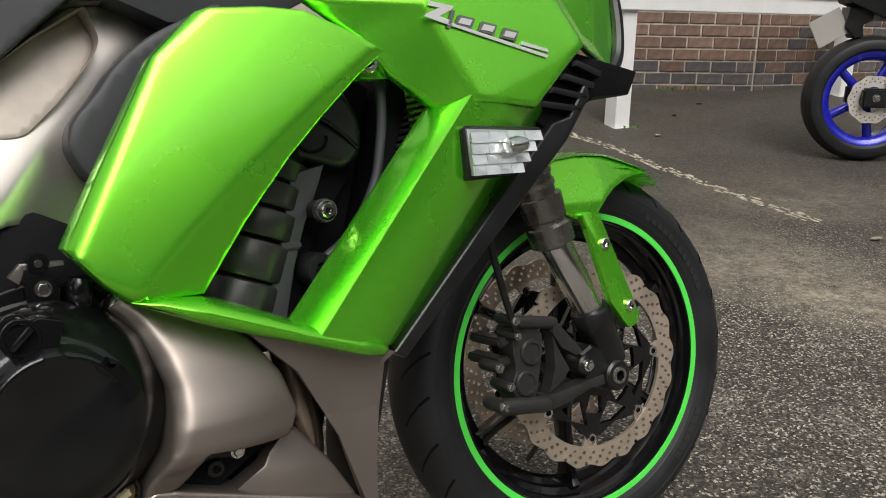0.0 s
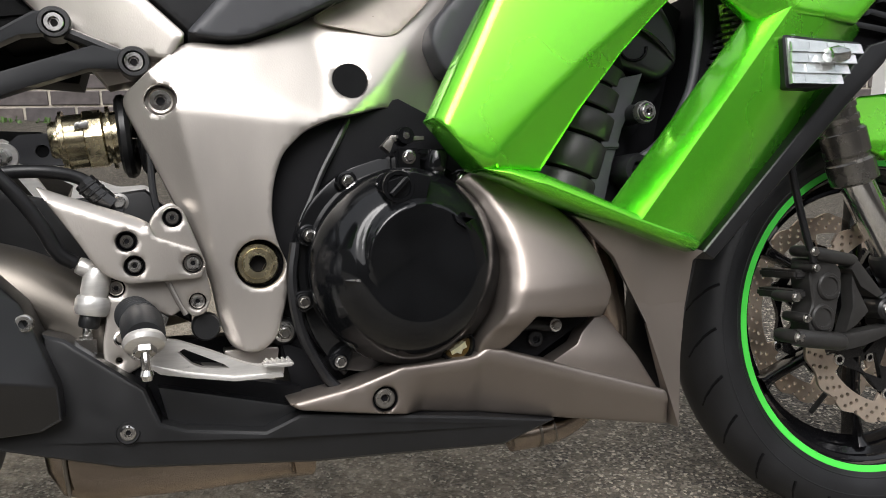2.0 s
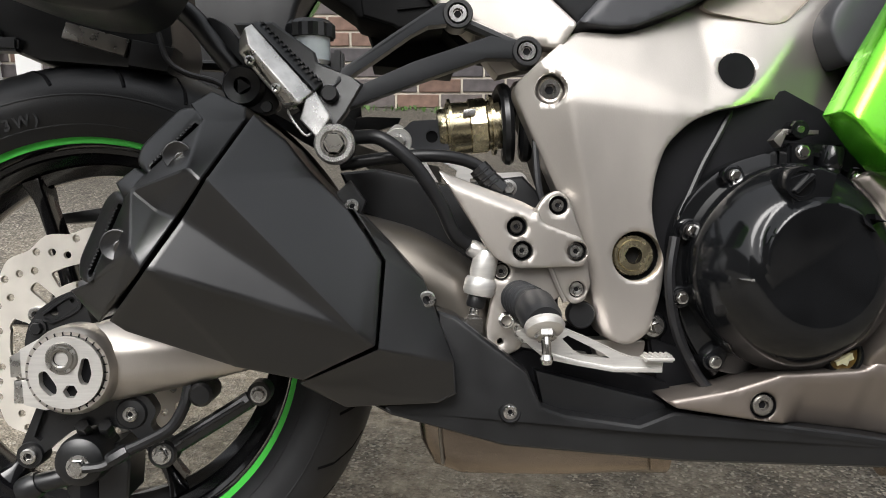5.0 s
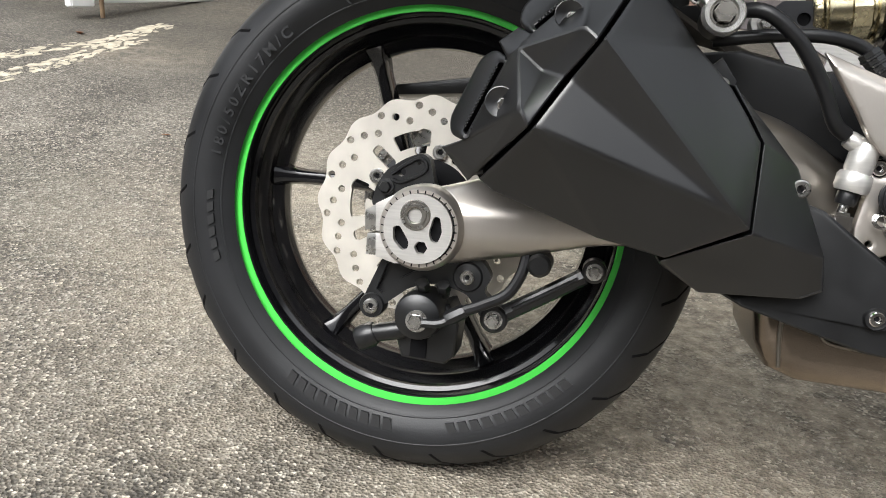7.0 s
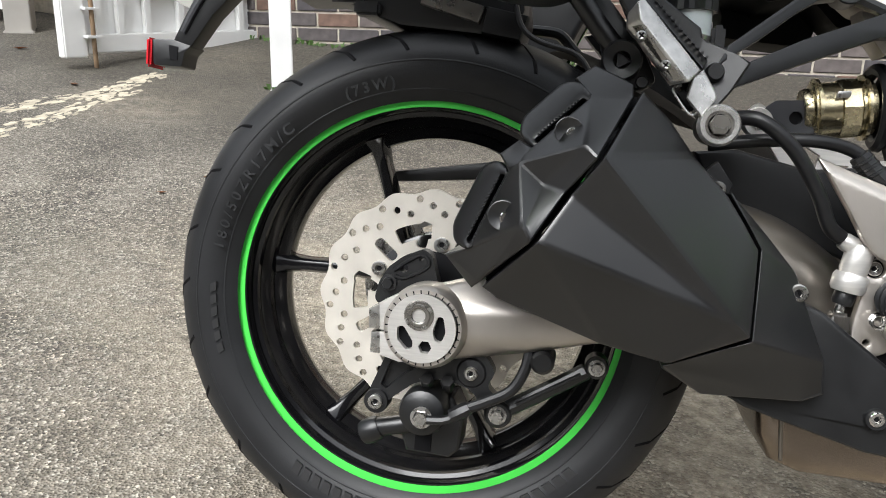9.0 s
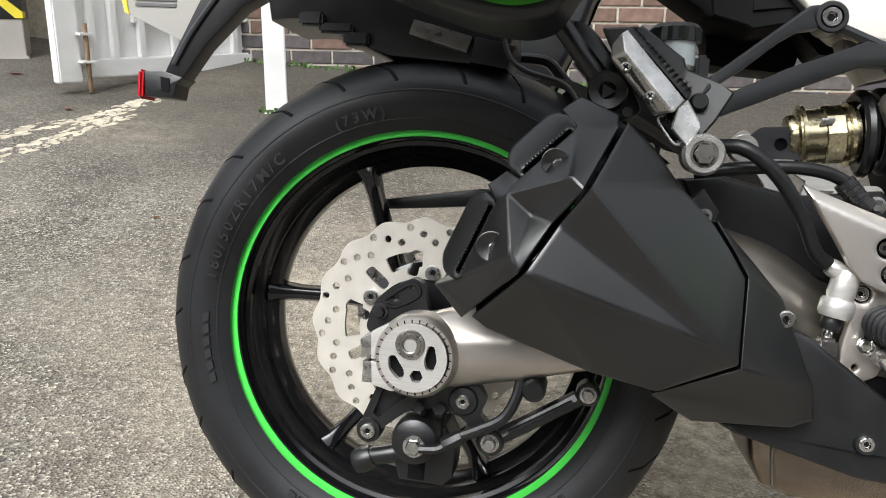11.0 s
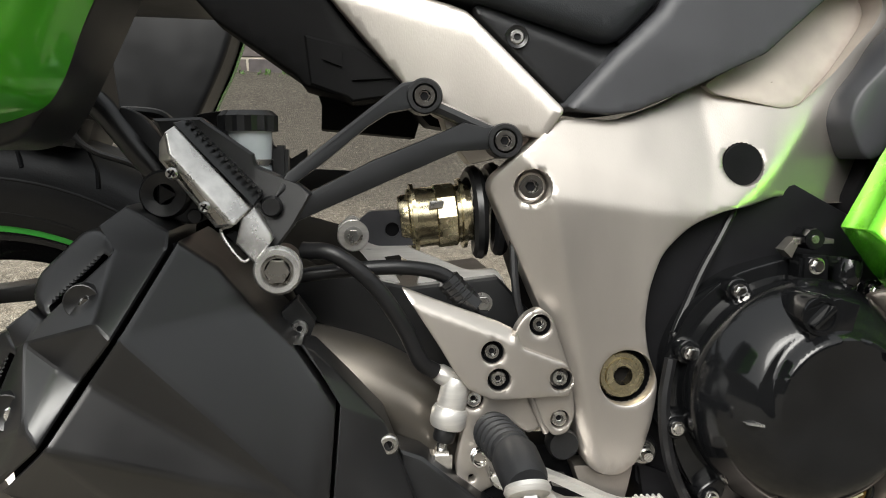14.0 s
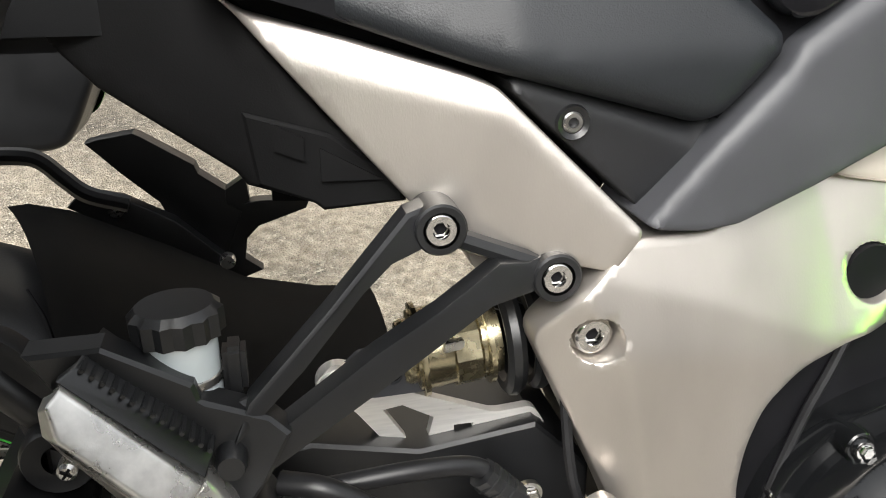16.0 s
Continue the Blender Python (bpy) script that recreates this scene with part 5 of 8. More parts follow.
part("peg_end_stub", turned([(0, 0), (0.0095, 0), (0.0095, 1), (0, 1)], (0.459, -0.216, 0.360), (0.459, -0.220, 0.354), 6), STEEL, fpeg)
part("peg_feeler", tube([(0.459, -0.219, 0.356), (0.4595, -0.221, 0.348), (0.460, -0.222, 0.340)], 0.0042, 10), CHROME, fpeg)
part("feeler_tip", turned([(0, 0), (0.0045, 0.1), (0.0058, 0.5), (0.0045, 0.9), (0, 1)], (0.460, -0.222, 0.342), (0.460, -0.222, 0.331), 14), CHROME, fpeg)
part("peg_spring", tube([(0.436 + 0.006 * math.cos(a), -0.125 - 0.001 * a, 0.358 + 0.006 * math.sin(a)) for a in [0.6 * i for i in range(24)]], 0.0014, 6, 2), CHROME, fpeg)
part("pedal_switch", rod((0.512, -0.10, 0.362), (0.512, -0.118, 0.362), 0.014), BLACK, heel)

# rear shock and linkage
shock = part("rear_shock", turned([(0, 0), (0.021, 0), (0.0225, 0.05), (0.0225, 0.12), (0.0275, 0.14), (0.0275, 0.5), (0.0265, 0.52), (0.0265, 1), (0, 1)], (0.372, -0.03, 0.548), (0.437, -0.03, 0.556), 32), GOLD, bike, "gold-zinc rear shock absorber")
part("preload_collar", turned([(0.0275, 0), (0.0300, 0.08), (0.0300, 0.9), (0.0275, 1)], (0.404, -0.03, 0.552), (0.424, -0.03, 0.5545), 10), GOLD, shock)
part("collar_lip", turned([(0.0275, 0), (0.0320, 0.1), (0.0320, 0.9), (0.0275, 1)], (0.383, -0.03, 0.5493), (0.387, -0.03, 0.5498), 32), GOLD, shock)
part("collar_lip", turned([(0.0275, 0), (0.0325, 0.1), (0.0325, 0.9), (0.0275, 1)], (0.427, -0.03, 0.5548), (0.431, -0.03, 0.5553), 32), GOLD, shock)
part("shock_tag", plate([(0.396, 0.560), (0.409, 0.562), (0.410, 0.568), (0.397, 0.567)], -0.0605, -0.055, 0.0005, r=0.002), STEEL, shock)
for k in range(5):
    x = 0.434 + 0.018 * k
    pts = [(x + 0.018 * a / 12, -0.03 + 0.037 * math.cos(2 * math.pi * a / 12), 0.556 + 0.003 * k + 0.037 * math.sin(2 * math.pi * a / 12)) for a in range(13)]
    part("spring_coil", tube(pts, 0.0068, 8, 2), BLACK, shock)
part("shock_eye", pierced(rounded([(0.332, 0.545), (0.344, 0.556), (0.388, 0.559), (0.388, 0.526), (0.352, 0.525), (0.338, 0.530)], 0.003), [circle(0.365, 0.540, 0.0065, 20)], -0.0455, -0.034), CHARCOAL, shock, "dark flat shock mounting arm")
part("arm_hole_floor", lathe([(0, -0.042), (0.0066, -0.042), (0.0066, -0.036)], 0.365, 0.540, 20), DARK, shock)
link = part("shock_link", pierced(rounded([(0.314, 0.540), (0.328, 0.554), (0.346, 0.542), (0.374, 0.527), (0.434, 0.503), (0.462, 0.505), (0.472, 0.488), (0.460, 0.475), (0.420, 0.485), (0.388, 0.478), (0.369, 0.476), (0.340, 0.516)], 0.006), [[(0.358, 0.515), (0.371, 0.517), (0.392, 0.505), (0.388, 0.489), (0.374, 0.490)], [(0.406, 0.497), (0.420, 0.497), (0.416, 0.491), (0.406, 0.491)]], -0.045, -0.037), ALU2, bike, "silver shock linkage plate")
part("link_washer", lathe([(0, -0.047), (0.0135, -0.047), (0.0145, -0.045), (0.0145, -0.03)], 0.330, 0.534, 28), ALU2, link)
hex_bolt(link, 0.330, 0.534, -0.047, 0.0085, STEEL)
hex_bolt(link, 0.461, 0.488, -0.046, 0.0085, BLACK)

# hoses round the swingarm pivot
part("brake_line", tube([(0.29, -0.13, 0.53), (0.315, -0.14, 0.528), (0.345, -0.14, 0.505), (0.370, -0.135, 0.47), (0.385, -0.13, 0.44), (0.398, -0.125, 0.430)], 0.0068, 12), HOSE, bike, "thick black rubber hose")
part("reservoir_hose", tube([(0.275, -0.11, 0.505), (0.32, -0.115, 0.512), (0.37, -0.115, 0.515), (0.405, -0.11, 0.508), (0.422, -0.11, 0.490), (0.44, -0.11, 0.475)], 0.0062, 12), HOSE, bike)
part("banjo_joint", tube([(0.408, -0.112, 0.505), (0.420, -0.112, 0.492), (0.432, -0.112, 0.482)], 0.010, 8, 2), BLACK, bike)
hex_bolt(mc, 0.438, 0.485, -0.112, 0.0085, STEEL)
for k in range(3):
    part("hose_crimp", rod((0.411 + 0.005 * k, -0.112, 0.5015 - 0.0052 * k), (0.413 + 0.005 * k, -0.112, 0.499 - 0.0052 * k), 0.0108, 12), BLACK, bike)
part("swingarm_crossmember", plate([(0.27, 0.50), (0.31, 0.505), (0.38, 0.49), (0.46, 0.50), (0.50, 0.46), (0.50, 0.36), (0.43, 0.40), (0.36, 0.43), (0.29, 0.46)], -0.06, 0.08, 0.006, seg=3), BLACK, bike, "black swingarm crossmember")
part("thin_cable", tube([(0.464, -0.070, 0.600), (0.466, -0.085, 0.560), (0.468, -0.10, 0.50), (0.474, -0.105, 0.47), (0.485, -0.11, 0.455)], 0.0035, 8), HOSE, bike)

# brake fluid reservoir
res = part("fluid_reservoir", turned([(0, 0), (0.017, 0), (0.0185, 0.1), (0.0185, 1), (0, 1)], (0.2475, -0.123, 0.568), (0.2465, -0.123, 0.625), 28), FLUID, bike, "translucent rear brake fluid reservoir")
capm = turned([(0, 0), (0.0235, 0), (0.0235, 0.75), (0.019, 1), (0, 1)], (0.2465, -0.123, 0.622), (0.2460, -0.123, 0.638), 28)
for v in capm.verts:
    c = Vector((0.2462, -0.123, v.co.z))
    if (v.co - c).length > 0.021 and v.index % 2:
        v.co = c + (v.co - c) * 0.90
part("reservoir_cap", capm, BLACK, res, "ribbed black screw cap")
part("reservoir_strap", turned([(0.0186, 0), (0.0196, 0.1), (0.0196, 0.9), (0.0186, 1)], (0.247, -0.123, 0.596), (0.247, -0.123, 0.601), 24), STEEL, res)
part("reservoir_clip", joined(block(0.266, 0.278, -0.128, -0.110, 0.585, 0.612, 0.003), rod((0.262, -0.14, 0.580), (0.285, -0.14, 0.588), 0.005, 10)), BLACK, res)

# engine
# black case, coloured darker still for the shade behind the clutch cover
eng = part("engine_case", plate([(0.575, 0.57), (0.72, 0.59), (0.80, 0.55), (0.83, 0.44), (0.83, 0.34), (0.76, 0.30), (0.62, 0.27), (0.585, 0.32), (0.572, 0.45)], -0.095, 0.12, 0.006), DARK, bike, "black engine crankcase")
CC, DISC = (0.709, 0.4125), (0.711, 0.4205)


def clutch_face(x, z):
    """A round dome with a flat upper rear facet and a raised disc that melts into the dome below."""
    d, e = math.hypot(x - CC[0], z - CC[1]), math.hypot(x - DISC[0], z - DISC[1])
    dome = soft_min(0.079 - 21.0 * max(0.0, d - 0.050) ** 2, 0.0745 - 0.24 * ((x - 0.676) * -0.62 + (z - 0.452) * 0.78))
    level = 0.0788 + 0.085 * (z - 0.42) - 0.050 * (x - 0.711)
    disc = soft_min(level, level - 1.7 * (e - 0.0535))
    return -soft_min(-dome, -disc)


part("clutch_cover", sculpt(circle(*CC, 0.100, 72), [], -0.122, -0.100, clutch_face, 0.0024, 0.003), ENGINE, eng, "gloss black round clutch cover", 50)
part("filler_shield", plate([(0.676, 0.495), (0.704, 0.505), (0.722, 0.500), (0.715, 0.474), (0.700, 0.469), (0.6865, 0.4565), (0.681, 0.475)], -0.197, -0.14, 0.0025, r=0.003, seg=3), ENGINE, eng)
part("cover_flange", plate([(0.598, 0.44), (0.603, 0.39), (0.612, 0.35), (0.638, 0.308), (0.69, 0.302), (0.74, 0.307), (0.785, 0.330), (0.805, 0.37), (0.81, 0.43), (0.80, 0.48), (0.765, 0.515), (0.71, 0.53), (0.65, 0.512), (0.615, 0.48)], -0.120, -0.08, 0.003, r=0.02), ENGINE, eng)
for x, z in ((0.613, 0.447), (0.605, 0.382), (0.653, 0.500), (0.639, 0.320), (0.797, 0.376), (0.800, 0.445), (0.706, 0.312), (0.775, 0.500)):
    u = Vector((CC[0] - x, CC[1] - z)).normalized()
    v = Vector((-u.y, u.x))
    o = Vector((x, z))
    part("bolt_ear", plate(smooth_loop([tuple(o - u * 0.0105), tuple(o - u * 0.004 + v * 0.0105), tuple(o + u * 0.010 + v * 0.008), tuple(o + u * 0.024), tuple(o + u * 0.010 - v * 0.008), tuple(o - u * 0.004 - v * 0.0105)], 4), -0.133, -0.10, 0.0035, seg=3), ENGINE, eng)
    part("bolt_boss", lathe([(0, -0.136), (0.0068, -0.136), (0.0080, -0.134), (0.0088, -0.12)], x, z, 20), ENGINE, eng)
    hex_bolt(eng, x, z, -0.136, 0.0062, CHROME)
part("oil_filler_cap", joined(lathe([(0.0, -0.196), (0.0105, -0.196), (0.0120, -0.1985), (0.0150, -0.1985), (0.0162, -0.196), (0.0165, -0.14)], 0.689, 0.4905, 32), plate(rounded([(0.6795, 0.4840), (0.6825, 0.4810), (0.6985, 0.4970), (0.6955, 0.5000)], 0.001), -0.2045, -0.19, 0.001)), ENGINE, eng, "black oil filler cap")
part("sight_glass", lathe([(0.0145, -0.152), (0.016, -0.156), (0.0185, -0.156), (0.0195, -0.152), (0.0195, -0.12)], 0.7565, 0.3305, 28), ENGINE, eng)
part("sight_window", lathe([(0, -0.1515), (0.0145, -0.1515), (0.0145, -0.145)], 0.7565, 0.3305, 24), mat("amber_oil_glass", (0.10, 0.06, 0.015), 0.15, 0.0, 0.3, 120, coat=0.5), eng, "dark amber oil window")
part("oil_froth", plate([(0.7560 + (0.0125 if k % 2 else 0.0095) * math.cos(k * math.pi / 8), 0.3315 + (0.0125 if k % 2 else 0.0095) * math.sin(k * math.pi / 8)) for k in range(16)], -0.1530, -0.150, 0.0003), mat("milky_oil", (0.66, 0.64, 0.42), 0.35, 0.0, 0.3, 120), eng, "milky oil film")
part("clutch_lever", joined(block(0.702, 0.728, -0.142, -0.12, 0.506, 0.532, 0.003), rod((0.738, -0.140, 0.475), (0.746, -0.140, 0.515), 0.0095), rod((0.743, -0.140, 0.508), (0.7475, -0.140, 0.528), 0.0115), block(0.725, 0.758, -0.142, -0.13, 0.523, 0.531, 0.003)), ENGINE, eng, "clutch release lever")
part("lever_arm", rod((0.737, -0.142, 0.470), (0.7435, -0.142, 0.506), 0.0072), FORKM, eng)
hex_bolt(eng, 0.7155, 0.523, -0.142, 0.0072, CHROME)
part("lever_cam", lathe([(0.004, -0.140), (0.0088, -0.140), (0.0098, -0.136), (0.0098, -0.12)], 0.714, 0.545, 9), ENGINE, eng)
part("cable_end", lathe([(0, -0.141), (0.0035, -0.141), (0.0045, -0.138), (0.0045, -0.12)], 0.714, 0.545, 10), CHROME, eng)
part("lever_bracket", plate([(0.690, 0.535), (0.70, 0.546), (0.735, 0.545), (0.735, 0.541), (0.703, 0.540), (0.698, 0.528)], -0.134, -0.12, 0.001), FORKM, eng)
part("clutch_cable", tube([(0.675, -0.085, 0.585), (0.6645, -0.092, 0.5666), (0.6490, -0.098, 0.5395), (0.6335, -0.102, 0.5125), (0.6182, -0.106, 0.4797), (0.6085, -0.110, 0.4589), (0.6028, -0.112, 0.4294), (0.5996, -0.112, 0.3999), (0.6055, -0.112, 0.3703), (0.6204, -0.112, 0.3406), (0.6475, -0.115, 0.3046)], 0.0036, 8), HOSE, bike, "black cable beside the clutch cover")
part("wiring_loom", tube([(0.60, -0.125, 0.44), (0.595, -0.128, 0.40), (0.603, -0.128, 0.35), (0.625, -0.128, 0.305), (0.645, -0.13, 0.285)], 0.0055, 8), HOSE, bike)
part("cable_clip", block(0.6045, 0.6135, -0.117, -0.106, 0.4555, 0.4610, 0.001), CHROME, bike)
part("wear_mark", plate([(0.6350, 0.4052), (0.6523, 0.4055), (0.6695, 0.4030), (0.6548, 0.4020)], -0.1985, -0.17, 0), PEGM, eng)
for q in ([(0.7395, 0.4636), (0.7450, 0.4575), (0.7532, 0.4487), (0.7425, 0.4560)], [(0.7509, 0.4649), (0.7621, 0.4576), (0.7520, 0.4600)]):
    part("cover_dart", plate(q, -0.2066, -0.19, 0), DARK, eng)
# also near-black, with the shade under the cover in its colour
part("lower_crankcase", plate([(0.585, 0.34), (0.66, 0.31), (0.80, 0.33), (0.92, 0.36), (0.92, 0.25), (0.80, 0.235), (0.60, 0.26)], -0.10, 0.1, 0.004), DARK, eng)

# cylinder block seen through the fairing, its near-black colour holding the shade in there
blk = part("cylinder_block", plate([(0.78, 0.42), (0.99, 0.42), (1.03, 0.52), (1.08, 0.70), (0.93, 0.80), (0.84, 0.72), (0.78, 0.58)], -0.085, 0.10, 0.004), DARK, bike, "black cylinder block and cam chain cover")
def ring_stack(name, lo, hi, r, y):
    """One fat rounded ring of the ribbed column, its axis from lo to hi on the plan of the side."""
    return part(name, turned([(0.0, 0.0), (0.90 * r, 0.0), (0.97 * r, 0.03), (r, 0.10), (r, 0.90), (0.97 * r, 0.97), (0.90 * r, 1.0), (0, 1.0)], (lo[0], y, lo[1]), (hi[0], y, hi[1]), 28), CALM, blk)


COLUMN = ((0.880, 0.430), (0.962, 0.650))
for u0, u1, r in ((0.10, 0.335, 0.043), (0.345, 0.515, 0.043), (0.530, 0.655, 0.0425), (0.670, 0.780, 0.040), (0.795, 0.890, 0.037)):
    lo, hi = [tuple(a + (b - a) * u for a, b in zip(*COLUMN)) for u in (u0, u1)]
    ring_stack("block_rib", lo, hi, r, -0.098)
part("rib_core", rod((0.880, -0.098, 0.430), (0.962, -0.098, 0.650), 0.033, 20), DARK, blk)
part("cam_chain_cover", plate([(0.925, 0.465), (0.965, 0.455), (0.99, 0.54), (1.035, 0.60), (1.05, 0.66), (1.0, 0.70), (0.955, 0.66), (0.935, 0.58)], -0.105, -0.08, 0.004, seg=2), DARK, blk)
part("cover_web", plate([(0.9590, 0.6080), (0.9960, 0.6160), (0.9870, 0.5940), (0.9680, 0.5540), (0.9540, 0.5140), (0.9400, 0.4600), (0.9160, 0.4680), (0.9380, 0.5300)], -0.130, -0.10, 0.002), CHARCOAL, blk)
part("web_clip", block(0.938, 0.962, -0.134, -0.12, 0.531, 0.539, 0.002), CHARCOAL, blk)
part("cam_cover_dome", plate([(0.915, 0.650), (0.945, 0.690), (0.985, 0.715), (1.025, 0.700), (1.047, 0.660), (1.045, 0.625), (1.020, 0.606), (0.985, 0.620), (0.950, 0.628)], -0.128, -0.08, 0.018, r=0.018, seg=6), BLACK, blk)
part("dome_rib", tube([(0.945, -0.129, 0.672), (0.985, -0.132, 0.668), (1.015, -0.131, 0.652), (1.038, -0.127, 0.632)], 0.003, 8), ENGINE, blk)
part("dome_ring", tube([(0.985 + 0.017 * math.cos(a), -0.129, 0.644 + 0.014 * math.sin(a)) for a in [math.pi * (0.95 + 0.1 * i) for i in range(12)]], 0.0018, 6, 2), ENGINE, blk)
socket_bolt(blk, 0.982, 0.569, -0.160, 0.0080, CHROME)
part("bolt_washer", lathe([(0, -0.158), (0.0115, -0.158), (0.0125, -0.155), (0.0125, -0.150)], 0.982, 0.569, 24), STEEL, blk)
part("bolt_post", rod((0.982, -0.16, 0.569), (0.982, -0.10, 0.569), 0.011), BLACK, blk)
part("radiator_hose", tube([(1.067, -0.138, 0.730), (1.0649, -0.14, 0.7047), (1.0637, -0.14, 0.6661), (1.0593, -0.14, 0.6338), (1.0499, -0.14, 0.5952), (1.028, -0.14, 0.557), (1.0041, -0.14, 0.5322), (0.9853, -0.14, 0.5203)], 0.0055, 12), CHARCOAL, bike, "black radiator overflow hose")
part("hose_clamp", joined(lathe([(0, -0.140), (0.008, -0.140), (0.009, -0.146), (0.0165, -0.146), (0.0185, -0.142), (0.0185, -0.10)], 0.9785, 0.5069, 24), rod((0.9785, -0.15, 0.5069), (0.9785, -0.13, 0.5069), 0.0055, 6)), BLACK, bike)
part("sill_hose", tube([(0.87, -0.14, 0.468), (0.92, -0.145, 0.458), (0.96, -0.14, 0.462)], 0.006, 8), HOSE, bike)
rad = part("radiator", plate([(1.03, 0.46), (1.09, 0.46), (1.15, 0.70), (1.09, 0.72)], -0.12, 0.12, 0.003), DARK, bike, "dark finned radiator side")
for k in range(26):
    z = 0.505 + 0.0078 * k
    x = 1.040 + 0.0030 * k
    part("radiator_fin", plate([(x, z), (x + 0.034, z + 0.007), (x + 0.034, z + 0.0105), (x, z + 0.0035)], -0.128, -0.11, 0.0008, seg=1), RADM, rad)
part("radiator_bracket", plate([(1.105, 0.700), (1.128, 0.704), (1.150, 0.650), (1.130, 0.630), (1.112, 0.628)], -0.122, -0.10, 0.002), STEEL, rad)
part("frame_tube", rod((1.128, -0.130, 0.716), (1.152, -0.130, 0.640), 0.0075), ALU2, bike, "silver front frame tube")

# green fairing
CREST = [(1.0400, 0.7330), (1.0252, 0.7238), (0.9590, 0.6740), (0.8868, 0.6142), (0.8306, 0.5631), (0.7811, 0.5126), (0.7600, 0.4900)]
BASE = [(0.7837, 0.5105), (0.7278, 0.5435), (0.7150, 0.5510)]
FOLD = [(0.7310, 0.5380), (0.7378, 0.5533), (0.7757, 0.6280), (0.8205, 0.7179), (0.8650, 0.7567), (0.9000, 0.7850)]


def fairing_face(x, z):
    """A broad face between the crest over the opening and the fold along its rear edge."""
    up = (x - 0.900) * -0.653 + (z - 0.625) * 0.758
    return 0.028 - 0.09 * up - 0.5 * up * up - 0.5 * soft_over(beyond(x, z, CREST), 0.003) - 1.1 * soft_over(beyond(x, z, FOLD), 0.002) - 1.0 * soft_over(beyond(x, z, BASE), 0.002)


fair = part("side_fairing", sculpt([(0.7293, 0.5570), (0.7606, 0.6170), (0.8170, 0.7176), (0.8600, 0.7590), (0.8700, 0.7620), (0.9207, 0.7640), (0.9598, 0.7610), (1.0000, 0.7440), (1.0400, 0.7230), (1.0083, 0.6985), (0.9720, 0.6640), (0.9336, 0.6249), (0.8855, 0.5651), (0.8435, 0.5040), (0.7990, 0.5060), (0.7737, 0.5060), (0.7560, 0.5240)], [], -0.175, -0.150, fairing_face, 0.0042, 0.002), GREEN, bike, "metallic lime green side fairing", 40)
bm = bmesh.new()
SILL = [(0.776, 0.5095, 0.5045, -0.196), (0.800, 0.5090, 0.4950, -0.204), (0.840, 0.5020, 0.4770, -0.208), (0.885, 0.4840, 0.4600, -0.209), (0.930, 0.4640, 0.4445, -0.209), (0.985, 0.4450, 0.4240, -0.206), (1.015, 0.4350, 0.4155, -0.200), (1.024, 0.4310, 0.4170, -0.190)]
rings = []
for x, top, foot, y in SILL:
    h = top - foot
    rings.append([bm.verts.new(q) for q in ((x, -0.150, top + 0.002), (x, y + 0.034, top + 0.001), (x, y + 0.016, top - 0.02 * h), (x, y + 0.007, top - 0.16 * h), (x, y + 0.001, top - 0.42 * h), (x, y, top - 0.58 * h), (x, y + 0.003, foot + 0.14 * h), (x, y + 0.010, foot), (x, y + 0.026, foot - 0.001), (x, -0.150, foot + 0.002))])
for p, q in zip(rings, rings[1:]):
    for i in range(9):
        bm.faces.new((p[i], p[i + 1], q[i + 1], q[i]))
bm.faces.new(rings[0])
bm.faces.new(rings[-1])
part("fairing_sill", bm, GREEN, fair, "", 60)
part("front_fairing_blade", shell([(1.1130, -0.170, 0.676), (1.1460, -0.200, 0.684), (0.9400, -0.207, 0.448), (0.9200, -0.178, 0.458), (1.200, -0.198, 0.680), (0.981, -0.203, 0.432), (1.240, -0.184, 0.672), (1.022, -0.182, 0.424), (1.277, -0.156, 0.664), (1.302, -0.132, 0.642), (1.055, -0.140, 0.418), (1.262, -0.172, 0.668), (1.042, -0.164, 0.420)],
                                  [(0, 1, 2, 3), (1, 4, 5, 2), (4, 6, 7, 5), (6, 11, 12, 7), (11, 8, 9, 10, 12)], 0.012, 0.0), GREEN, fair, "", 38)
cowl = part("upper_cowl", shell([(0.978, -0.160, 0.778), (1.030, -0.172, 0.740), (1.056, -0.180, 0.703), (1.112, -0.176, 0.666), (1.150, -0.204, 0.672), (1.232, -0.200, 0.664), (1.318, -0.190, 0.737), (1.425, -0.120, 0.715), (1.450, -0.105, 0.760), (1.45, -0.10, 0.86), (1.25, -0.16, 0.86), (1.10, -0.19, 0.78), (0.98, -0.16, 0.83)],
                                 [(0, 1, 2, 3, 4, 11), (4, 5, 6), (4, 6, 11), (11, 6, 10), (6, 7, 8, 9, 10), (0, 11, 10, 12)], 0.012, 0.010, 5), GREEN, bike, "metallic lime green upper cowl", 50)
part("cowl_mount_tab", plate([(1.01, 0.725), (1.05, 0.728), (1.075, 0.70), (1.03, 0.700)], -0.165, -0.15, 0.003), GREEN, cowl)
socket_bolt(cowl, 1.038, 0.715, -0.168, 0.009)
def on_cowl(x, z):
    """A point just above the cowl's upper flank."""
    return (x, -0.1920 - 0.155 * (0.765 - 0.235 * (x - 1.10) - z) - 0.0032, z)


def decal_piece(pts):
    return shell([on_cowl(x, z) for x, z in pts], [tuple(range(len(pts)))], 0.0012, 0)


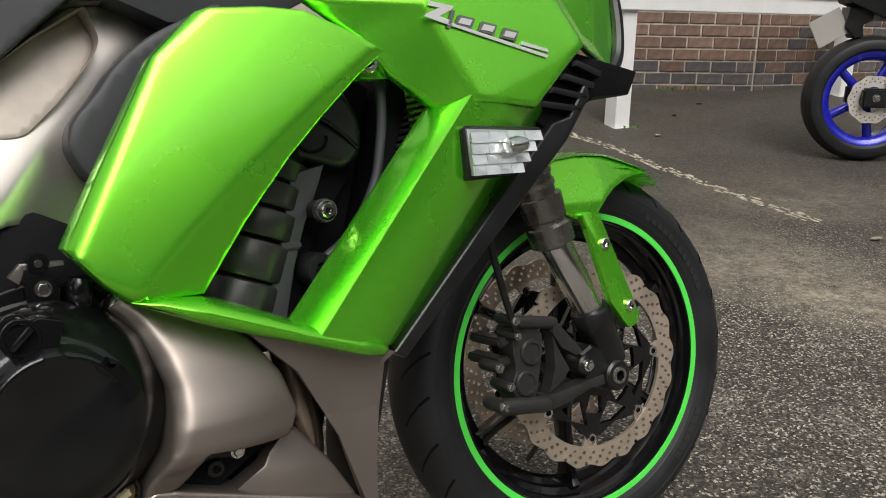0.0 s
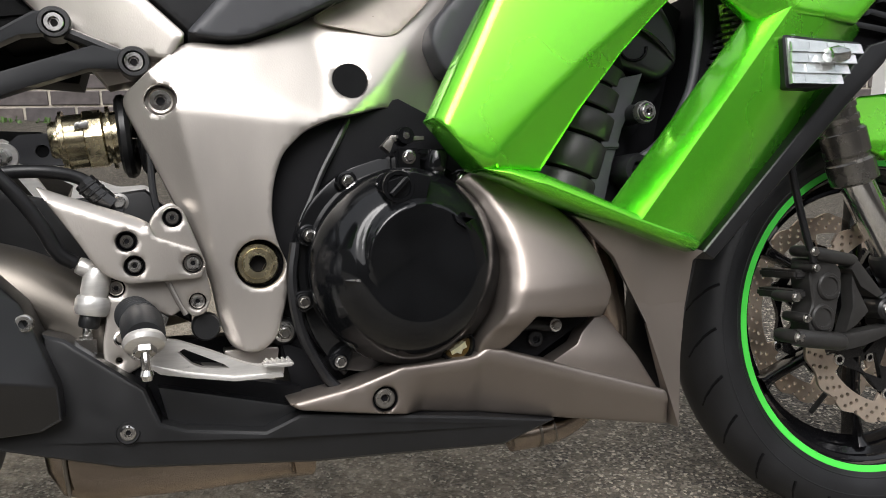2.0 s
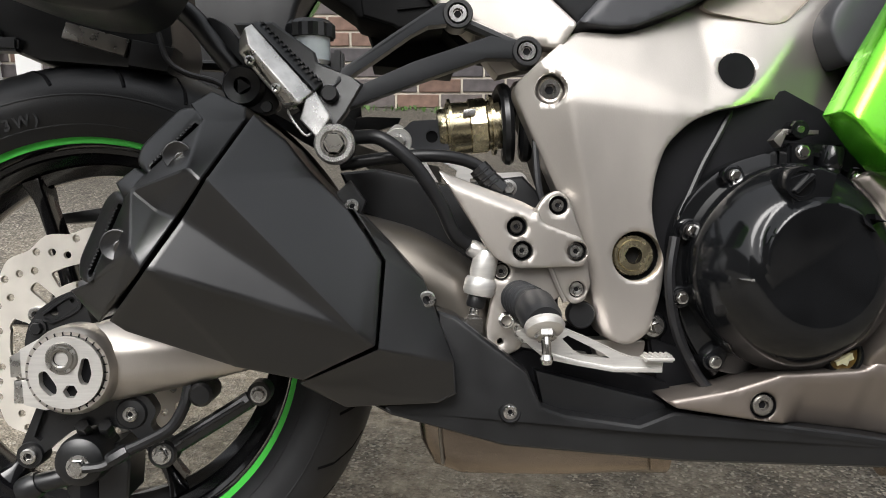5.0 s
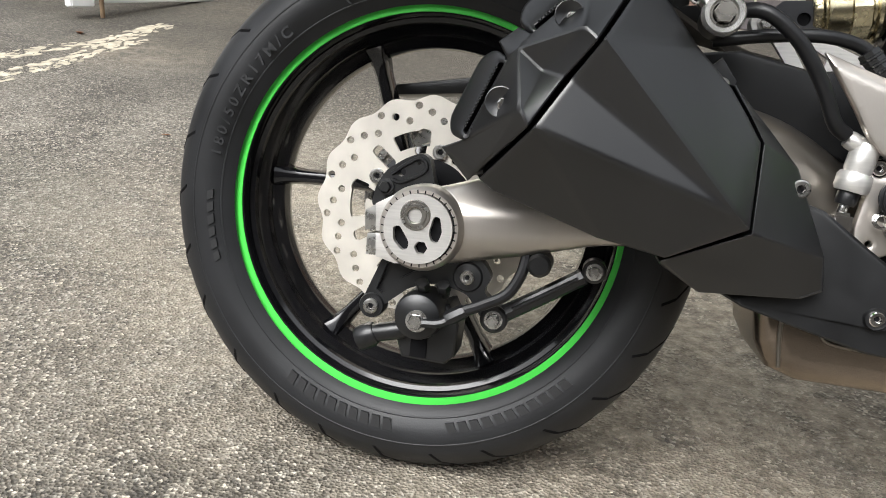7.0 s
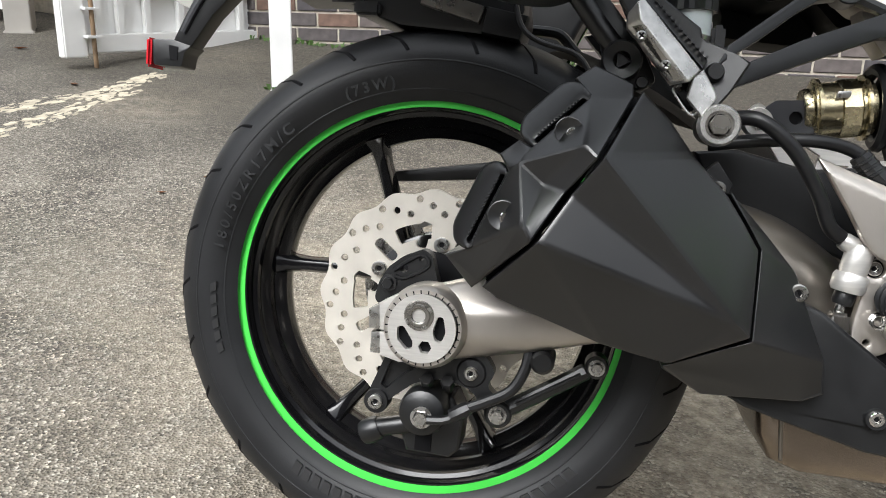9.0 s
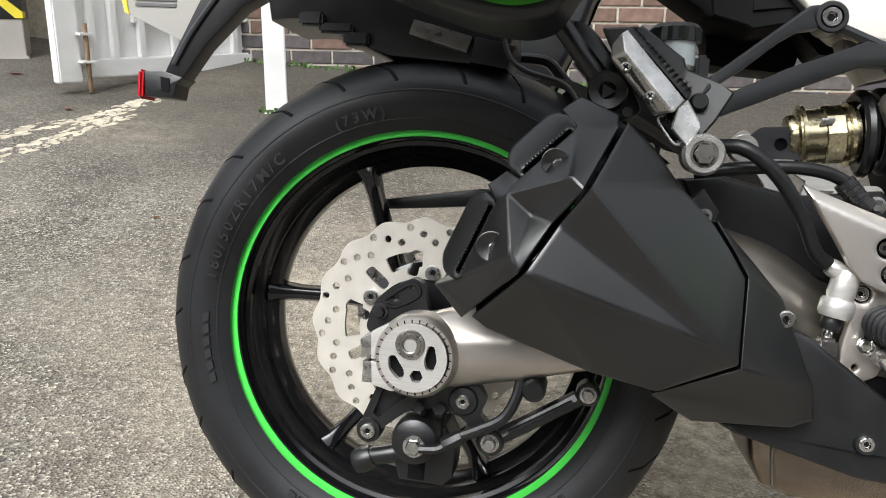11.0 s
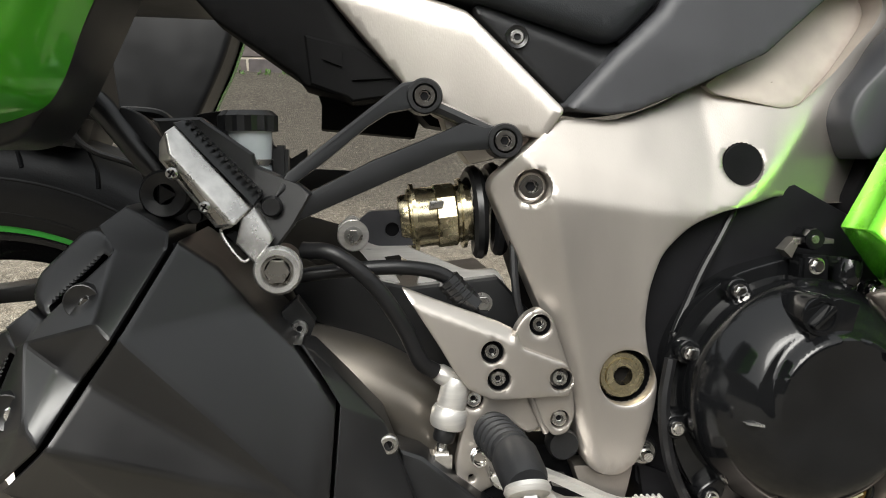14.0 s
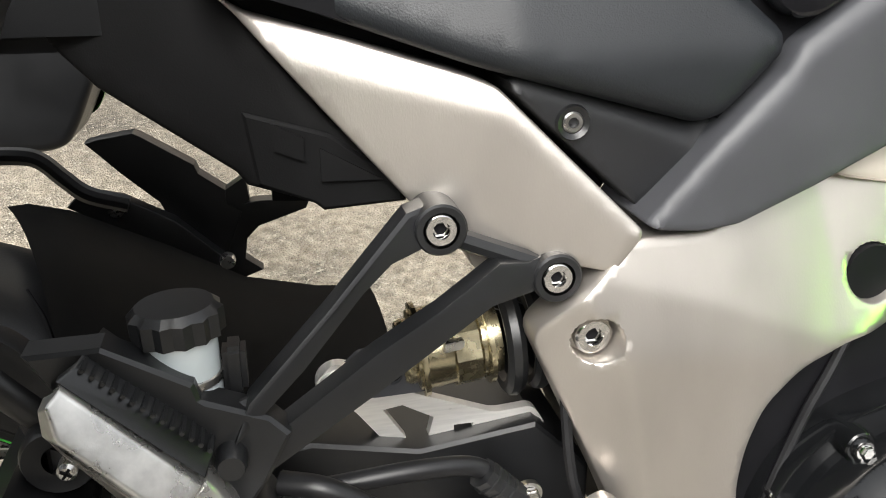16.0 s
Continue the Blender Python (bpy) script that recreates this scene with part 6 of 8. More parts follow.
ZIG = [(1.1012, 0.7777), (1.1315, 0.7734), (1.1290, 0.7700), (1.1112, 0.7615), (1.1250, 0.7580), (1.1204, 0.7529), (1.0919, 0.7606), (1.0960, 0.7640), (1.1128, 0.7706), (1.0990, 0.7725)]
part("decal_glyph", decal_piece(ZIG), DECAL, cowl, "silver angular decal")
part("decal_stroke", decal_piece([(1.1286, 0.7696), (1.1328, 0.7686), (1.1233, 0.7488), (1.1184, 0.7499)]), PRINT, cowl, "dark decal stroke")
for k in range(3):
    x, z = 1.1337 + 0.0297 * k, 0.7593 - 0.0058 * k
    q = [(x + 0.0035, z + 0.0053), (x + 0.0240, z + 0.0018), (x + 0.0172, z - 0.0096), (x - 0.0036, z - 0.0056)]
    m = (sum(a for a, _ in q) / 4, sum(b for _, b in q) / 4)
    part("decal_box", decal_piece(q), PRINT, cowl, "dark outlined decal box")
    part("box_fill", decal_piece([(m[0] + 0.72 * (a - m[0]), m[1] + 0.55 * (b - m[1])) for a, b in q]), DECAL, cowl).matrix_local = Matrix.Translation((0, -0.0007, 0))
part("decal_underline", decal_piece([(1.1233, 0.7560), (1.2560, 0.7235), (1.2530, 0.7205), (1.1180, 0.7535)]), DECAL, cowl, "thin silver decal underline")
part("decal_tail", decal_piece([(1.2200, 0.7385), (1.2560, 0.7310), (1.2575, 0.7270), (1.2180, 0.7345)]), DECAL, cowl, "silver decal bar")
intake = part("intake_grille", plate([(1.235, 0.663), (1.325, 0.735), (1.435, 0.712), (1.418, 0.682), (1.36, 0.680), (1.30, 0.648), (1.278, 0.643)], -0.160, -0.09, 0.004), DARK, bike, "black slatted air intake")
for k in range(4):
    part("intake_slat", plate([(1.262 + 0.02 * k, 0.675 + 0.016 * k), (1.325 + 0.012 * k, 0.668 + 0.014 * k), (1.322 + 0.012 * k, 0.660 + 0.014 * k), (1.258 + 0.02 * k, 0.668 + 0.016 * k)], -0.172, -0.14, 0.002), BLACK, intake)
part("headlight_rim", tube([(1.425, -0.118, 0.712), (1.452, -0.108, 0.745), (1.46, -0.10, 0.80), (1.455, -0.09, 0.86)], 0.010, 10), BLACK, cowl)
part("headlight_underside", plate([(1.33, 0.735), (1.42, 0.716), (1.44, 0.735), (1.43, 0.69), (1.37, 0.682)], -0.12, 0.12, 0.006), BLACK, cowl)
part("fairing_trim_strip", plate([(1.278, 0.648), (1.305, 0.655), (1.335, 0.70), (1.34, 0.68), (1.30, 0.628), (1.054, 0.404), (1.040, 0.413)], -0.172, -0.10, 0.004, seg=3), BLACK, bike, "black fairing edge strip")
# near-black sheet that gives the fairing's inside its shade
part("fairing_inner_shade", plate([(1.05, 0.42), (1.29, 0.64), (1.36, 0.70), (1.25, 0.72), (1.10, 0.60), (1.03, 0.46)], -0.10, -0.09, 0), DARK, bike)
ind = part("turn_signal", shell([(1.124, -0.221, 0.645), (1.228, -0.212, 0.640), (1.186, -0.216, 0.594), (1.128, -0.221, 0.591), (1.150, -0.240, 0.632), (1.190, -0.234, 0.628), (1.170, -0.238, 0.602)],
                               [(0, 1, 5, 4), (1, 2, 6, 5), (2, 3, 6), (3, 0, 4, 6), (4, 5, 6)], 0.004, 0.002), LENS, bike, "clear front turn signal lens")
ind.visible_shadow = False
MIRROR = mat("mirror_reflector", (0.95, 0.95, 0.96), 0.14, 0.70, 0.1, 140, rvary=0.02)
for k in range(4):
    z = 0.6385 - 0.0114 * k
    x1 = 1.224 - 0.0095 * k
    for c in range(4):
        xa, xb = 1.128 + (x1 - 1.128) * c / 4, 1.128 + (x1 - 1.128) * (c + 1) / 4 - 0.0006
        part("reflector_facet", shell([(xa, -0.2135, z), (xb, -0.2130 - 0.0010 * (k % 2), z - 0.0004), (xb, -0.2160 - 0.0010 * (c % 2), z - 0.0113), (xa, -0.2160 + 0.0010 * ((k + c) % 2), z - 0.0113)], [(0, 1, 2, 3)], 0.003, 0), MIRROR, ind)
part("signal_reflector", plate([(1.126, 0.643), (1.226, 0.638), (1.186, 0.596), (1.130, 0.593)], -0.2100, -0.205, 0.001), MIRROR, ind)
part("signal_bulb", turned([(0, 0), (0.008, 0.1), (0.010, 0.5), (0.007, 0.9), (0, 1)], (1.165, -0.224, 0.622), (1.195, -0.224, 0.624), 14), CHROME, ind)
part("signal_housing", plate([(1.122, 0.647), (1.231, 0.642), (1.188, 0.591), (1.125, 0.588)], -0.207, -0.165, 0.003, r=0.006), BLACK, ind)

# lower cowl
def belly_face(x, z):
    """Below the bright lip the cowl turns in towards the ground; its tail end faces out."""
    lip = float(np.interp(x, (0.58, 0.646, 0.695, 0.771, 0.786, 0.806, 0.996), (0.287, 0.298, 0.312, 0.316, 0.322, 0.316, 0.258)))
    turn = float(np.interp(x, (0.66, 0.70, 0.72), (0.10, 0.20, 0.62)))
    return soft_min(0.004, 0.004 - turn * (lip - 0.006 - z))


low = part("belly_cowl", sculpt(rounded([(0.583, 0.287), (0.646, 0.298), (0.695, 0.314), (0.771, 0.318), (0.786, 0.326), (0.806, 0.322), (0.996, 0.262), (1.009, 0.218), (0.738, 0.258), (0.595, 0.280)], 0.004), [circle(0.678, 0.283, 0.0125, 24)], -0.158, -0.11, belly_face, 0.006, 0.003), BRONZE, bike, "bronze-grey painted belly cowl", 50)
RIDGE = [(0.7700, 0.5110), (0.7777, 0.5013), (0.7951, 0.4813), (0.8093, 0.4497), (0.8157, 0.4210), (0.8149, 0.3981), (0.8064, 0.3654), (0.7840, 0.3376), (0.7740, 0.3260)]


def scoop_face(x, z):
    """A smooth bulge ahead of a soft ridge; behind the ridge it turns in to the clutch cover."""
    crown = float(np.interp(z, (0.315, 0.330, 0.3416, 0.352, 0.3627, 0.40, 0.44, 0.47, 0.505), (0.012, 0.020, 0.028, 0.040, 0.046, 0.0475, 0.045, 0.041, 0.034)))
    ahead = max(0.0, x - 0.822)
    return crown - 0.30 * max(0.0, z - 0.385) - 0.02 * ahead - 2.0 * ahead * ahead - 1.1 * soft_over(-beyond(x, z, RIDGE), 0.004) - 2.2 * max(0.0, 0.372 - z) ** 2


part("side_scoop", sculpt(rounded([(0.782, 0.507), (0.848, 0.482), (0.888, 0.453), (0.914, 0.416), (0.926, 0.376), (0.916, 0.350), (0.860, 0.354), (0.829, 0.358), (0.818, 0.336), (0.808, 0.324), (0.790, 0.320), (0.776, 0.320), (0.779, 0.335), (0.797, 0.362), (0.804, 0.398), (0.805, 0.421), (0.796, 0.447), (0.783, 0.476), (0.766, 0.498)], 0.004), [], -0.150, -0.10, scoop_face, 0.0045, 0.003), BRONZE, low, "", 70)
part("front_fin", plate([(0.885, 0.458, 0.004), (0.96, 0.437, -0.004), (1.042, 0.414, 0.0), (1.028, 0.405, 0.002), (1.014, 0.30, 0.020), (1.010, 0.219, 0.034), (0.997, 0.262, 0.026), (0.972, 0.338, 0.014), (0.93, 0.413, 0.002)], -0.172, -0.162, 0.002, seg=2), BRONZE, low)
part("front_edge", plate([(1.020, 0.410, 0), (1.043, 0.410, 0.002), (1.022, 0.30, 0.016), (1.014, 0.222, 0.030), (1.004, 0.219, 0.030), (1.006, 0.30, 0.016)], -0.160, -0.05, 0.002), BLACK, low)
part("cowl_floor", plate([(0.8624, 0.3010, 0), (0.8964, 0.319, 0.002), (0.9035, 0.3307, 0.004), (0.921, 0.346, 0.006), (0.938, 0.346, 0.012), (0.975, 0.30, 0.012), (0.996, 0.262, 0.004), (0.90, 0.285, 0)], -0.147, -0.12, 0.003), BRONZE, low)
# recess floor in near-black, its shade put into the colour
part("cowl_recess", plate([(0.80, 0.325), (0.822, 0.352), (0.90, 0.352), (0.925, 0.35), (0.87, 0.318), (0.85, 0.306)], -0.135, -0.08, 0.002), DARK, low)
hex_bolt(low, 0.869, 0.342, -0.150, 0.0070, CHROME)
socket_bolt(low, 0.848, 0.328, -0.142, 0.0085, BLACK)
part("recess_bar", rod((0.825, -0.138, 0.345), (0.872, -0.138, 0.340), 0.007), BLACK, low)
part("fixing_well", lathe([(0, -0.152), (0.0122, -0.152), (0.0125, -0.158)], 0.678, 0.283, 28), DARK, low)
socket_bolt(low, 0.678, 0.283, -0.154, 0.0100, FORKM)
under = part("exhaust_shield", plate([(0.369, 0.368, 0.012), (0.388, 0.362, 0.01), (0.455, 0.313, 0.0), (0.468, 0.280, -0.004), (0.490, 0.272, -0.004), (0.562, 0.262, -0.004), (0.595, 0.275, -0.004), (0.758, 0.256, 0), (0.872, 0.238, 0.01), (0.810, 0.217, 0.01), (0.606, 0.226, 0), (0.434, 0.241, 0), (0.327, 0.269, 0.004), (0.305, 0.279, 0.01), (0.374, 0.290, 0.006)], -0.150, -0.10, 0.006, seg=3), BLACK, bike, "black plastic exhaust shield under the engine")
# near-black sheet for the shade above the shield
part("shield_shade", plate([(0.42, 0.335), (0.60, 0.295), (0.62, 0.25), (0.44, 0.25)], -0.115, -0.09, 0), DARK, under)
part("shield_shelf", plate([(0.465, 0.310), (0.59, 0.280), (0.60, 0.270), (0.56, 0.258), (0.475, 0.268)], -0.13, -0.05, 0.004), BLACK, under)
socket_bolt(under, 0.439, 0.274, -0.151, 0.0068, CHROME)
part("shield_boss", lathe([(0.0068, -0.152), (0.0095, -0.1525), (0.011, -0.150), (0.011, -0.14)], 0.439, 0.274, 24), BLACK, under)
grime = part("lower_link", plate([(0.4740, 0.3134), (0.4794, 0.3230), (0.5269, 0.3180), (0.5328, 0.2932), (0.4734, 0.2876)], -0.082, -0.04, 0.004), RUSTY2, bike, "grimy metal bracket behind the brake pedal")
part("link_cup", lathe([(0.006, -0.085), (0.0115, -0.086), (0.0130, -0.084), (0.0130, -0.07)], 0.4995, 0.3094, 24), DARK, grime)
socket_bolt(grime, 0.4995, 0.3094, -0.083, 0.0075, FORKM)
# shade behind the bracket, built as a near-black plate
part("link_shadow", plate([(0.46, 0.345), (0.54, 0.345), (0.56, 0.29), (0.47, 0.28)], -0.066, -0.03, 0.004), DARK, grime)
part("frame_lug", plate([(0.5280, 0.3340), (0.5367, 0.3118), (0.5496, 0.2998), (0.5579, 0.2895), (0.5662, 0.2880), (0.5751, 0.2922), (0.5800, 0.3108), (0.5843, 0.3340)], -0.092, -0.06, 0.004, r=0.004), ALU, frame_obj, "silver lower frame lug")

# front wheel, turned a little towards the kerb side
steer = Matrix.Translation((FC[0], 0, FC[1])) @ Matrix.Rotation(radians(-4.4), 4, "Z") @ Matrix.Translation((-FC[0], 0, -FC[1]))
front_tyre = tyre("front_tyre", FC, 0.298, 0.060, 0.229, bike, "black front tyre")
front_tyre.matrix_local = steer @ Matrix.Translation((0, 0.048, 0))
sidewall_marks(FC, 0.247, -0.059, [(math.radians(312), math.radians(334), 0.011), (math.radians(20), math.radians(60), 0.008)], front_tyre)
front_rim = wheel_rim(FC, 0.048, bike, 6, radians(238), 0.045, 0.0085)
front_rim.matrix_local = steer @ Matrix.Translation((0, 0.048, 0))
rows = [(0.1455, 46, 0.0, 0.0030), (0.1375, 46, 0.33, 0.0030), (0.1300, 46, 0.66, 0.0030)]
for y in (-0.030, 0.105):
    dsc = part("front_brake_disc", wave_disc(FC, 0.1500, 0.1215, 20, y, 0.005, rows), ROTOR, bike, "tan-brown drilled wave brake disc")
    dsc.matrix_local = steer
    spider = []
    for k in range(7):
        a = radians(3) + 2 * math.pi * k / 7
        spider += [[(FC[0] + r * math.cos(a + w), FC[1] + r * math.sin(a + w)) for r, w in ((0.088, 0.12), (0.058, 0.42), (0.058, 0.48), (0.088, 0.78), (0.090, 0.45))], slot(FC, 0.044, 0.070, a - 0.22, a + 0.22, 4)]
    part("disc_carrier", pierced([(FC[0] + (0.100 + 0.007 * math.cos(7 * (a - radians(3)))) * math.cos(a), FC[1] + (0.100 + 0.007 * math.cos(7 * (a - radians(3)))) * math.sin(a)) for a in [2 * math.pi * i / 84 for i in range(84)]], spider + [circle(*FC, 0.03, 24)], y - 0.002, y + 0.006), GLOSS, dsc, "black spidered disc carrier")
    for k in range(7):
        a = radians(3) + 2 * math.pi * k / 7
        part("disc_tab", plate([(FC[0] + r * math.cos(a + w), FC[1] + r * math.sin(a + w)) for r, w in ((0.124, -0.12), (0.112, -0.09), (0.101, -0.05), (0.101, 0.05), (0.112, 0.09), (0.124, 0.12))], y + 0.0005, y + 0.0045, 0.0005), ROTOR, dsc)
        part("disc_rivet", lathe([(0.0045, y - 0.004), (0.0075, y - 0.004), (0.0085, y - 0.002), (0.0085, y + 0.006)], FC[0] + 0.108 * math.cos(a), FC[1] + 0.108 * math.sin(a), 16), CHROME, dsc)
        part("rivet_core", lathe([(0.0, y - 0.001), (0.0045, y - 0.001), (0.0045, y - 0.003)], FC[0] + 0.108 * math.cos(a), FC[1] + 0.108 * math.sin(a), 12), DARK, dsc)
part("valve_stem", rod((1.37, -0.01, 0.155), (1.385, -0.025, 0.185), 0.004, 10), BLACK, front_rim)

# fork leg, caliper, mudguard
FY = -0.060
fork = part("fork_leg", rod((1.316, FY, 0.628), (1.356, FY, 0.500), 0.0265, 28), TUBEM, bike, "dark anodised upper fork tube")
part("fork_collar", turned([(0.0265, 0), (0.0305, 0.05), (0.0305, 0.45), (0.0280, 0.5), (0.0280, 0.55), (0.0315, 0.6), (0.0315, 0.95), (0.026, 1)], (1.340, FY, 0.562), (1.362, FY, 0.490), 28), TUBEM, fork)
for u in (0.06, 0.34):
    a, b = Vector((1.326, FY, 0.598)), Vector((1.345, FY, 0.538))
    part("fork_band", turned([(0.0268, 0), (0.0282, 0.1), (0.0282, 0.9), (0.0268, 1)], a.lerp(b, u), a.lerp(b, u + 0.14), 28), FORKM, fork, "pale metal band")
part("fork_slider", rod((1.352, FY, 0.510), (1.424, FY, 0.384), 0.0225, 28), SLIDER, fork, "polished chrome fork slider")
part("fork_bottom", turned([(0.022, 0), (0.0275, 0.03), (0.0295, 0.08), (0.0295, 0.30), (0.0265, 0.36), (0.0260, 1), (0, 1)], (1.419, FY, 0.396), (1.452, FY, 0.312), 28), BLACK, fork)
part("axle_lug", lathe([(0.012, -0.088), (0.019, -0.088), (0.0225, -0.085), (0.0235, -0.05), (0.0, -0.05)], 1.445, 0.295, 32), BLACK, fork)
part("axle_end", lathe([(0.0075, -0.090), (0.0118, -0.090), (0.0130, -0.088), (0.0130, -0.07)], 1.445, 0.295, 28), STEEL, fork, "hollow steel axle end")
part("axle_bore", lathe([(0, -0.078), (0.0076, -0.078), (0.0076, -0.088)], 1.445, 0.295, 20), DARK, fork)
part("axle_web", plate([(1.384, 0.335), (1.405, 0.345), (1.440, 0.330), (1.452, 0.30), (1.43, 0.275), (1.395, 0.295)], -0.078, -0.04, 0.008, seg=3), BLACK, fork)
hex_bolt(fork, 1.392, 0.319, -0.083, 0.0085, CHROME)
part("clamp_boss", lathe([(0, -0.082), (0.012, -0.082), (0.0145, -0.079), (0.0145, -0.05)], 1.392, 0.319, 20), BLACK, fork)
fcal = part("front_caliper", plate([(1.266, 0.392), (1.300, 0.396), (1.318, 0.374), (1.312, 0.338), (1.304, 0.300), (1.294, 0.288), (1.266, 0.292), (1.262, 0.315), (1.270, 0.335), (1.266, 0.36)], -0.081, -0.045, 0.006, r=0.006, seg=3), CALM, bike, "black four-piston front brake caliper")
for x, z in ((1.294, 0.355), (1.283, 0.315)):
    part("piston_cap", lathe([(0, -0.083), (0.0115, -0.083), (0.0125, -0.0855), (0.0160, -0.0855), (0.0180, -0.083), (0.0185, -0.07)], x, z, 28), CALM, fcal)
part("caliper_bridge", block(1.245, 1.268, -0.072, 0.0, 0.340, 0.352, 0.003), CALM, fcal)
part("caliper_bridge", block(1.250, 1.272, -0.072, 0.0, 0.366, 0.378, 0.003), CALM, fcal)
part("upper_mount", rod((1.269, -0.085, 0.400), (1.341, -0.075, 0.386), 0.0088), CALM, fcal)
part("lower_mount", rod((1.236, -0.085, 0.293), (1.316, -0.080, 0.280), 0.0115), CALM, fcal)
part("mount_arm", plate([(1.312, 0.292), (1.330, 0.291), (1.400, 0.298), (1.432, 0.300), (1.440, 0.285), (1.395, 0.284), (1.350, 0.272), (1.316, 0.268)], -0.082, -0.060, 0.004, seg=2), CALM, fcal)
part("mount_brace", plate([(1.338, 0.392), (1.352, 0.376), (1.384, 0.340), (1.372, 0.336), (1.345, 0.352), (1.330, 0.376)], -0.084, -0.060, 0.003), CALM, fcal)
part("mount_brace", plate([(1.334, 0.372), (1.344, 0.350), (1.362, 0.318), (1.340, 0.300), (1.322, 0.292), (1.335, 0.325)], -0.080, -0.060, 0.003), CALM, fcal)
for x, z, rr in ((1.266, 0.402, 0.006), (1.240, 0.293, 0.0075), (1.236, 0.345, 0.006), (1.252, 0.317, 0.0055), (1.268, 0.381, 0.005)):
    hex_bolt(fcal, x, z, -0.090, rr, STEEL)
    part("pin_boss", rod((x, -0.088, z), (x, -0.05, z), rr * 1.25, 12), CALM, fcal)
part("front_brake_hose", tube([(1.236, -0.085, 0.512), (1.240, -0.085, 0.490), (1.254, -0.085, 0.435), (1.268, -0.085, 0.388)], 0.0048, 10), HOSE, fcal)
part("far_caliper", plate([(1.21, 0.41), (1.28, 0.42), (1.29, 0.33), (1.25, 0.28), (1.20, 0.32)], 0.10, 0.16, 0.008, r=0.01), BLACK, bike)

bm = bmesh.new()
GUARD = []
for i in range(15):
    a = radians(120 - 4.9 * i)
    tip = max(0.0, (i - 8) / 6)
    half = 0.112 * (1 - 0.62 * tip ** 1.6)
    row = []
    for j in range(13):
        b = (j - 6) / 6
        r = 0.322 - 0.030 * abs(b) ** 2.4 + 0.006 * tip
        row.append(bm.verts.new((FC[0] + r * math.cos(a), 0.045 + half * b, FC[1] + r * math.sin(a))))
    GUARD.append(row)
for p, q in zip(GUARD, GUARD[1:]):
    for j in range(12):
        bm.faces.new((p[j], p[j + 1], q[j + 1], q[j]))
bmesh.ops.solidify(bm, geom=bm.faces[:], thickness=0.003)
guard = part("front_mudguard", bm, GREEN, bike, "lime green front mudguard", 40)
part("mudguard_cheek", sculpt([(1.335, 0.590), (1.3662, 0.6050), (1.4100, 0.6095), (1.4600, 0.6060), (1.5050, 0.5930), (1.5420, 0.5805), (1.5150, 0.5755), (1.4924, 0.5700), (1.4650, 0.5600), (1.4410, 0.5460), (1.4280, 0.5320), (1.4210, 0.5200), (1.3965, 0.5190), (1.366, 0.530), (1.345, 0.560)], [], -0.073, -0.066, lambda x, z: 0.012 - 0.35 * max(0.0, z - 0.545) - 0.10 * max(0.0, x - 1.44), 0.006, 0.002), GREEN, guard, "", 50)
stay = part("mudguard_stay", plate([(1.384, 0.530), (1.402, 0.532), (1.421, 0.522), (1.487, 0.376), (1.478, 0.364), (1.463, 0.361), (1.431, 0.402), (1.400, 0.49)], -0.094, -0.084, 0.003, r=0.005), GREEN, guard, "lime green mudguard stay")
socket_bolt(guard, 1.423, 0.486, -0.095, 0.0085, CHROME)
socket_bolt(guard, 1.465, 0.394, -0.095, 0.0085, CHROME)
# tail, number plate arm, hugger, panniers and the left-hand side seen through the gaps
def tail_face(x, z):
    return -0.30 * (0.43 - x)


tail = part("tail_side_panel", sculpt([(0.280, 0.777), (0.333, 0.709), (0.377, 0.670), (0.376, 0.659), (0.328, 0.653), (0.323, 0.657), (0.284, 0.667), (0.278, 0.675), (0.202, 0.725), (0.179, 0.749), (0.160, 0.768), (0.195, 0.804), (0.266, 0.798)], [], -0.066, 0.06, tail_face, 0.012, 0.003), TAILP, bike, "matt black tail side panel", 50)
part("tail_floor", block(0.05, 0.33, 0.0, 0.14, 0.745, 0.80, 0.01), BLACK, tail)
part("tail_box", shell([(0.284, -0.026, 0.712), (0.290, -0.027, 0.668), (0.323, -0.036, 0.657), (0.328, -0.038, 0.653), (0.374, -0.052, 0.660), (0.374, -0.052, 0.672), (0.333, -0.040, 0.700)], [tuple(range(7))], 0.10, 0.002, 1), TAILP, tail)
for q in ([(0.300, -0.0325, 0.706), (0.318, -0.038, 0.698), (0.318, -0.038, 0.684), (0.301, -0.033, 0.690)], [(0.327, -0.0405, 0.692), (0.362, -0.051, 0.674), (0.327, -0.0405, 0.672)]):
    part("tail_recess", shell(q, [tuple(range(len(q)))], 0.004, 0.0), TAILP, tail)
tray = part("rear_undertray", plate([(-0.26, 0.72), (-0.200, 0.672), (-0.196, 0.652), (-0.155, 0.655), (-0.10, 0.632), (-0.054, 0.617), (0.03, 0.612), (0.075, 0.609), (0.085, 0.64), (0.07, 0.76), (-0.2, 0.78)], 0.0, 0.13, 0.006), BLACK, bike, "black plastic rear undertray")
part("tray_bracket", plate([(-0.025, 0.657), (0.042, 0.640), (0.036, 0.622), (-0.030, 0.640)], -0.012, 0.0, 0.002), FORKM, tray, "grey metal bracket")
part("tray_block", plate([(0.045, 0.640), (0.09, 0.632), (0.082, 0.606), (0.04, 0.612)], -0.014, 0.02, 0.003), BLACK, tray)
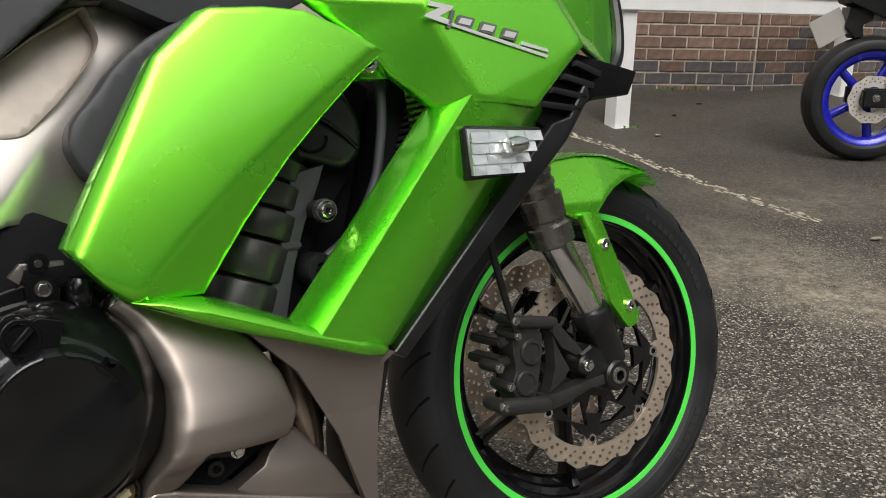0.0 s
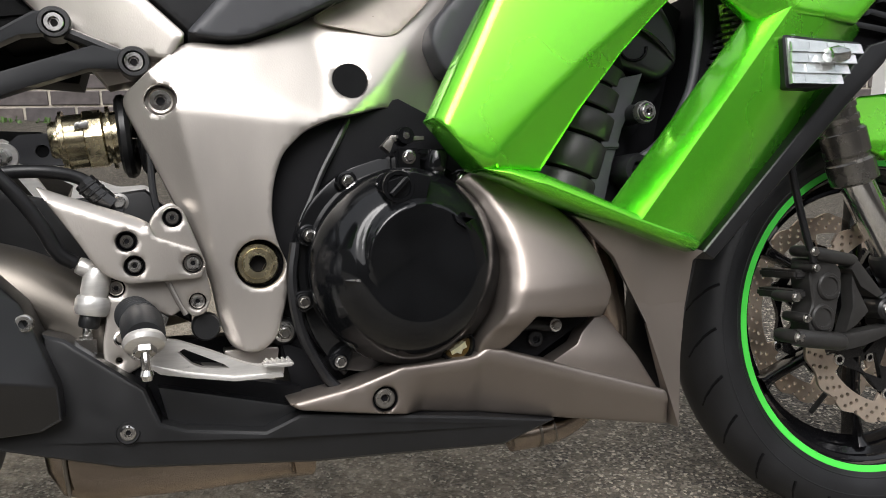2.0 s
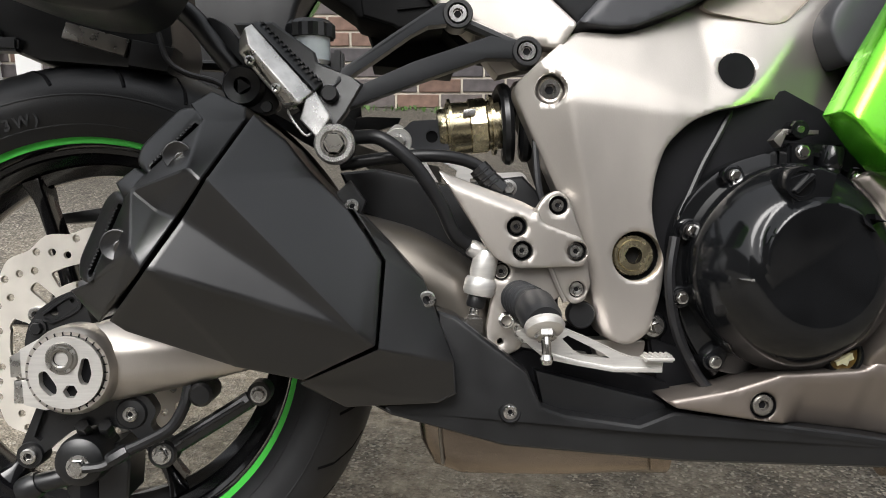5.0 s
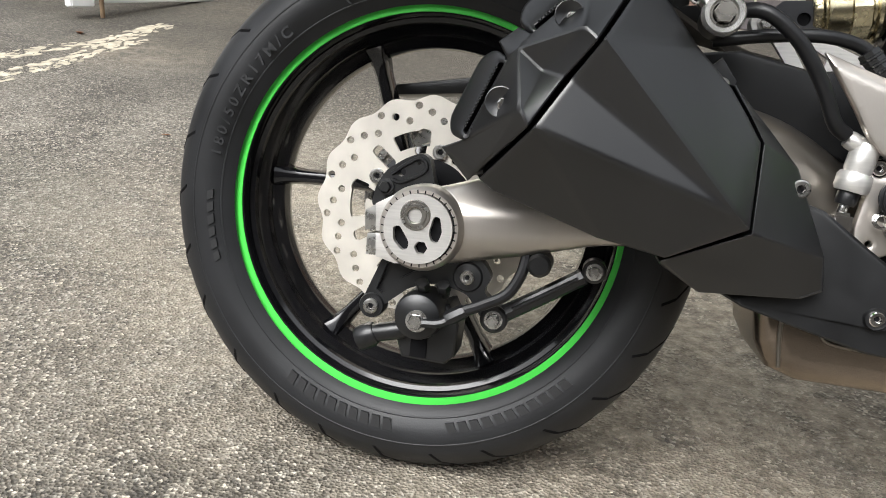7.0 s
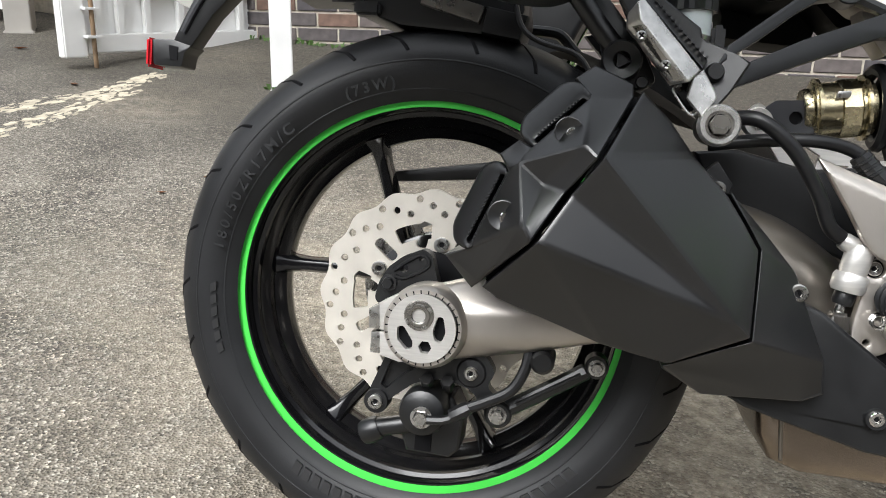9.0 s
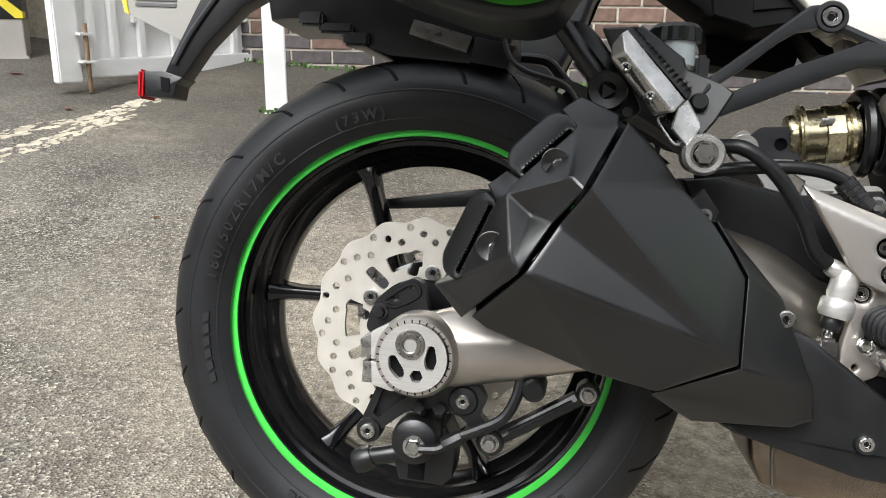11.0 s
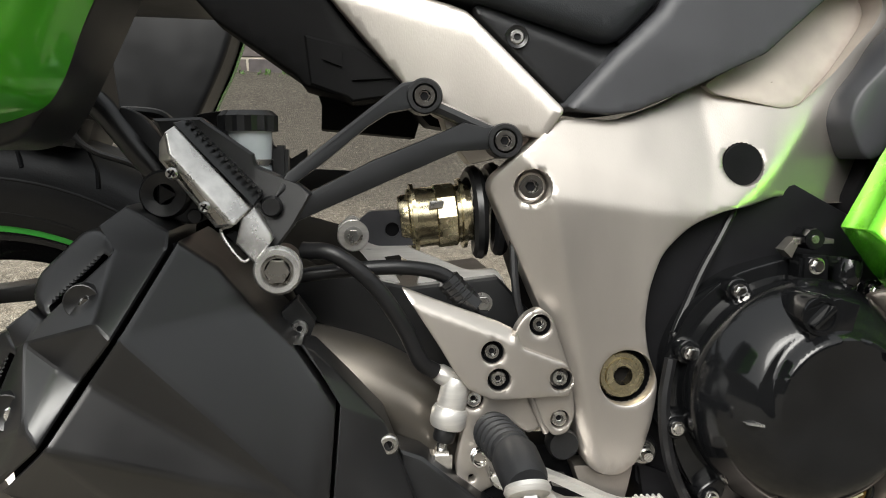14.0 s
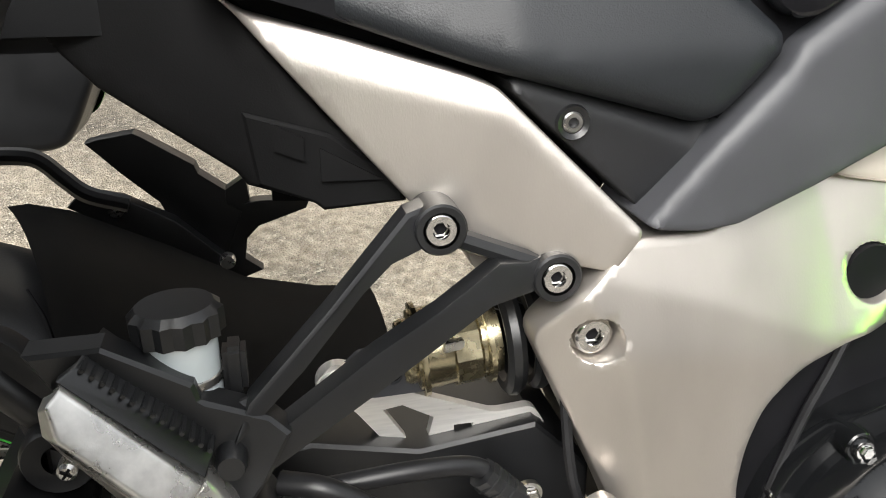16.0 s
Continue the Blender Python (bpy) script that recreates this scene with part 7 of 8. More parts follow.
part("tray_clip", joined(block(-0.158, -0.130, -0.012, 0.01, 0.645, 0.662, 0.003), block(-0.105, -0.075, -0.012, 0.01, 0.625, 0.640, 0.003), block(-0.135, -0.095, -0.010, 0.01, 0.638, 0.650, 0.003)), BLACK, tray)
part("tray_wire", tube([(0.075, -0.02, 0.645), (0.085, -0.025, 0.618), (0.105, -0.03, 0.603), (0.145, -0.04, 0.590), (0.165, -0.05, 0.565)], 0.003, 8), HOSE, tray)
parm = part("plate_arm", plate([(-0.286, 0.722), (-0.189, 0.724), (-0.223, 0.690), (-0.252, 0.673), (-0.298, 0.624), (-0.326, 0.583), (-0.350, 0.590), (-0.337, 0.618), (-0.305, 0.684)], 0.045, 0.075, 0.005), BLACK, bike, "black number plate arm")
part("arm_foot", plate([(-0.375, 0.592), (-0.350, 0.593), (-0.323, 0.586), (-0.332, 0.577), (-0.335, 0.560), (-0.372, 0.561)], 0.043, 0.080, 0.003, r=0.003), BLACK, parm)
# flat near-black patch for the shaded recess in the foot
part("foot_recess", plate([(-0.352, 0.586), (-0.340, 0.584), (-0.340, 0.568), (-0.350, 0.568)], 0.0418, 0.05, 0.0), DARK, parm)
part("reflector", block(-0.3825, -0.3755, 0.041, 0.082, 0.558, 0.594, 0.003), REDP, parm, "red rear reflector")
part("arm_rib", tube([(-0.335, 0.044, 0.602), (-0.315, 0.044, 0.640), (-0.280, 0.044, 0.690)], 0.004, 8), CHARCOAL, parm)
nump = part("number_plate", plate([(-0.43, 0.74), (-0.41, 0.664), (-0.337, 0.634), (-0.29, 0.72)], 0.066, 0.069, 0.0), PLATEB, parm, "pale grey back of a number plate")
part("plate_edge", plate([(-0.436, 0.74), (-0.430, 0.74), (-0.410, 0.664), (-0.416, 0.667)], 0.064, 0.070, 0), YELLOWP, nump)
part("plate_print", joined(*[plate([(-0.402, z), (-0.402 + w, z), (-0.402 + w, z - 0.004), (-0.402, z - 0.004)], 0.0645, 0.067, 0) for z, w in ((0.695, 0.05), (0.686, 0.055), (0.679, 0.055))]), PRINT, nump, "small dark printed bars")

# hugger over the rear tyre
bm = bmesh.new()
HUG_FAR = [(0.0956, 0.6127), (0.1113, 0.6141), (0.1414, 0.6063), (0.2122, 0.5709), (0.2700, 0.5380), (0.3300, 0.5240), (0.3750, 0.5200)]
HUG_NEAR = [(0.1647, 0.5740), (0.1770, 0.5720), (0.1990, 0.5620), (0.2440, 0.5390), (0.2900, 0.5100), (0.3350, 0.4850), (0.3750, 0.4700)]
rows_h = []
for (fx, fz), (gx, gz) in zip(HUG_FAR, HUG_NEAR):
    ring = []
    for j in range(9):
        b = j / 8
        up = 0.014 * (1 - (2 * b - 1) ** 2)
        ring.append(bm.verts.new((gx + (fx - gx) * b + 0.3 * up, -0.035 + 0.19 * b, gz + (fz - gz) * b + up)))
    rows_h.append(ring)
for p, q in zip(rows_h, rows_h[1:]):
    for j in range(8):
        bm.faces.new((p[j], p[j + 1], q[j + 1], q[j]))
bmesh.ops.solidify(bm, geom=bm.faces[:], thickness=0.003)
part("hugger", bm, TAILP, bike, "matt black rear hugger", 45)

# pannier mount knob and rail behind the silencer
knob = part("pannier_mount", plate([(0.150, 0.640), (0.170, 0.632), (0.205, 0.590), (0.222, 0.556), (0.205, 0.548), (0.175, 0.560), (0.170, 0.580)], -0.135, -0.120, 0.004, r=0.01), BLACK, bike, "black pannier mounting bracket")
part("mount_tube", tube([(0.105, -0.13, 0.655), (0.135, -0.13, 0.640), (0.165, -0.13, 0.605), (0.180, -0.13, 0.588)], 0.010, 12), BLACK, knob)
part("mount_knob", joined(lathe([(0.008, -0.150), (0.0165, -0.152), (0.0185, -0.148), (0.0185, -0.12)], 0.188, 0.573, 28), lathe([(0, -0.146), (0.0085, -0.146), (0.0095, -0.150), (0.0095, -0.14)], 0.188, 0.573, 3)), BLACK, knob)
part("mount_pin", lathe([(0, -0.138), (0.005, -0.138), (0.006, -0.135)], 0.208, 0.556, 14), BLACK, knob)


def pannier(name, ys, label, ahead=0.0):
    """A hard case: green outer shell on a black base; ys runs from the bike's side outwards."""
    y_in, y_rim, y_out = ys
    base = smooth_loop([(0.240, 0.86), (0.215, 0.776), (0.200, 0.728), (0.174, 0.668), (0.152, 0.624), (0.135, 0.607), (0.103, 0.604), (0.05, 0.616), (-0.08, 0.665), (-0.22, 0.735), (-0.30, 0.82), (-0.20, 0.95), (0.10, 0.96)], 8)
    case = thing(name, LEAN @ Matrix.Translation((ahead, 0, 0)), label, "pannier", "panniers on the motorcycle")
    core = part("case_base", plate(base, min(y_in, y_rim), max(y_in, y_rim), 0.01, seg=3) if y_in > y_rim else plate(base, y_in, y_rim, 0.01, seg=3), BLACK, case, "black plastic case base", 40)
    lid = smooth_loop([(0.236, 0.85), (0.2205, 0.780), (0.2114, 0.7523), (0.1995, 0.718), (0.1802, 0.6770), (0.1660, 0.640), (0.1500, 0.624), (0.105, 0.614), (0.05, 0.632), (-0.06, 0.685), (-0.20, 0.75), (-0.28, 0.83), (-0.19, 0.93), (0.09, 0.94)], 8)
    bm = bmesh.new()
    cx, cz = -0.02, 0.80
    steps = [(0.70 + 0.30 * math.cos(a), math.sin(a) ** 0.9) for a in [k * math.pi / 24 for k in range(13)]]
    rings = [[bm.verts.new((cx + (x - cx) * k, y_rim + (y_out - y_rim) * u, cz + (z - cz) * k)) for x, z in lid] for k, u in steps]
    for p, q in zip(rings, rings[1:]):
        for i in range(len(lid)):
            bm.faces.new((p[i], p[(i + 1) % len(lid)], q[(i + 1) % len(lid)], q[i]))
    bm.faces.new(rings[-1])
    part("case_lid", bm, LIDGREEN, case, "scuffed lime green lid", 75)
    return case


pannier("pannier", (-0.215, -0.302, -0.45), "lime green hard pannier with black base")
pannier("pannier", (0.375, 0.467, 0.60), "lime green hard pannier on the far side", -0.045)

# far-side footpeg hanger
far = part("far_footpeg_hanger", joined(
    plate([(0.148, 0.648), (0.159, 0.651), (0.187, 0.655), (0.193, 0.652), (0.234, 0.625), (0.237, 0.617), (0.258, 0.601), (0.258, 0.589), (0.271, 0.581), (0.253, 0.536), (0.227, 0.554), (0.209, 0.576), (0.202, 0.593), (0.174, 0.620)], 0.205, 0.225, 0.002),
    plate([(0.252, 0.597), (0.276, 0.612), (0.278, 0.590), (0.272, 0.587), (0.286, 0.589), (0.331, 0.588), (0.327, 0.579), (0.284, 0.565), (0.273, 0.554), (0.270, 0.535), (0.285, 0.523), (0.266, 0.516), (0.242, 0.529)], 0.206, 0.222, 0.002),
    plate([(0.130, 0.598), (0.143, 0.611), (0.174, 0.604), (0.214, 0.581), (0.254, 0.542), (0.239, 0.532), (0.201, 0.552)], 0.19, 0.205, 0.002)), BLACK, bike, "black far-side footpeg hanger", 25)
part("far_rail", tube([(0.073, 0.180, 0.647), (0.090, 0.180, 0.647), (0.111, 0.180, 0.645), (0.122, 0.180, 0.639), (0.135, 0.180, 0.625), (0.151, 0.180, 0.611), (0.181, 0.180, 0.601)], 0.0075, 10), BLACK, far)
part("far_bolt", lathe([(0, 0.183), (0.006, 0.183), (0.007, 0.186), (0.007, 0.192)], *[(0.169, 0.595)][0], 16), STEEL, far)
part("far_bolt", lathe([(0, 0.183), (0.006, 0.183), (0.007, 0.186), (0.007, 0.192)], *[(0.255, 0.541)][0], 16), STEEL, far)
part("tail_box", plate([(0.283, 0.695), (0.2975, 0.655), (0.2975, 0.631), (0.392, 0.6245), (0.402, 0.660), (0.385, 0.705)], 0.060, 0.120, 0.003), TAILP, bike, "black plastic box under the tail")

# chain and sprocket on the far side
spro = part("rear_sprocket", pierced([(0.0 + (0.098 + 0.004 * math.cos(42 * a)) * math.cos(a), 0.311 + (0.098 + 0.004 * math.cos(42 * a)) * math.sin(a)) for a in [2 * math.pi * i / 336 for i in range(336)]], [slot(RC, 0.055, 0.08, 2 * math.pi * k / 5, 2 * math.pi * k / 5 + 0.8, 6) for k in range(5)], 0.135, 0.141), STEEL, bike, "worn steel rear sprocket")
link_mesh = None
chain = part("drive_chain", rod((0.10, 0.130, 0.311), (0.10, 0.146, 0.311), 0.004, 8), RUSTY, bike, "oily drive chain")
for k in range(44):
    if k < 26:
        a = radians(262 - 7.1 * k)
        p, tang = Vector((0.102 * math.cos(a), 0.138, 0.311 + 0.102 * math.sin(a))), a - math.pi / 2
    else:
        u = (k - 25) * 0.0127
        a = radians(262 - 7.1 * 25)
        d = Vector((math.cos(radians(-5)), 0, math.sin(radians(-5))))
        p, tang = Vector((0.102 * math.cos(a), 0.138, 0.311 + 0.102 * math.sin(a))) + d * u, radians(-5)
    if link_mesh is None:
        o = part("chain_link", joined(plate(rounded([(-0.009, -0.0045), (0.009, -0.0045), (0.009, 0.0045), (-0.009, 0.0045)], 0.0045), -0.009, -0.006, 0.0), plate(rounded([(-0.009, -0.0045), (0.009, -0.0045), (0.009, 0.0045), (-0.009, 0.0045)], 0.0045), 0.006, 0.009, 0.0), rod((-0.005, -0.011, 0), (-0.005, 0.011, 0), 0.003, 8)), STEEL, chain)
        link_mesh = o.data
    else:
        o = new("chain_link", link_mesh)
        o.parent = chain
    o.matrix_local = Matrix.Translation(p) @ Matrix.Rotation(-tang, 4, "Y")
part("chain_guard", plate([(-0.08, 0.452), (0.05, 0.474), (0.24, 0.45), (0.24, 0.43), (0.05, 0.452), (-0.07, 0.440)], 0.10, 0.16, 0.004), BLACK, bike, "black chain guard")
part("far_swingarm", plate([(-0.04, 0.345), (0.10, 0.345), (0.40, 0.42), (0.50, 0.42), (0.50, 0.34), (0.10, 0.275), (-0.04, 0.28)], 0.15, 0.19, 0.006), ALU, bike)


# ---- white fence, gate and brick wall behind ----
COURSE = 0.0755


def brick_mat(name, c0, c1):
    m = mat(name, c0, 0.72, 0.0, 0.3, 22, bump=0.35, bump_scale=260)
    n, l = m.node_tree.nodes, m.node_tree.links
    info = n.new("ShaderNodeObjectInfo")
    mix = n.new("ShaderNodeMix")
    mix.data_type = "RGBA"
    mix.inputs["A"].default_value, mix.inputs["B"].default_value = (*c0, 1), (*c1, 1)
    l.new(info.outputs["Random"], mix.inputs["Factor"])
    mul = next(k for k in n if k.type == "MIX" and k.blend_type == "MULTIPLY")
    l.new(mix.outputs["Result"], mul.inputs["A"])
    return m


BROWN = brick_mat("brown_brick", (0.115, 0.070, 0.052), (0.20, 0.125, 0.095))
BLUEB = brick_mat("blue_grey_brick", (0.060, 0.055, 0.060), (0.125, 0.105, 0.098))
MORTAR = mat("pale_mortar", (0.46, 0.42, 0.35), 0.9, 0.0, 0.2, 40, bump=0.3, bump_scale=300)


def wall_run(name, a, b, top, label):
    """A stretch of wall from a to b on the plan; its bricks follow at the end."""
    d = Vector((b[0] - a[0], b[1] - a[1], 0))
    w = part(name, block(0, d.length, 0.008, 0.25, -0.3, top, 0), MORTAR)
    w.matrix_world = Matrix.Translation((a[0], a[1], 0)) @ Matrix.Rotation(math.atan2(d.y, d.x), 4, "Z")
    tagged(w, label, "brick wall", kind="structure")
    return w, d.length


WALLS = [
    (wall_run("wall_north", (-5.2, 3.42), (3.93, 3.42), 3.4, "brown brick wall with blue-grey lower courses and pale mortar"), (2.6, 7.4), 0.2225, 12, 5, 0.240),
    (wall_run("wall_north_east", (3.95, 3.45), (5.33, 2.68), 3.4, "brown brick wall stretch meeting a corner behind the fence"), (0.0, 1.578), 0.172, 9, 3, 0.300),
    (wall_run("wall_corner", (5.34, 2.68), (9.4, 2.06), 3.4, "brown brick wall stretch beyond the corner"), (0.0, 2.6), 0.172, 9, 3, 0.300),
]


def post(x, y, h, w, label, turn=-4.0, material=None):
    p = thing("fence_post", Matrix.Translation((x, y, ground_z(x, y) - 0.02)) @ Matrix.Rotation(radians(turn), 4, "Z"), label, "fence post", "white fence posts")
    part("shaft", block(-w / 2, w / 2, -w / 2, w / 2, 0, h, 0.004), material or WHITEP, p)
    part("foot_flake", block(-w * 0.58, w * 0.58, -w * 0.58, w * 0.58, 0, 0.022, 0.006), material or WHITEP, p)
    return p


post(-1.16, 2.62, 1.3, 0.092, "white painted square fence post on mossy tarmac", 20)
post(3.93, 2.49, 0.78, 0.098, "white painted square fence post beside the wall")
post(5.78, 2.36, 0.80, 0.098, "white painted square fence post beside the wall")
rail = thing("fence_rail", Matrix.Translation((3.75, 2.46, 0)) @ Matrix.Rotation(radians(-4.0), 4, "Z"), "white painted horizontal fence board", "fence rail")
part("board", block(0, 2.2, -0.03, 0.02, 0.815, 0.925, 0.004), WHITEP, rail)
part("board_lip", block(0, 2.2, -0.04, -0.03, 0.905, 0.93, 0.003), WHITEP, rail)

gate = thing("white_gate", Matrix.Translation((-2.08, 2.58, ground_z(-2.08, 2.58))) @ Matrix.Rotation(radians(62), 4, "Z"), "open white metal gate with a rusty drop bolt", "gate")
part("stile", block(-0.09, 0.02, -0.03, 0.03, 0.045, 1.2, 0.006), WHITEP, gate)
part("bottom_rail", block(0.02, 1.6, -0.02, 0.02, 0.06, 0.145, 0.006), WHITEP, gate)
part("middle_rail", block(0.30, 1.6, -0.012, 0.018, 0.30, 0.335, 0.004), WHITEP, gate)
for x in (0.09, 0.20, 0.34, 0.52, 0.70, 0.88, 1.06, 1.24, 1.42):
    part("bar", block(x - 0.018, x + 0.018, -0.016, 0.016, 0.14, 1.2, 0.004), WHITEP, gate)
part("sheet", block(0.02, 1.6, 0.016, 0.022, 0.13, 1.2, 0.0), WHITEP, gate)
ringb = part("bolt_ring", tube([(0.30 + 0.06 * math.cos(a), -0.03, 0.55 + 0.06 * math.sin(a)) for a in [i * math.pi / 6 for i in range(13)]], 0.012, 8, 2), WHITEP, gate)
part("drop_bolt", rod((0.035, -0.055, 0.0), (0.035, -0.055, 0.30), 0.010, 12), RUSTY, gate, "rusty drop bolt")
for z in (0.135, 0.255):
    part("bolt_guide", block(0.0, 0.07, -0.07, -0.02, z - 0.006, z + 0.006, 0.002), WHITEP, gate)
gp = post(-2.72, 3.06, 1.2, 0.125, "grey concrete post with black and yellow tape", 25, GREYP)
part("tape_black", block(-0.064, 0.064, -0.0645, 0.0645, 0.20, 0.30, 0), BLACK, gp)
part("tape_yellow", plate([(-0.066, 0.298), (-0.01, 0.300), (0.066, 0.235), (0.066, 0.205), (0.03, 0.205)], -0.0665, 0.0, 0), YELLOWP, gp)
panel = thing("fence_hoarding", Matrix.Translation((-3.35, 3.05, 0.42)) @ Matrix.Rotation(radians(12), 4, "Z"), "plain white fence panel by the grey post", "fence panel")
part("hoarding_sheet", block(-0.6, 0.55, -0.02, 0.02, 0.10, 1.3, 0.004), WHITEP, panel)

# plain unseen walls, added to block low sky and darken reflections
YARD = mat("unseen_wall_render", (0.13, 0.115, 0.10), 0.85, 0.0, 0.25, 2, bump=0.3, bump_scale=60)
for nm, box in (("unseen_south_wall", (-12, 11, -14.4, -14.1, 7.5)), ("unseen_west_wall", (-12.3, -12, -14.4, 9, 5.6)), ("unseen_east_wall", (11, 11.3, -14.4, 9, 5.6))):
    tagged(part(nm, block(box[0], box[1], box[2], box[3], -1.0, box[4], 0), YARD), "plain unseen wall added to darken low reflections", "wall", kind="structure")

# the other motorcycle
M2 = Matrix.Translation((4.56, 1.465, 0.420)) @ Matrix.Rotation(radians(-38), 4, "Z")
other = thing("parked_motorcycle", M2, "dark motorcycle with blue wheels parked by the wall", "motorcycle")
ty2 = part("rear_tyre", lathe([(0.222, -0.060), (0.235, -0.072), (0.255, -0.074), (0.275, -0.066), (0.290, -0.045), (0.298, 0), (0.290, 0.045), (0.275, 0.066), (0.255, 0.074), (0.222, 0.060)], n=72), RUBBER, other)
sidewall_marks((0, 0), 0.247, -0.0745, [(math.radians(160), math.radians(200), 0.016)], ty2)
rim2 = part("wheel_rim", lathe([(0.225, -0.062), (0.215, -0.060), (0.196, -0.050), (0.184, -0.035), (0.180, 0.0), (0.184, 0.035), (0.225, 0.062), (0.228, 0.0)], n=72, closed=True), BLUEP, other, "metallic blue wheel rim")
for k in range(5):
    a = radians(-80 + 72 * k)
    part("spoke", rod((0.03 * math.cos(a), 0, 0.03 * math.sin(a)), (0.19 * math.cos(a), 0, 0.19 * math.sin(a)), 0.021, 12), BLUEP, rim2)
part("brake_disc", wave_disc((0.0, 0.0), 0.112, 0.060, 10, -0.082, 0.005, [(0.098, 22, 0, 0.004), (0.085, 22, 0.5, 0.004)]), ROTOR2, other, "drilled steel brake disc")
part("disc_hub", lathe([(0, -0.085), (0.025, -0.085), (0.035, -0.06), (0.045, 0.0), (0.045, 0.03), (0, 0.03)], n=24), DARK, other)
part("swingarm", block(-0.06, 0.5, -0.12, -0.085, -0.035, 0.055, 0.008), BLACK, other)
hex_bolt(other, 0.0, 0.01, -0.12, 0.018)
part("far_swingarm", block(-0.06, 0.5, 0.085, 0.12, -0.035, 0.055, 0.008), BLACK, other)
part("tail", plate([(-0.16, 0.44), (-0.06, 0.40), (0.02, 0.36), (0.06, 0.39), (0.20, 0.44), (0.55, 0.48), (0.55, 0.62), (0.0, 0.56), (-0.18, 0.50)], -0.08, 0.08, 0.012, seg=3), BLACK, other)
part("plate_holder", plate([(-0.15, 0.42), (-0.03, 0.42), (-0.04, 0.36), (-0.08, 0.34), (-0.07, 0.29), (-0.11, 0.28), (-0.16, 0.33)], -0.05, 0.05, 0.008, seg=3), BLACK, other)
np2 = part("number_plate", block(-0.085, 0.085, -0.004, 0.0, -0.065, 0.065, 0.001), PLATEB, other, "pale back of a number plate")
np2.matrix_local = Matrix.Translation((-0.235, -0.05, 0.325)) @ Matrix.Rotation(radians(-28), 4, "Y") @ Matrix.Rotation(radians(15), 4, "Z")
part("chrome_bracket", block(0.10, 0.16, -0.13, -0.10, 0.12, 0.26, 0.008), CHROME, other)
part("caliper", block(0.05, 0.14, -0.10, -0.05, 0.03, 0.11, 0.01), BLACK, other)


# ---- markings and litter on the ground ----
def flakes(name, line, width, seed, step, label):
    """Worn paint: ragged flakes along a line on the ground."""
    rng = random.Random(seed)
    bm = bmesh.new()
    for (x0, y0), (x1, y1) in zip(line, line[1:]):
        d = Vector((x1 - x0, y1 - y0))
        side = Vector((-d.y, d.x)).normalized()
        n = int(d.length / step)
        for k in range(n):
            c = Vector((x0, y0)) + d * ((k + rng.random()) / n) + side * rng.uniform(-0.5, 0.5) * width
            r = rng.uniform(0.15, 1.0) ** 1.6 * width * 0.22
            a0 = rng.random() * 6.28
            m = rng.randint(6, 9)
            vs = []
            for i in range(m):
                a = a0 + 6.283 * i / m
                q = c + r * rng.uniform(0.6, 1.15) * (d.normalized() * 1.5 * math.cos(a) + side * 0.8 * math.sin(a))
                vs.append(bm.verts.new((q.x, q.y, ground_z(q.x, q.y) + 0.0012 + 0.0006 * rng.random())))
            bm.faces.new(vs)
    return tagged(part(name, bm, OLDWHITE), label, "road marking", kind="stuff")


flakes("painted_line", [(-1.735, 2.62), (-1.80, 2.23), (-1.90, 2.06), (-1.97, 1.86), (-2.3, 1.5)], 0.10, 5, 0.0030, "worn cream parking line on tarmac")
flakes("painted_line", [(-1.70, 2.35), (-1.74, 2.10), (-1.77, 1.80), (-1.80, 1.55)], 0.10, 6, 0.0042, "worn cream parking line on tarmac")
flakes("painted_line", [(3.56, 2.50), (3.61, 2.14), (3.575, 1.80), (3.55, 1.48), (3.54, 1.20), (3.52, 0.97)], 0.070, 7, 0.0046, "worn cream parking line on tarmac")


def fallen_leaf(x, y, size, turn, material, label):
    bm = bmesh.new()
    vs = [bm.verts.new((size * u, size * 0.42 * v, size * (0.10 + 0.12 * abs(v) + 0.1 * u * u))) for u, v in ((-1, 0), (-0.5, 0.8), (0.1, 1), (0.7, 0.6), (1, 0), (0.7, -0.6), (0.1, -1), (-0.5, -0.8))]
    mid = bm.verts.new((0, 0, size * 0.02))
    for i in range(8):
        bm.faces.new((vs[i], vs[(i + 1) % 8], mid))
    bmesh.ops.solidify(bm, geom=bm.faces[:], thickness=0.0006)
    ob = part("fallen_leaf", bm, material)
    ob.matrix_world = Matrix.Translation((x, y, ground_z(x, y) + 0.002)) @ Matrix.Rotation(radians(turn), 4, "Z")
    tagged(ob, label, "leaf", "fallen leaves")


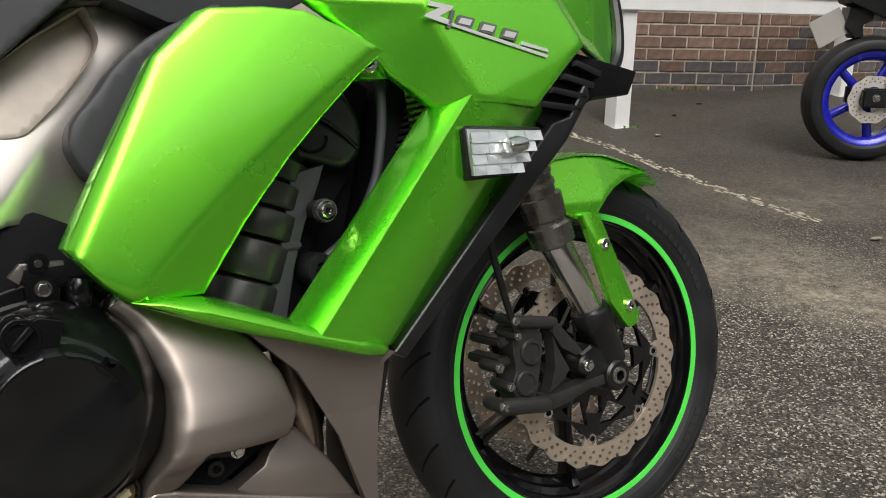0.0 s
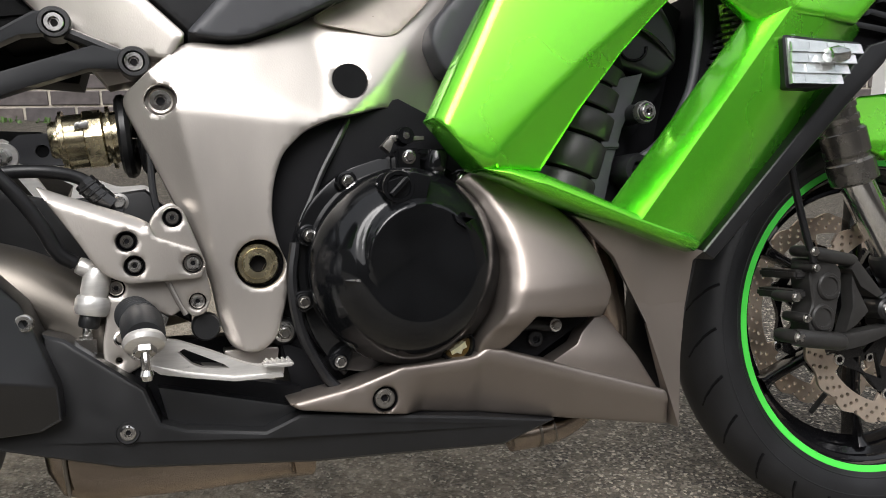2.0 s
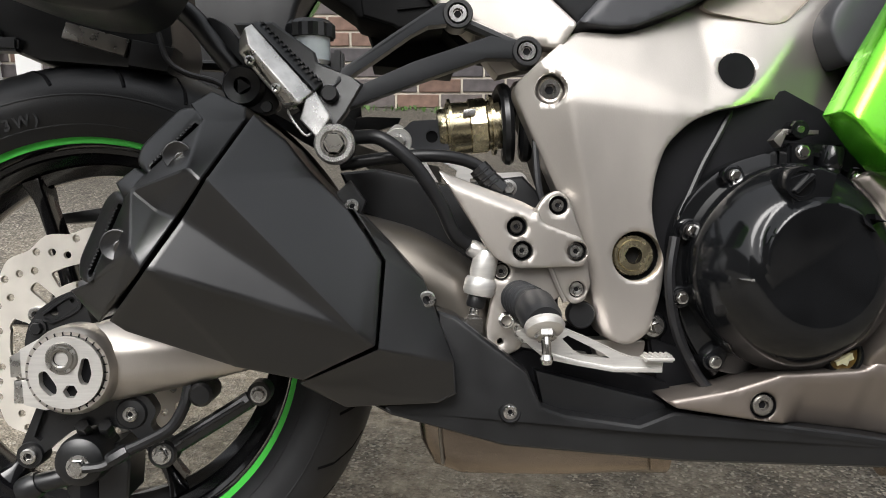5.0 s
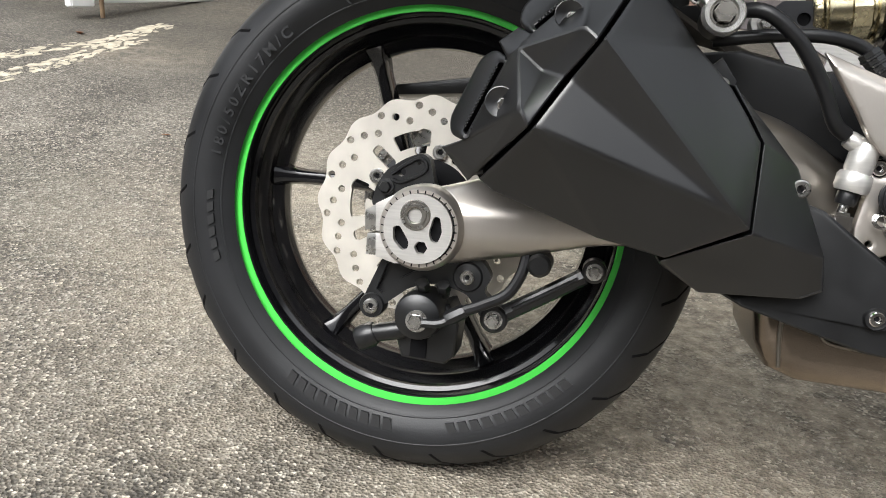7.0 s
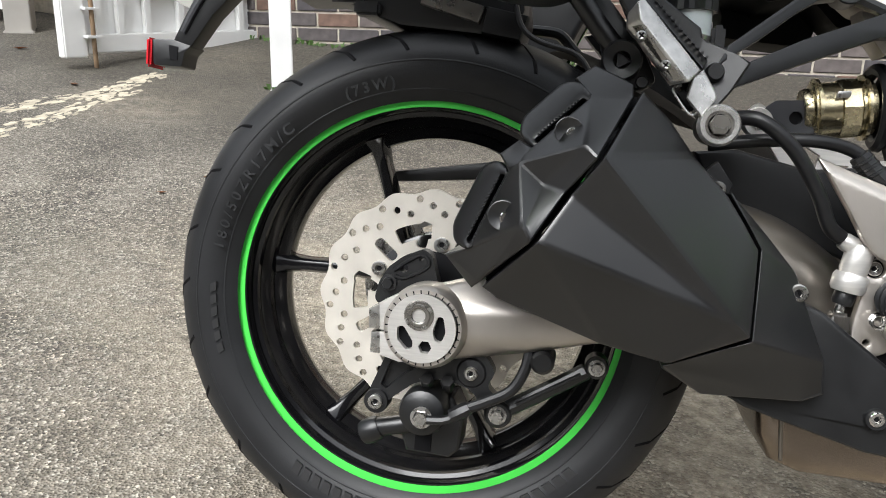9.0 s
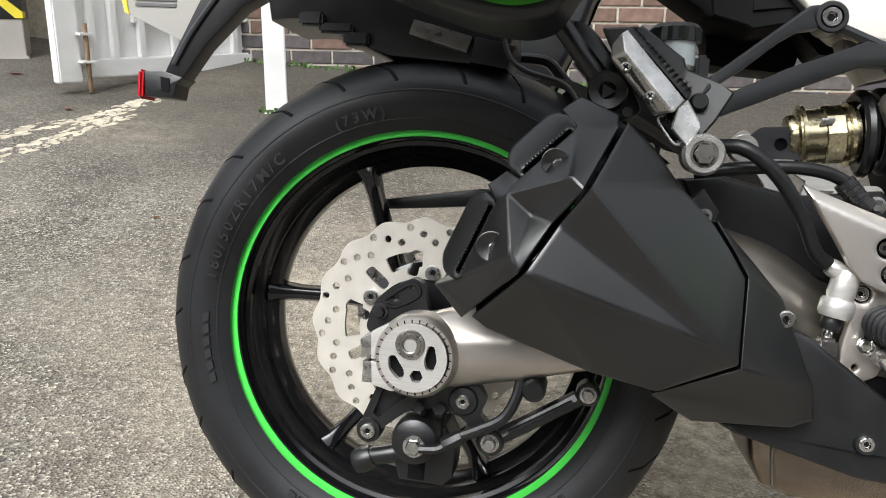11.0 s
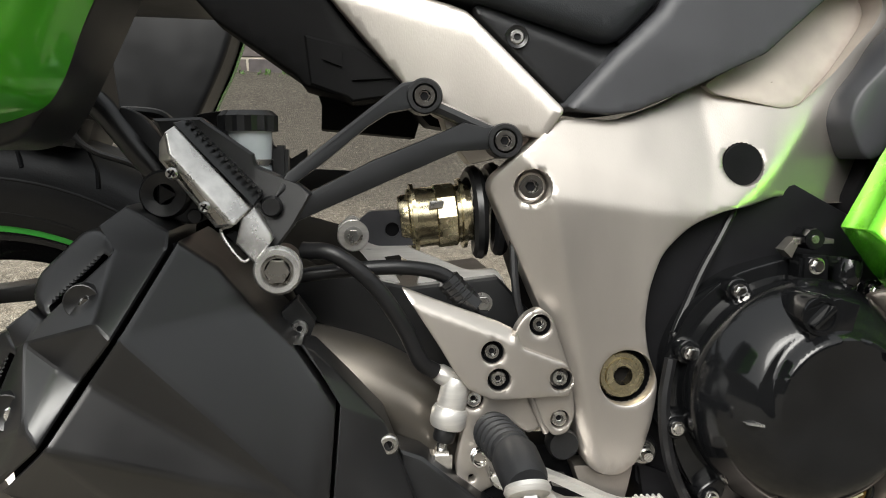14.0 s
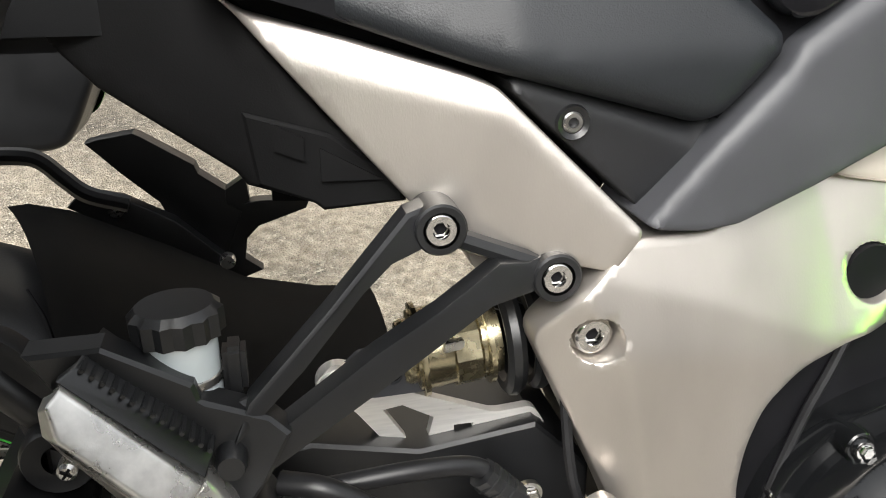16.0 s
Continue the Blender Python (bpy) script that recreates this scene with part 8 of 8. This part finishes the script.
for x, y, s, a, m, lb in ((-2.50, 2.74, 0.035, 20, LEAF, "curled brown leaf on tarmac"), (-1.95, 2.31, 0.03, -30, LEAF, "curled brown leaf on tarmac"), (-1.01, 1.27, 0.016, 15, LEAF, "small brown leaf on tarmac"), (-0.96, 1.45, 0.013, 70, LEAF, "small brown leaf on tarmac"),
                          (3.50, 0.73, 0.035, 0, PALELEAF, "pale dry leaf on tarmac"), (3.99, 2.24, 0.035, 40, PALELEAF, "pale dry leaf on tarmac"), (4.4, 2.5, 0.03, 10, LEAF, "curled brown leaf on tarmac"), (4.75, 2.62, 0.03, -20, LEAF, "curled brown leaf on tarmac")):
    fallen_leaf(x, y, s, a, m, lb)

# weeds along the wall's foot and the posts
rng = random.Random(11)
bm = bmesh.new()
spots = [(4.75, 2.96), (4.95, 2.85), (3.98, 2.42), (-1.15, 2.56), (4.55, 3.07), (4.83, 2.92)] + [(-2.6 + 0.12 * i, 3.39) for i in range(28)]
for sx, sy in spots:
    for k in range(14):
        x, y, h = sx + rng.gauss(0, 0.035), sy + rng.gauss(0, 0.012), rng.uniform(0.006, 0.03)
        a = rng.random() * 6.28
        z = ground_z(x, y)
        u = Vector((math.cos(a), math.sin(a), 0))
        p = Vector((x, y, z))
        bm.faces.new([bm.verts.new(q) for q in (p - u * 0.004, p + u * 0.004, p + u * 0.012 + Vector((0, 0, h)), p - u * 0.002 + Vector((0.006, 0.004, h * 0.9)))])
tagged(part("weeds", bm, WEED), "small green weeds along the wall's foot", "weeds", kind="stuff")

# bricks, last
rngb = random.Random(4)
for (wall, length), (s0, s1), size, courses, blue, foot in WALLS:
    shapes = {}
    for mi, m in enumerate((BROWN, BLUEB)):
        for v in range(3):
            one = block(0, size - 0.011, 0, 0.06, 0, COURSE - 0.011, 0.003, 1)
            for vert in one.verts:
                vert.co += Vector((rngb.uniform(-1, 1), rngb.uniform(-1, 1), rngb.uniform(-1, 1))) * 0.0012
            shapes[mi, v] = bpy.data.meshes.new("brick")
            one.to_mesh(shapes[mi, v])
            shapes[mi, v].materials.append(m)
    for row in range(courses):
        at_s, cold_share = s0, 0.85 if row < blue else 0.12
        while at_s < s1 - 0.02:
            run = min(size / 2 if at_s == s0 and row % 2 == 0 else size, s1 - at_s)
            ob = new("brick", shapes[1 if rngb.random() < cold_share else 0, rngb.randint(0, 2)])
            ob.parent = wall
            ob.matrix_local = Matrix.Translation((at_s, rngb.uniform(-0.001, 0.002), foot + row * COURSE)) @ Matrix.Diagonal(((run - 0.011) / (size - 0.011), 1, 1, 1))
            at_s += run
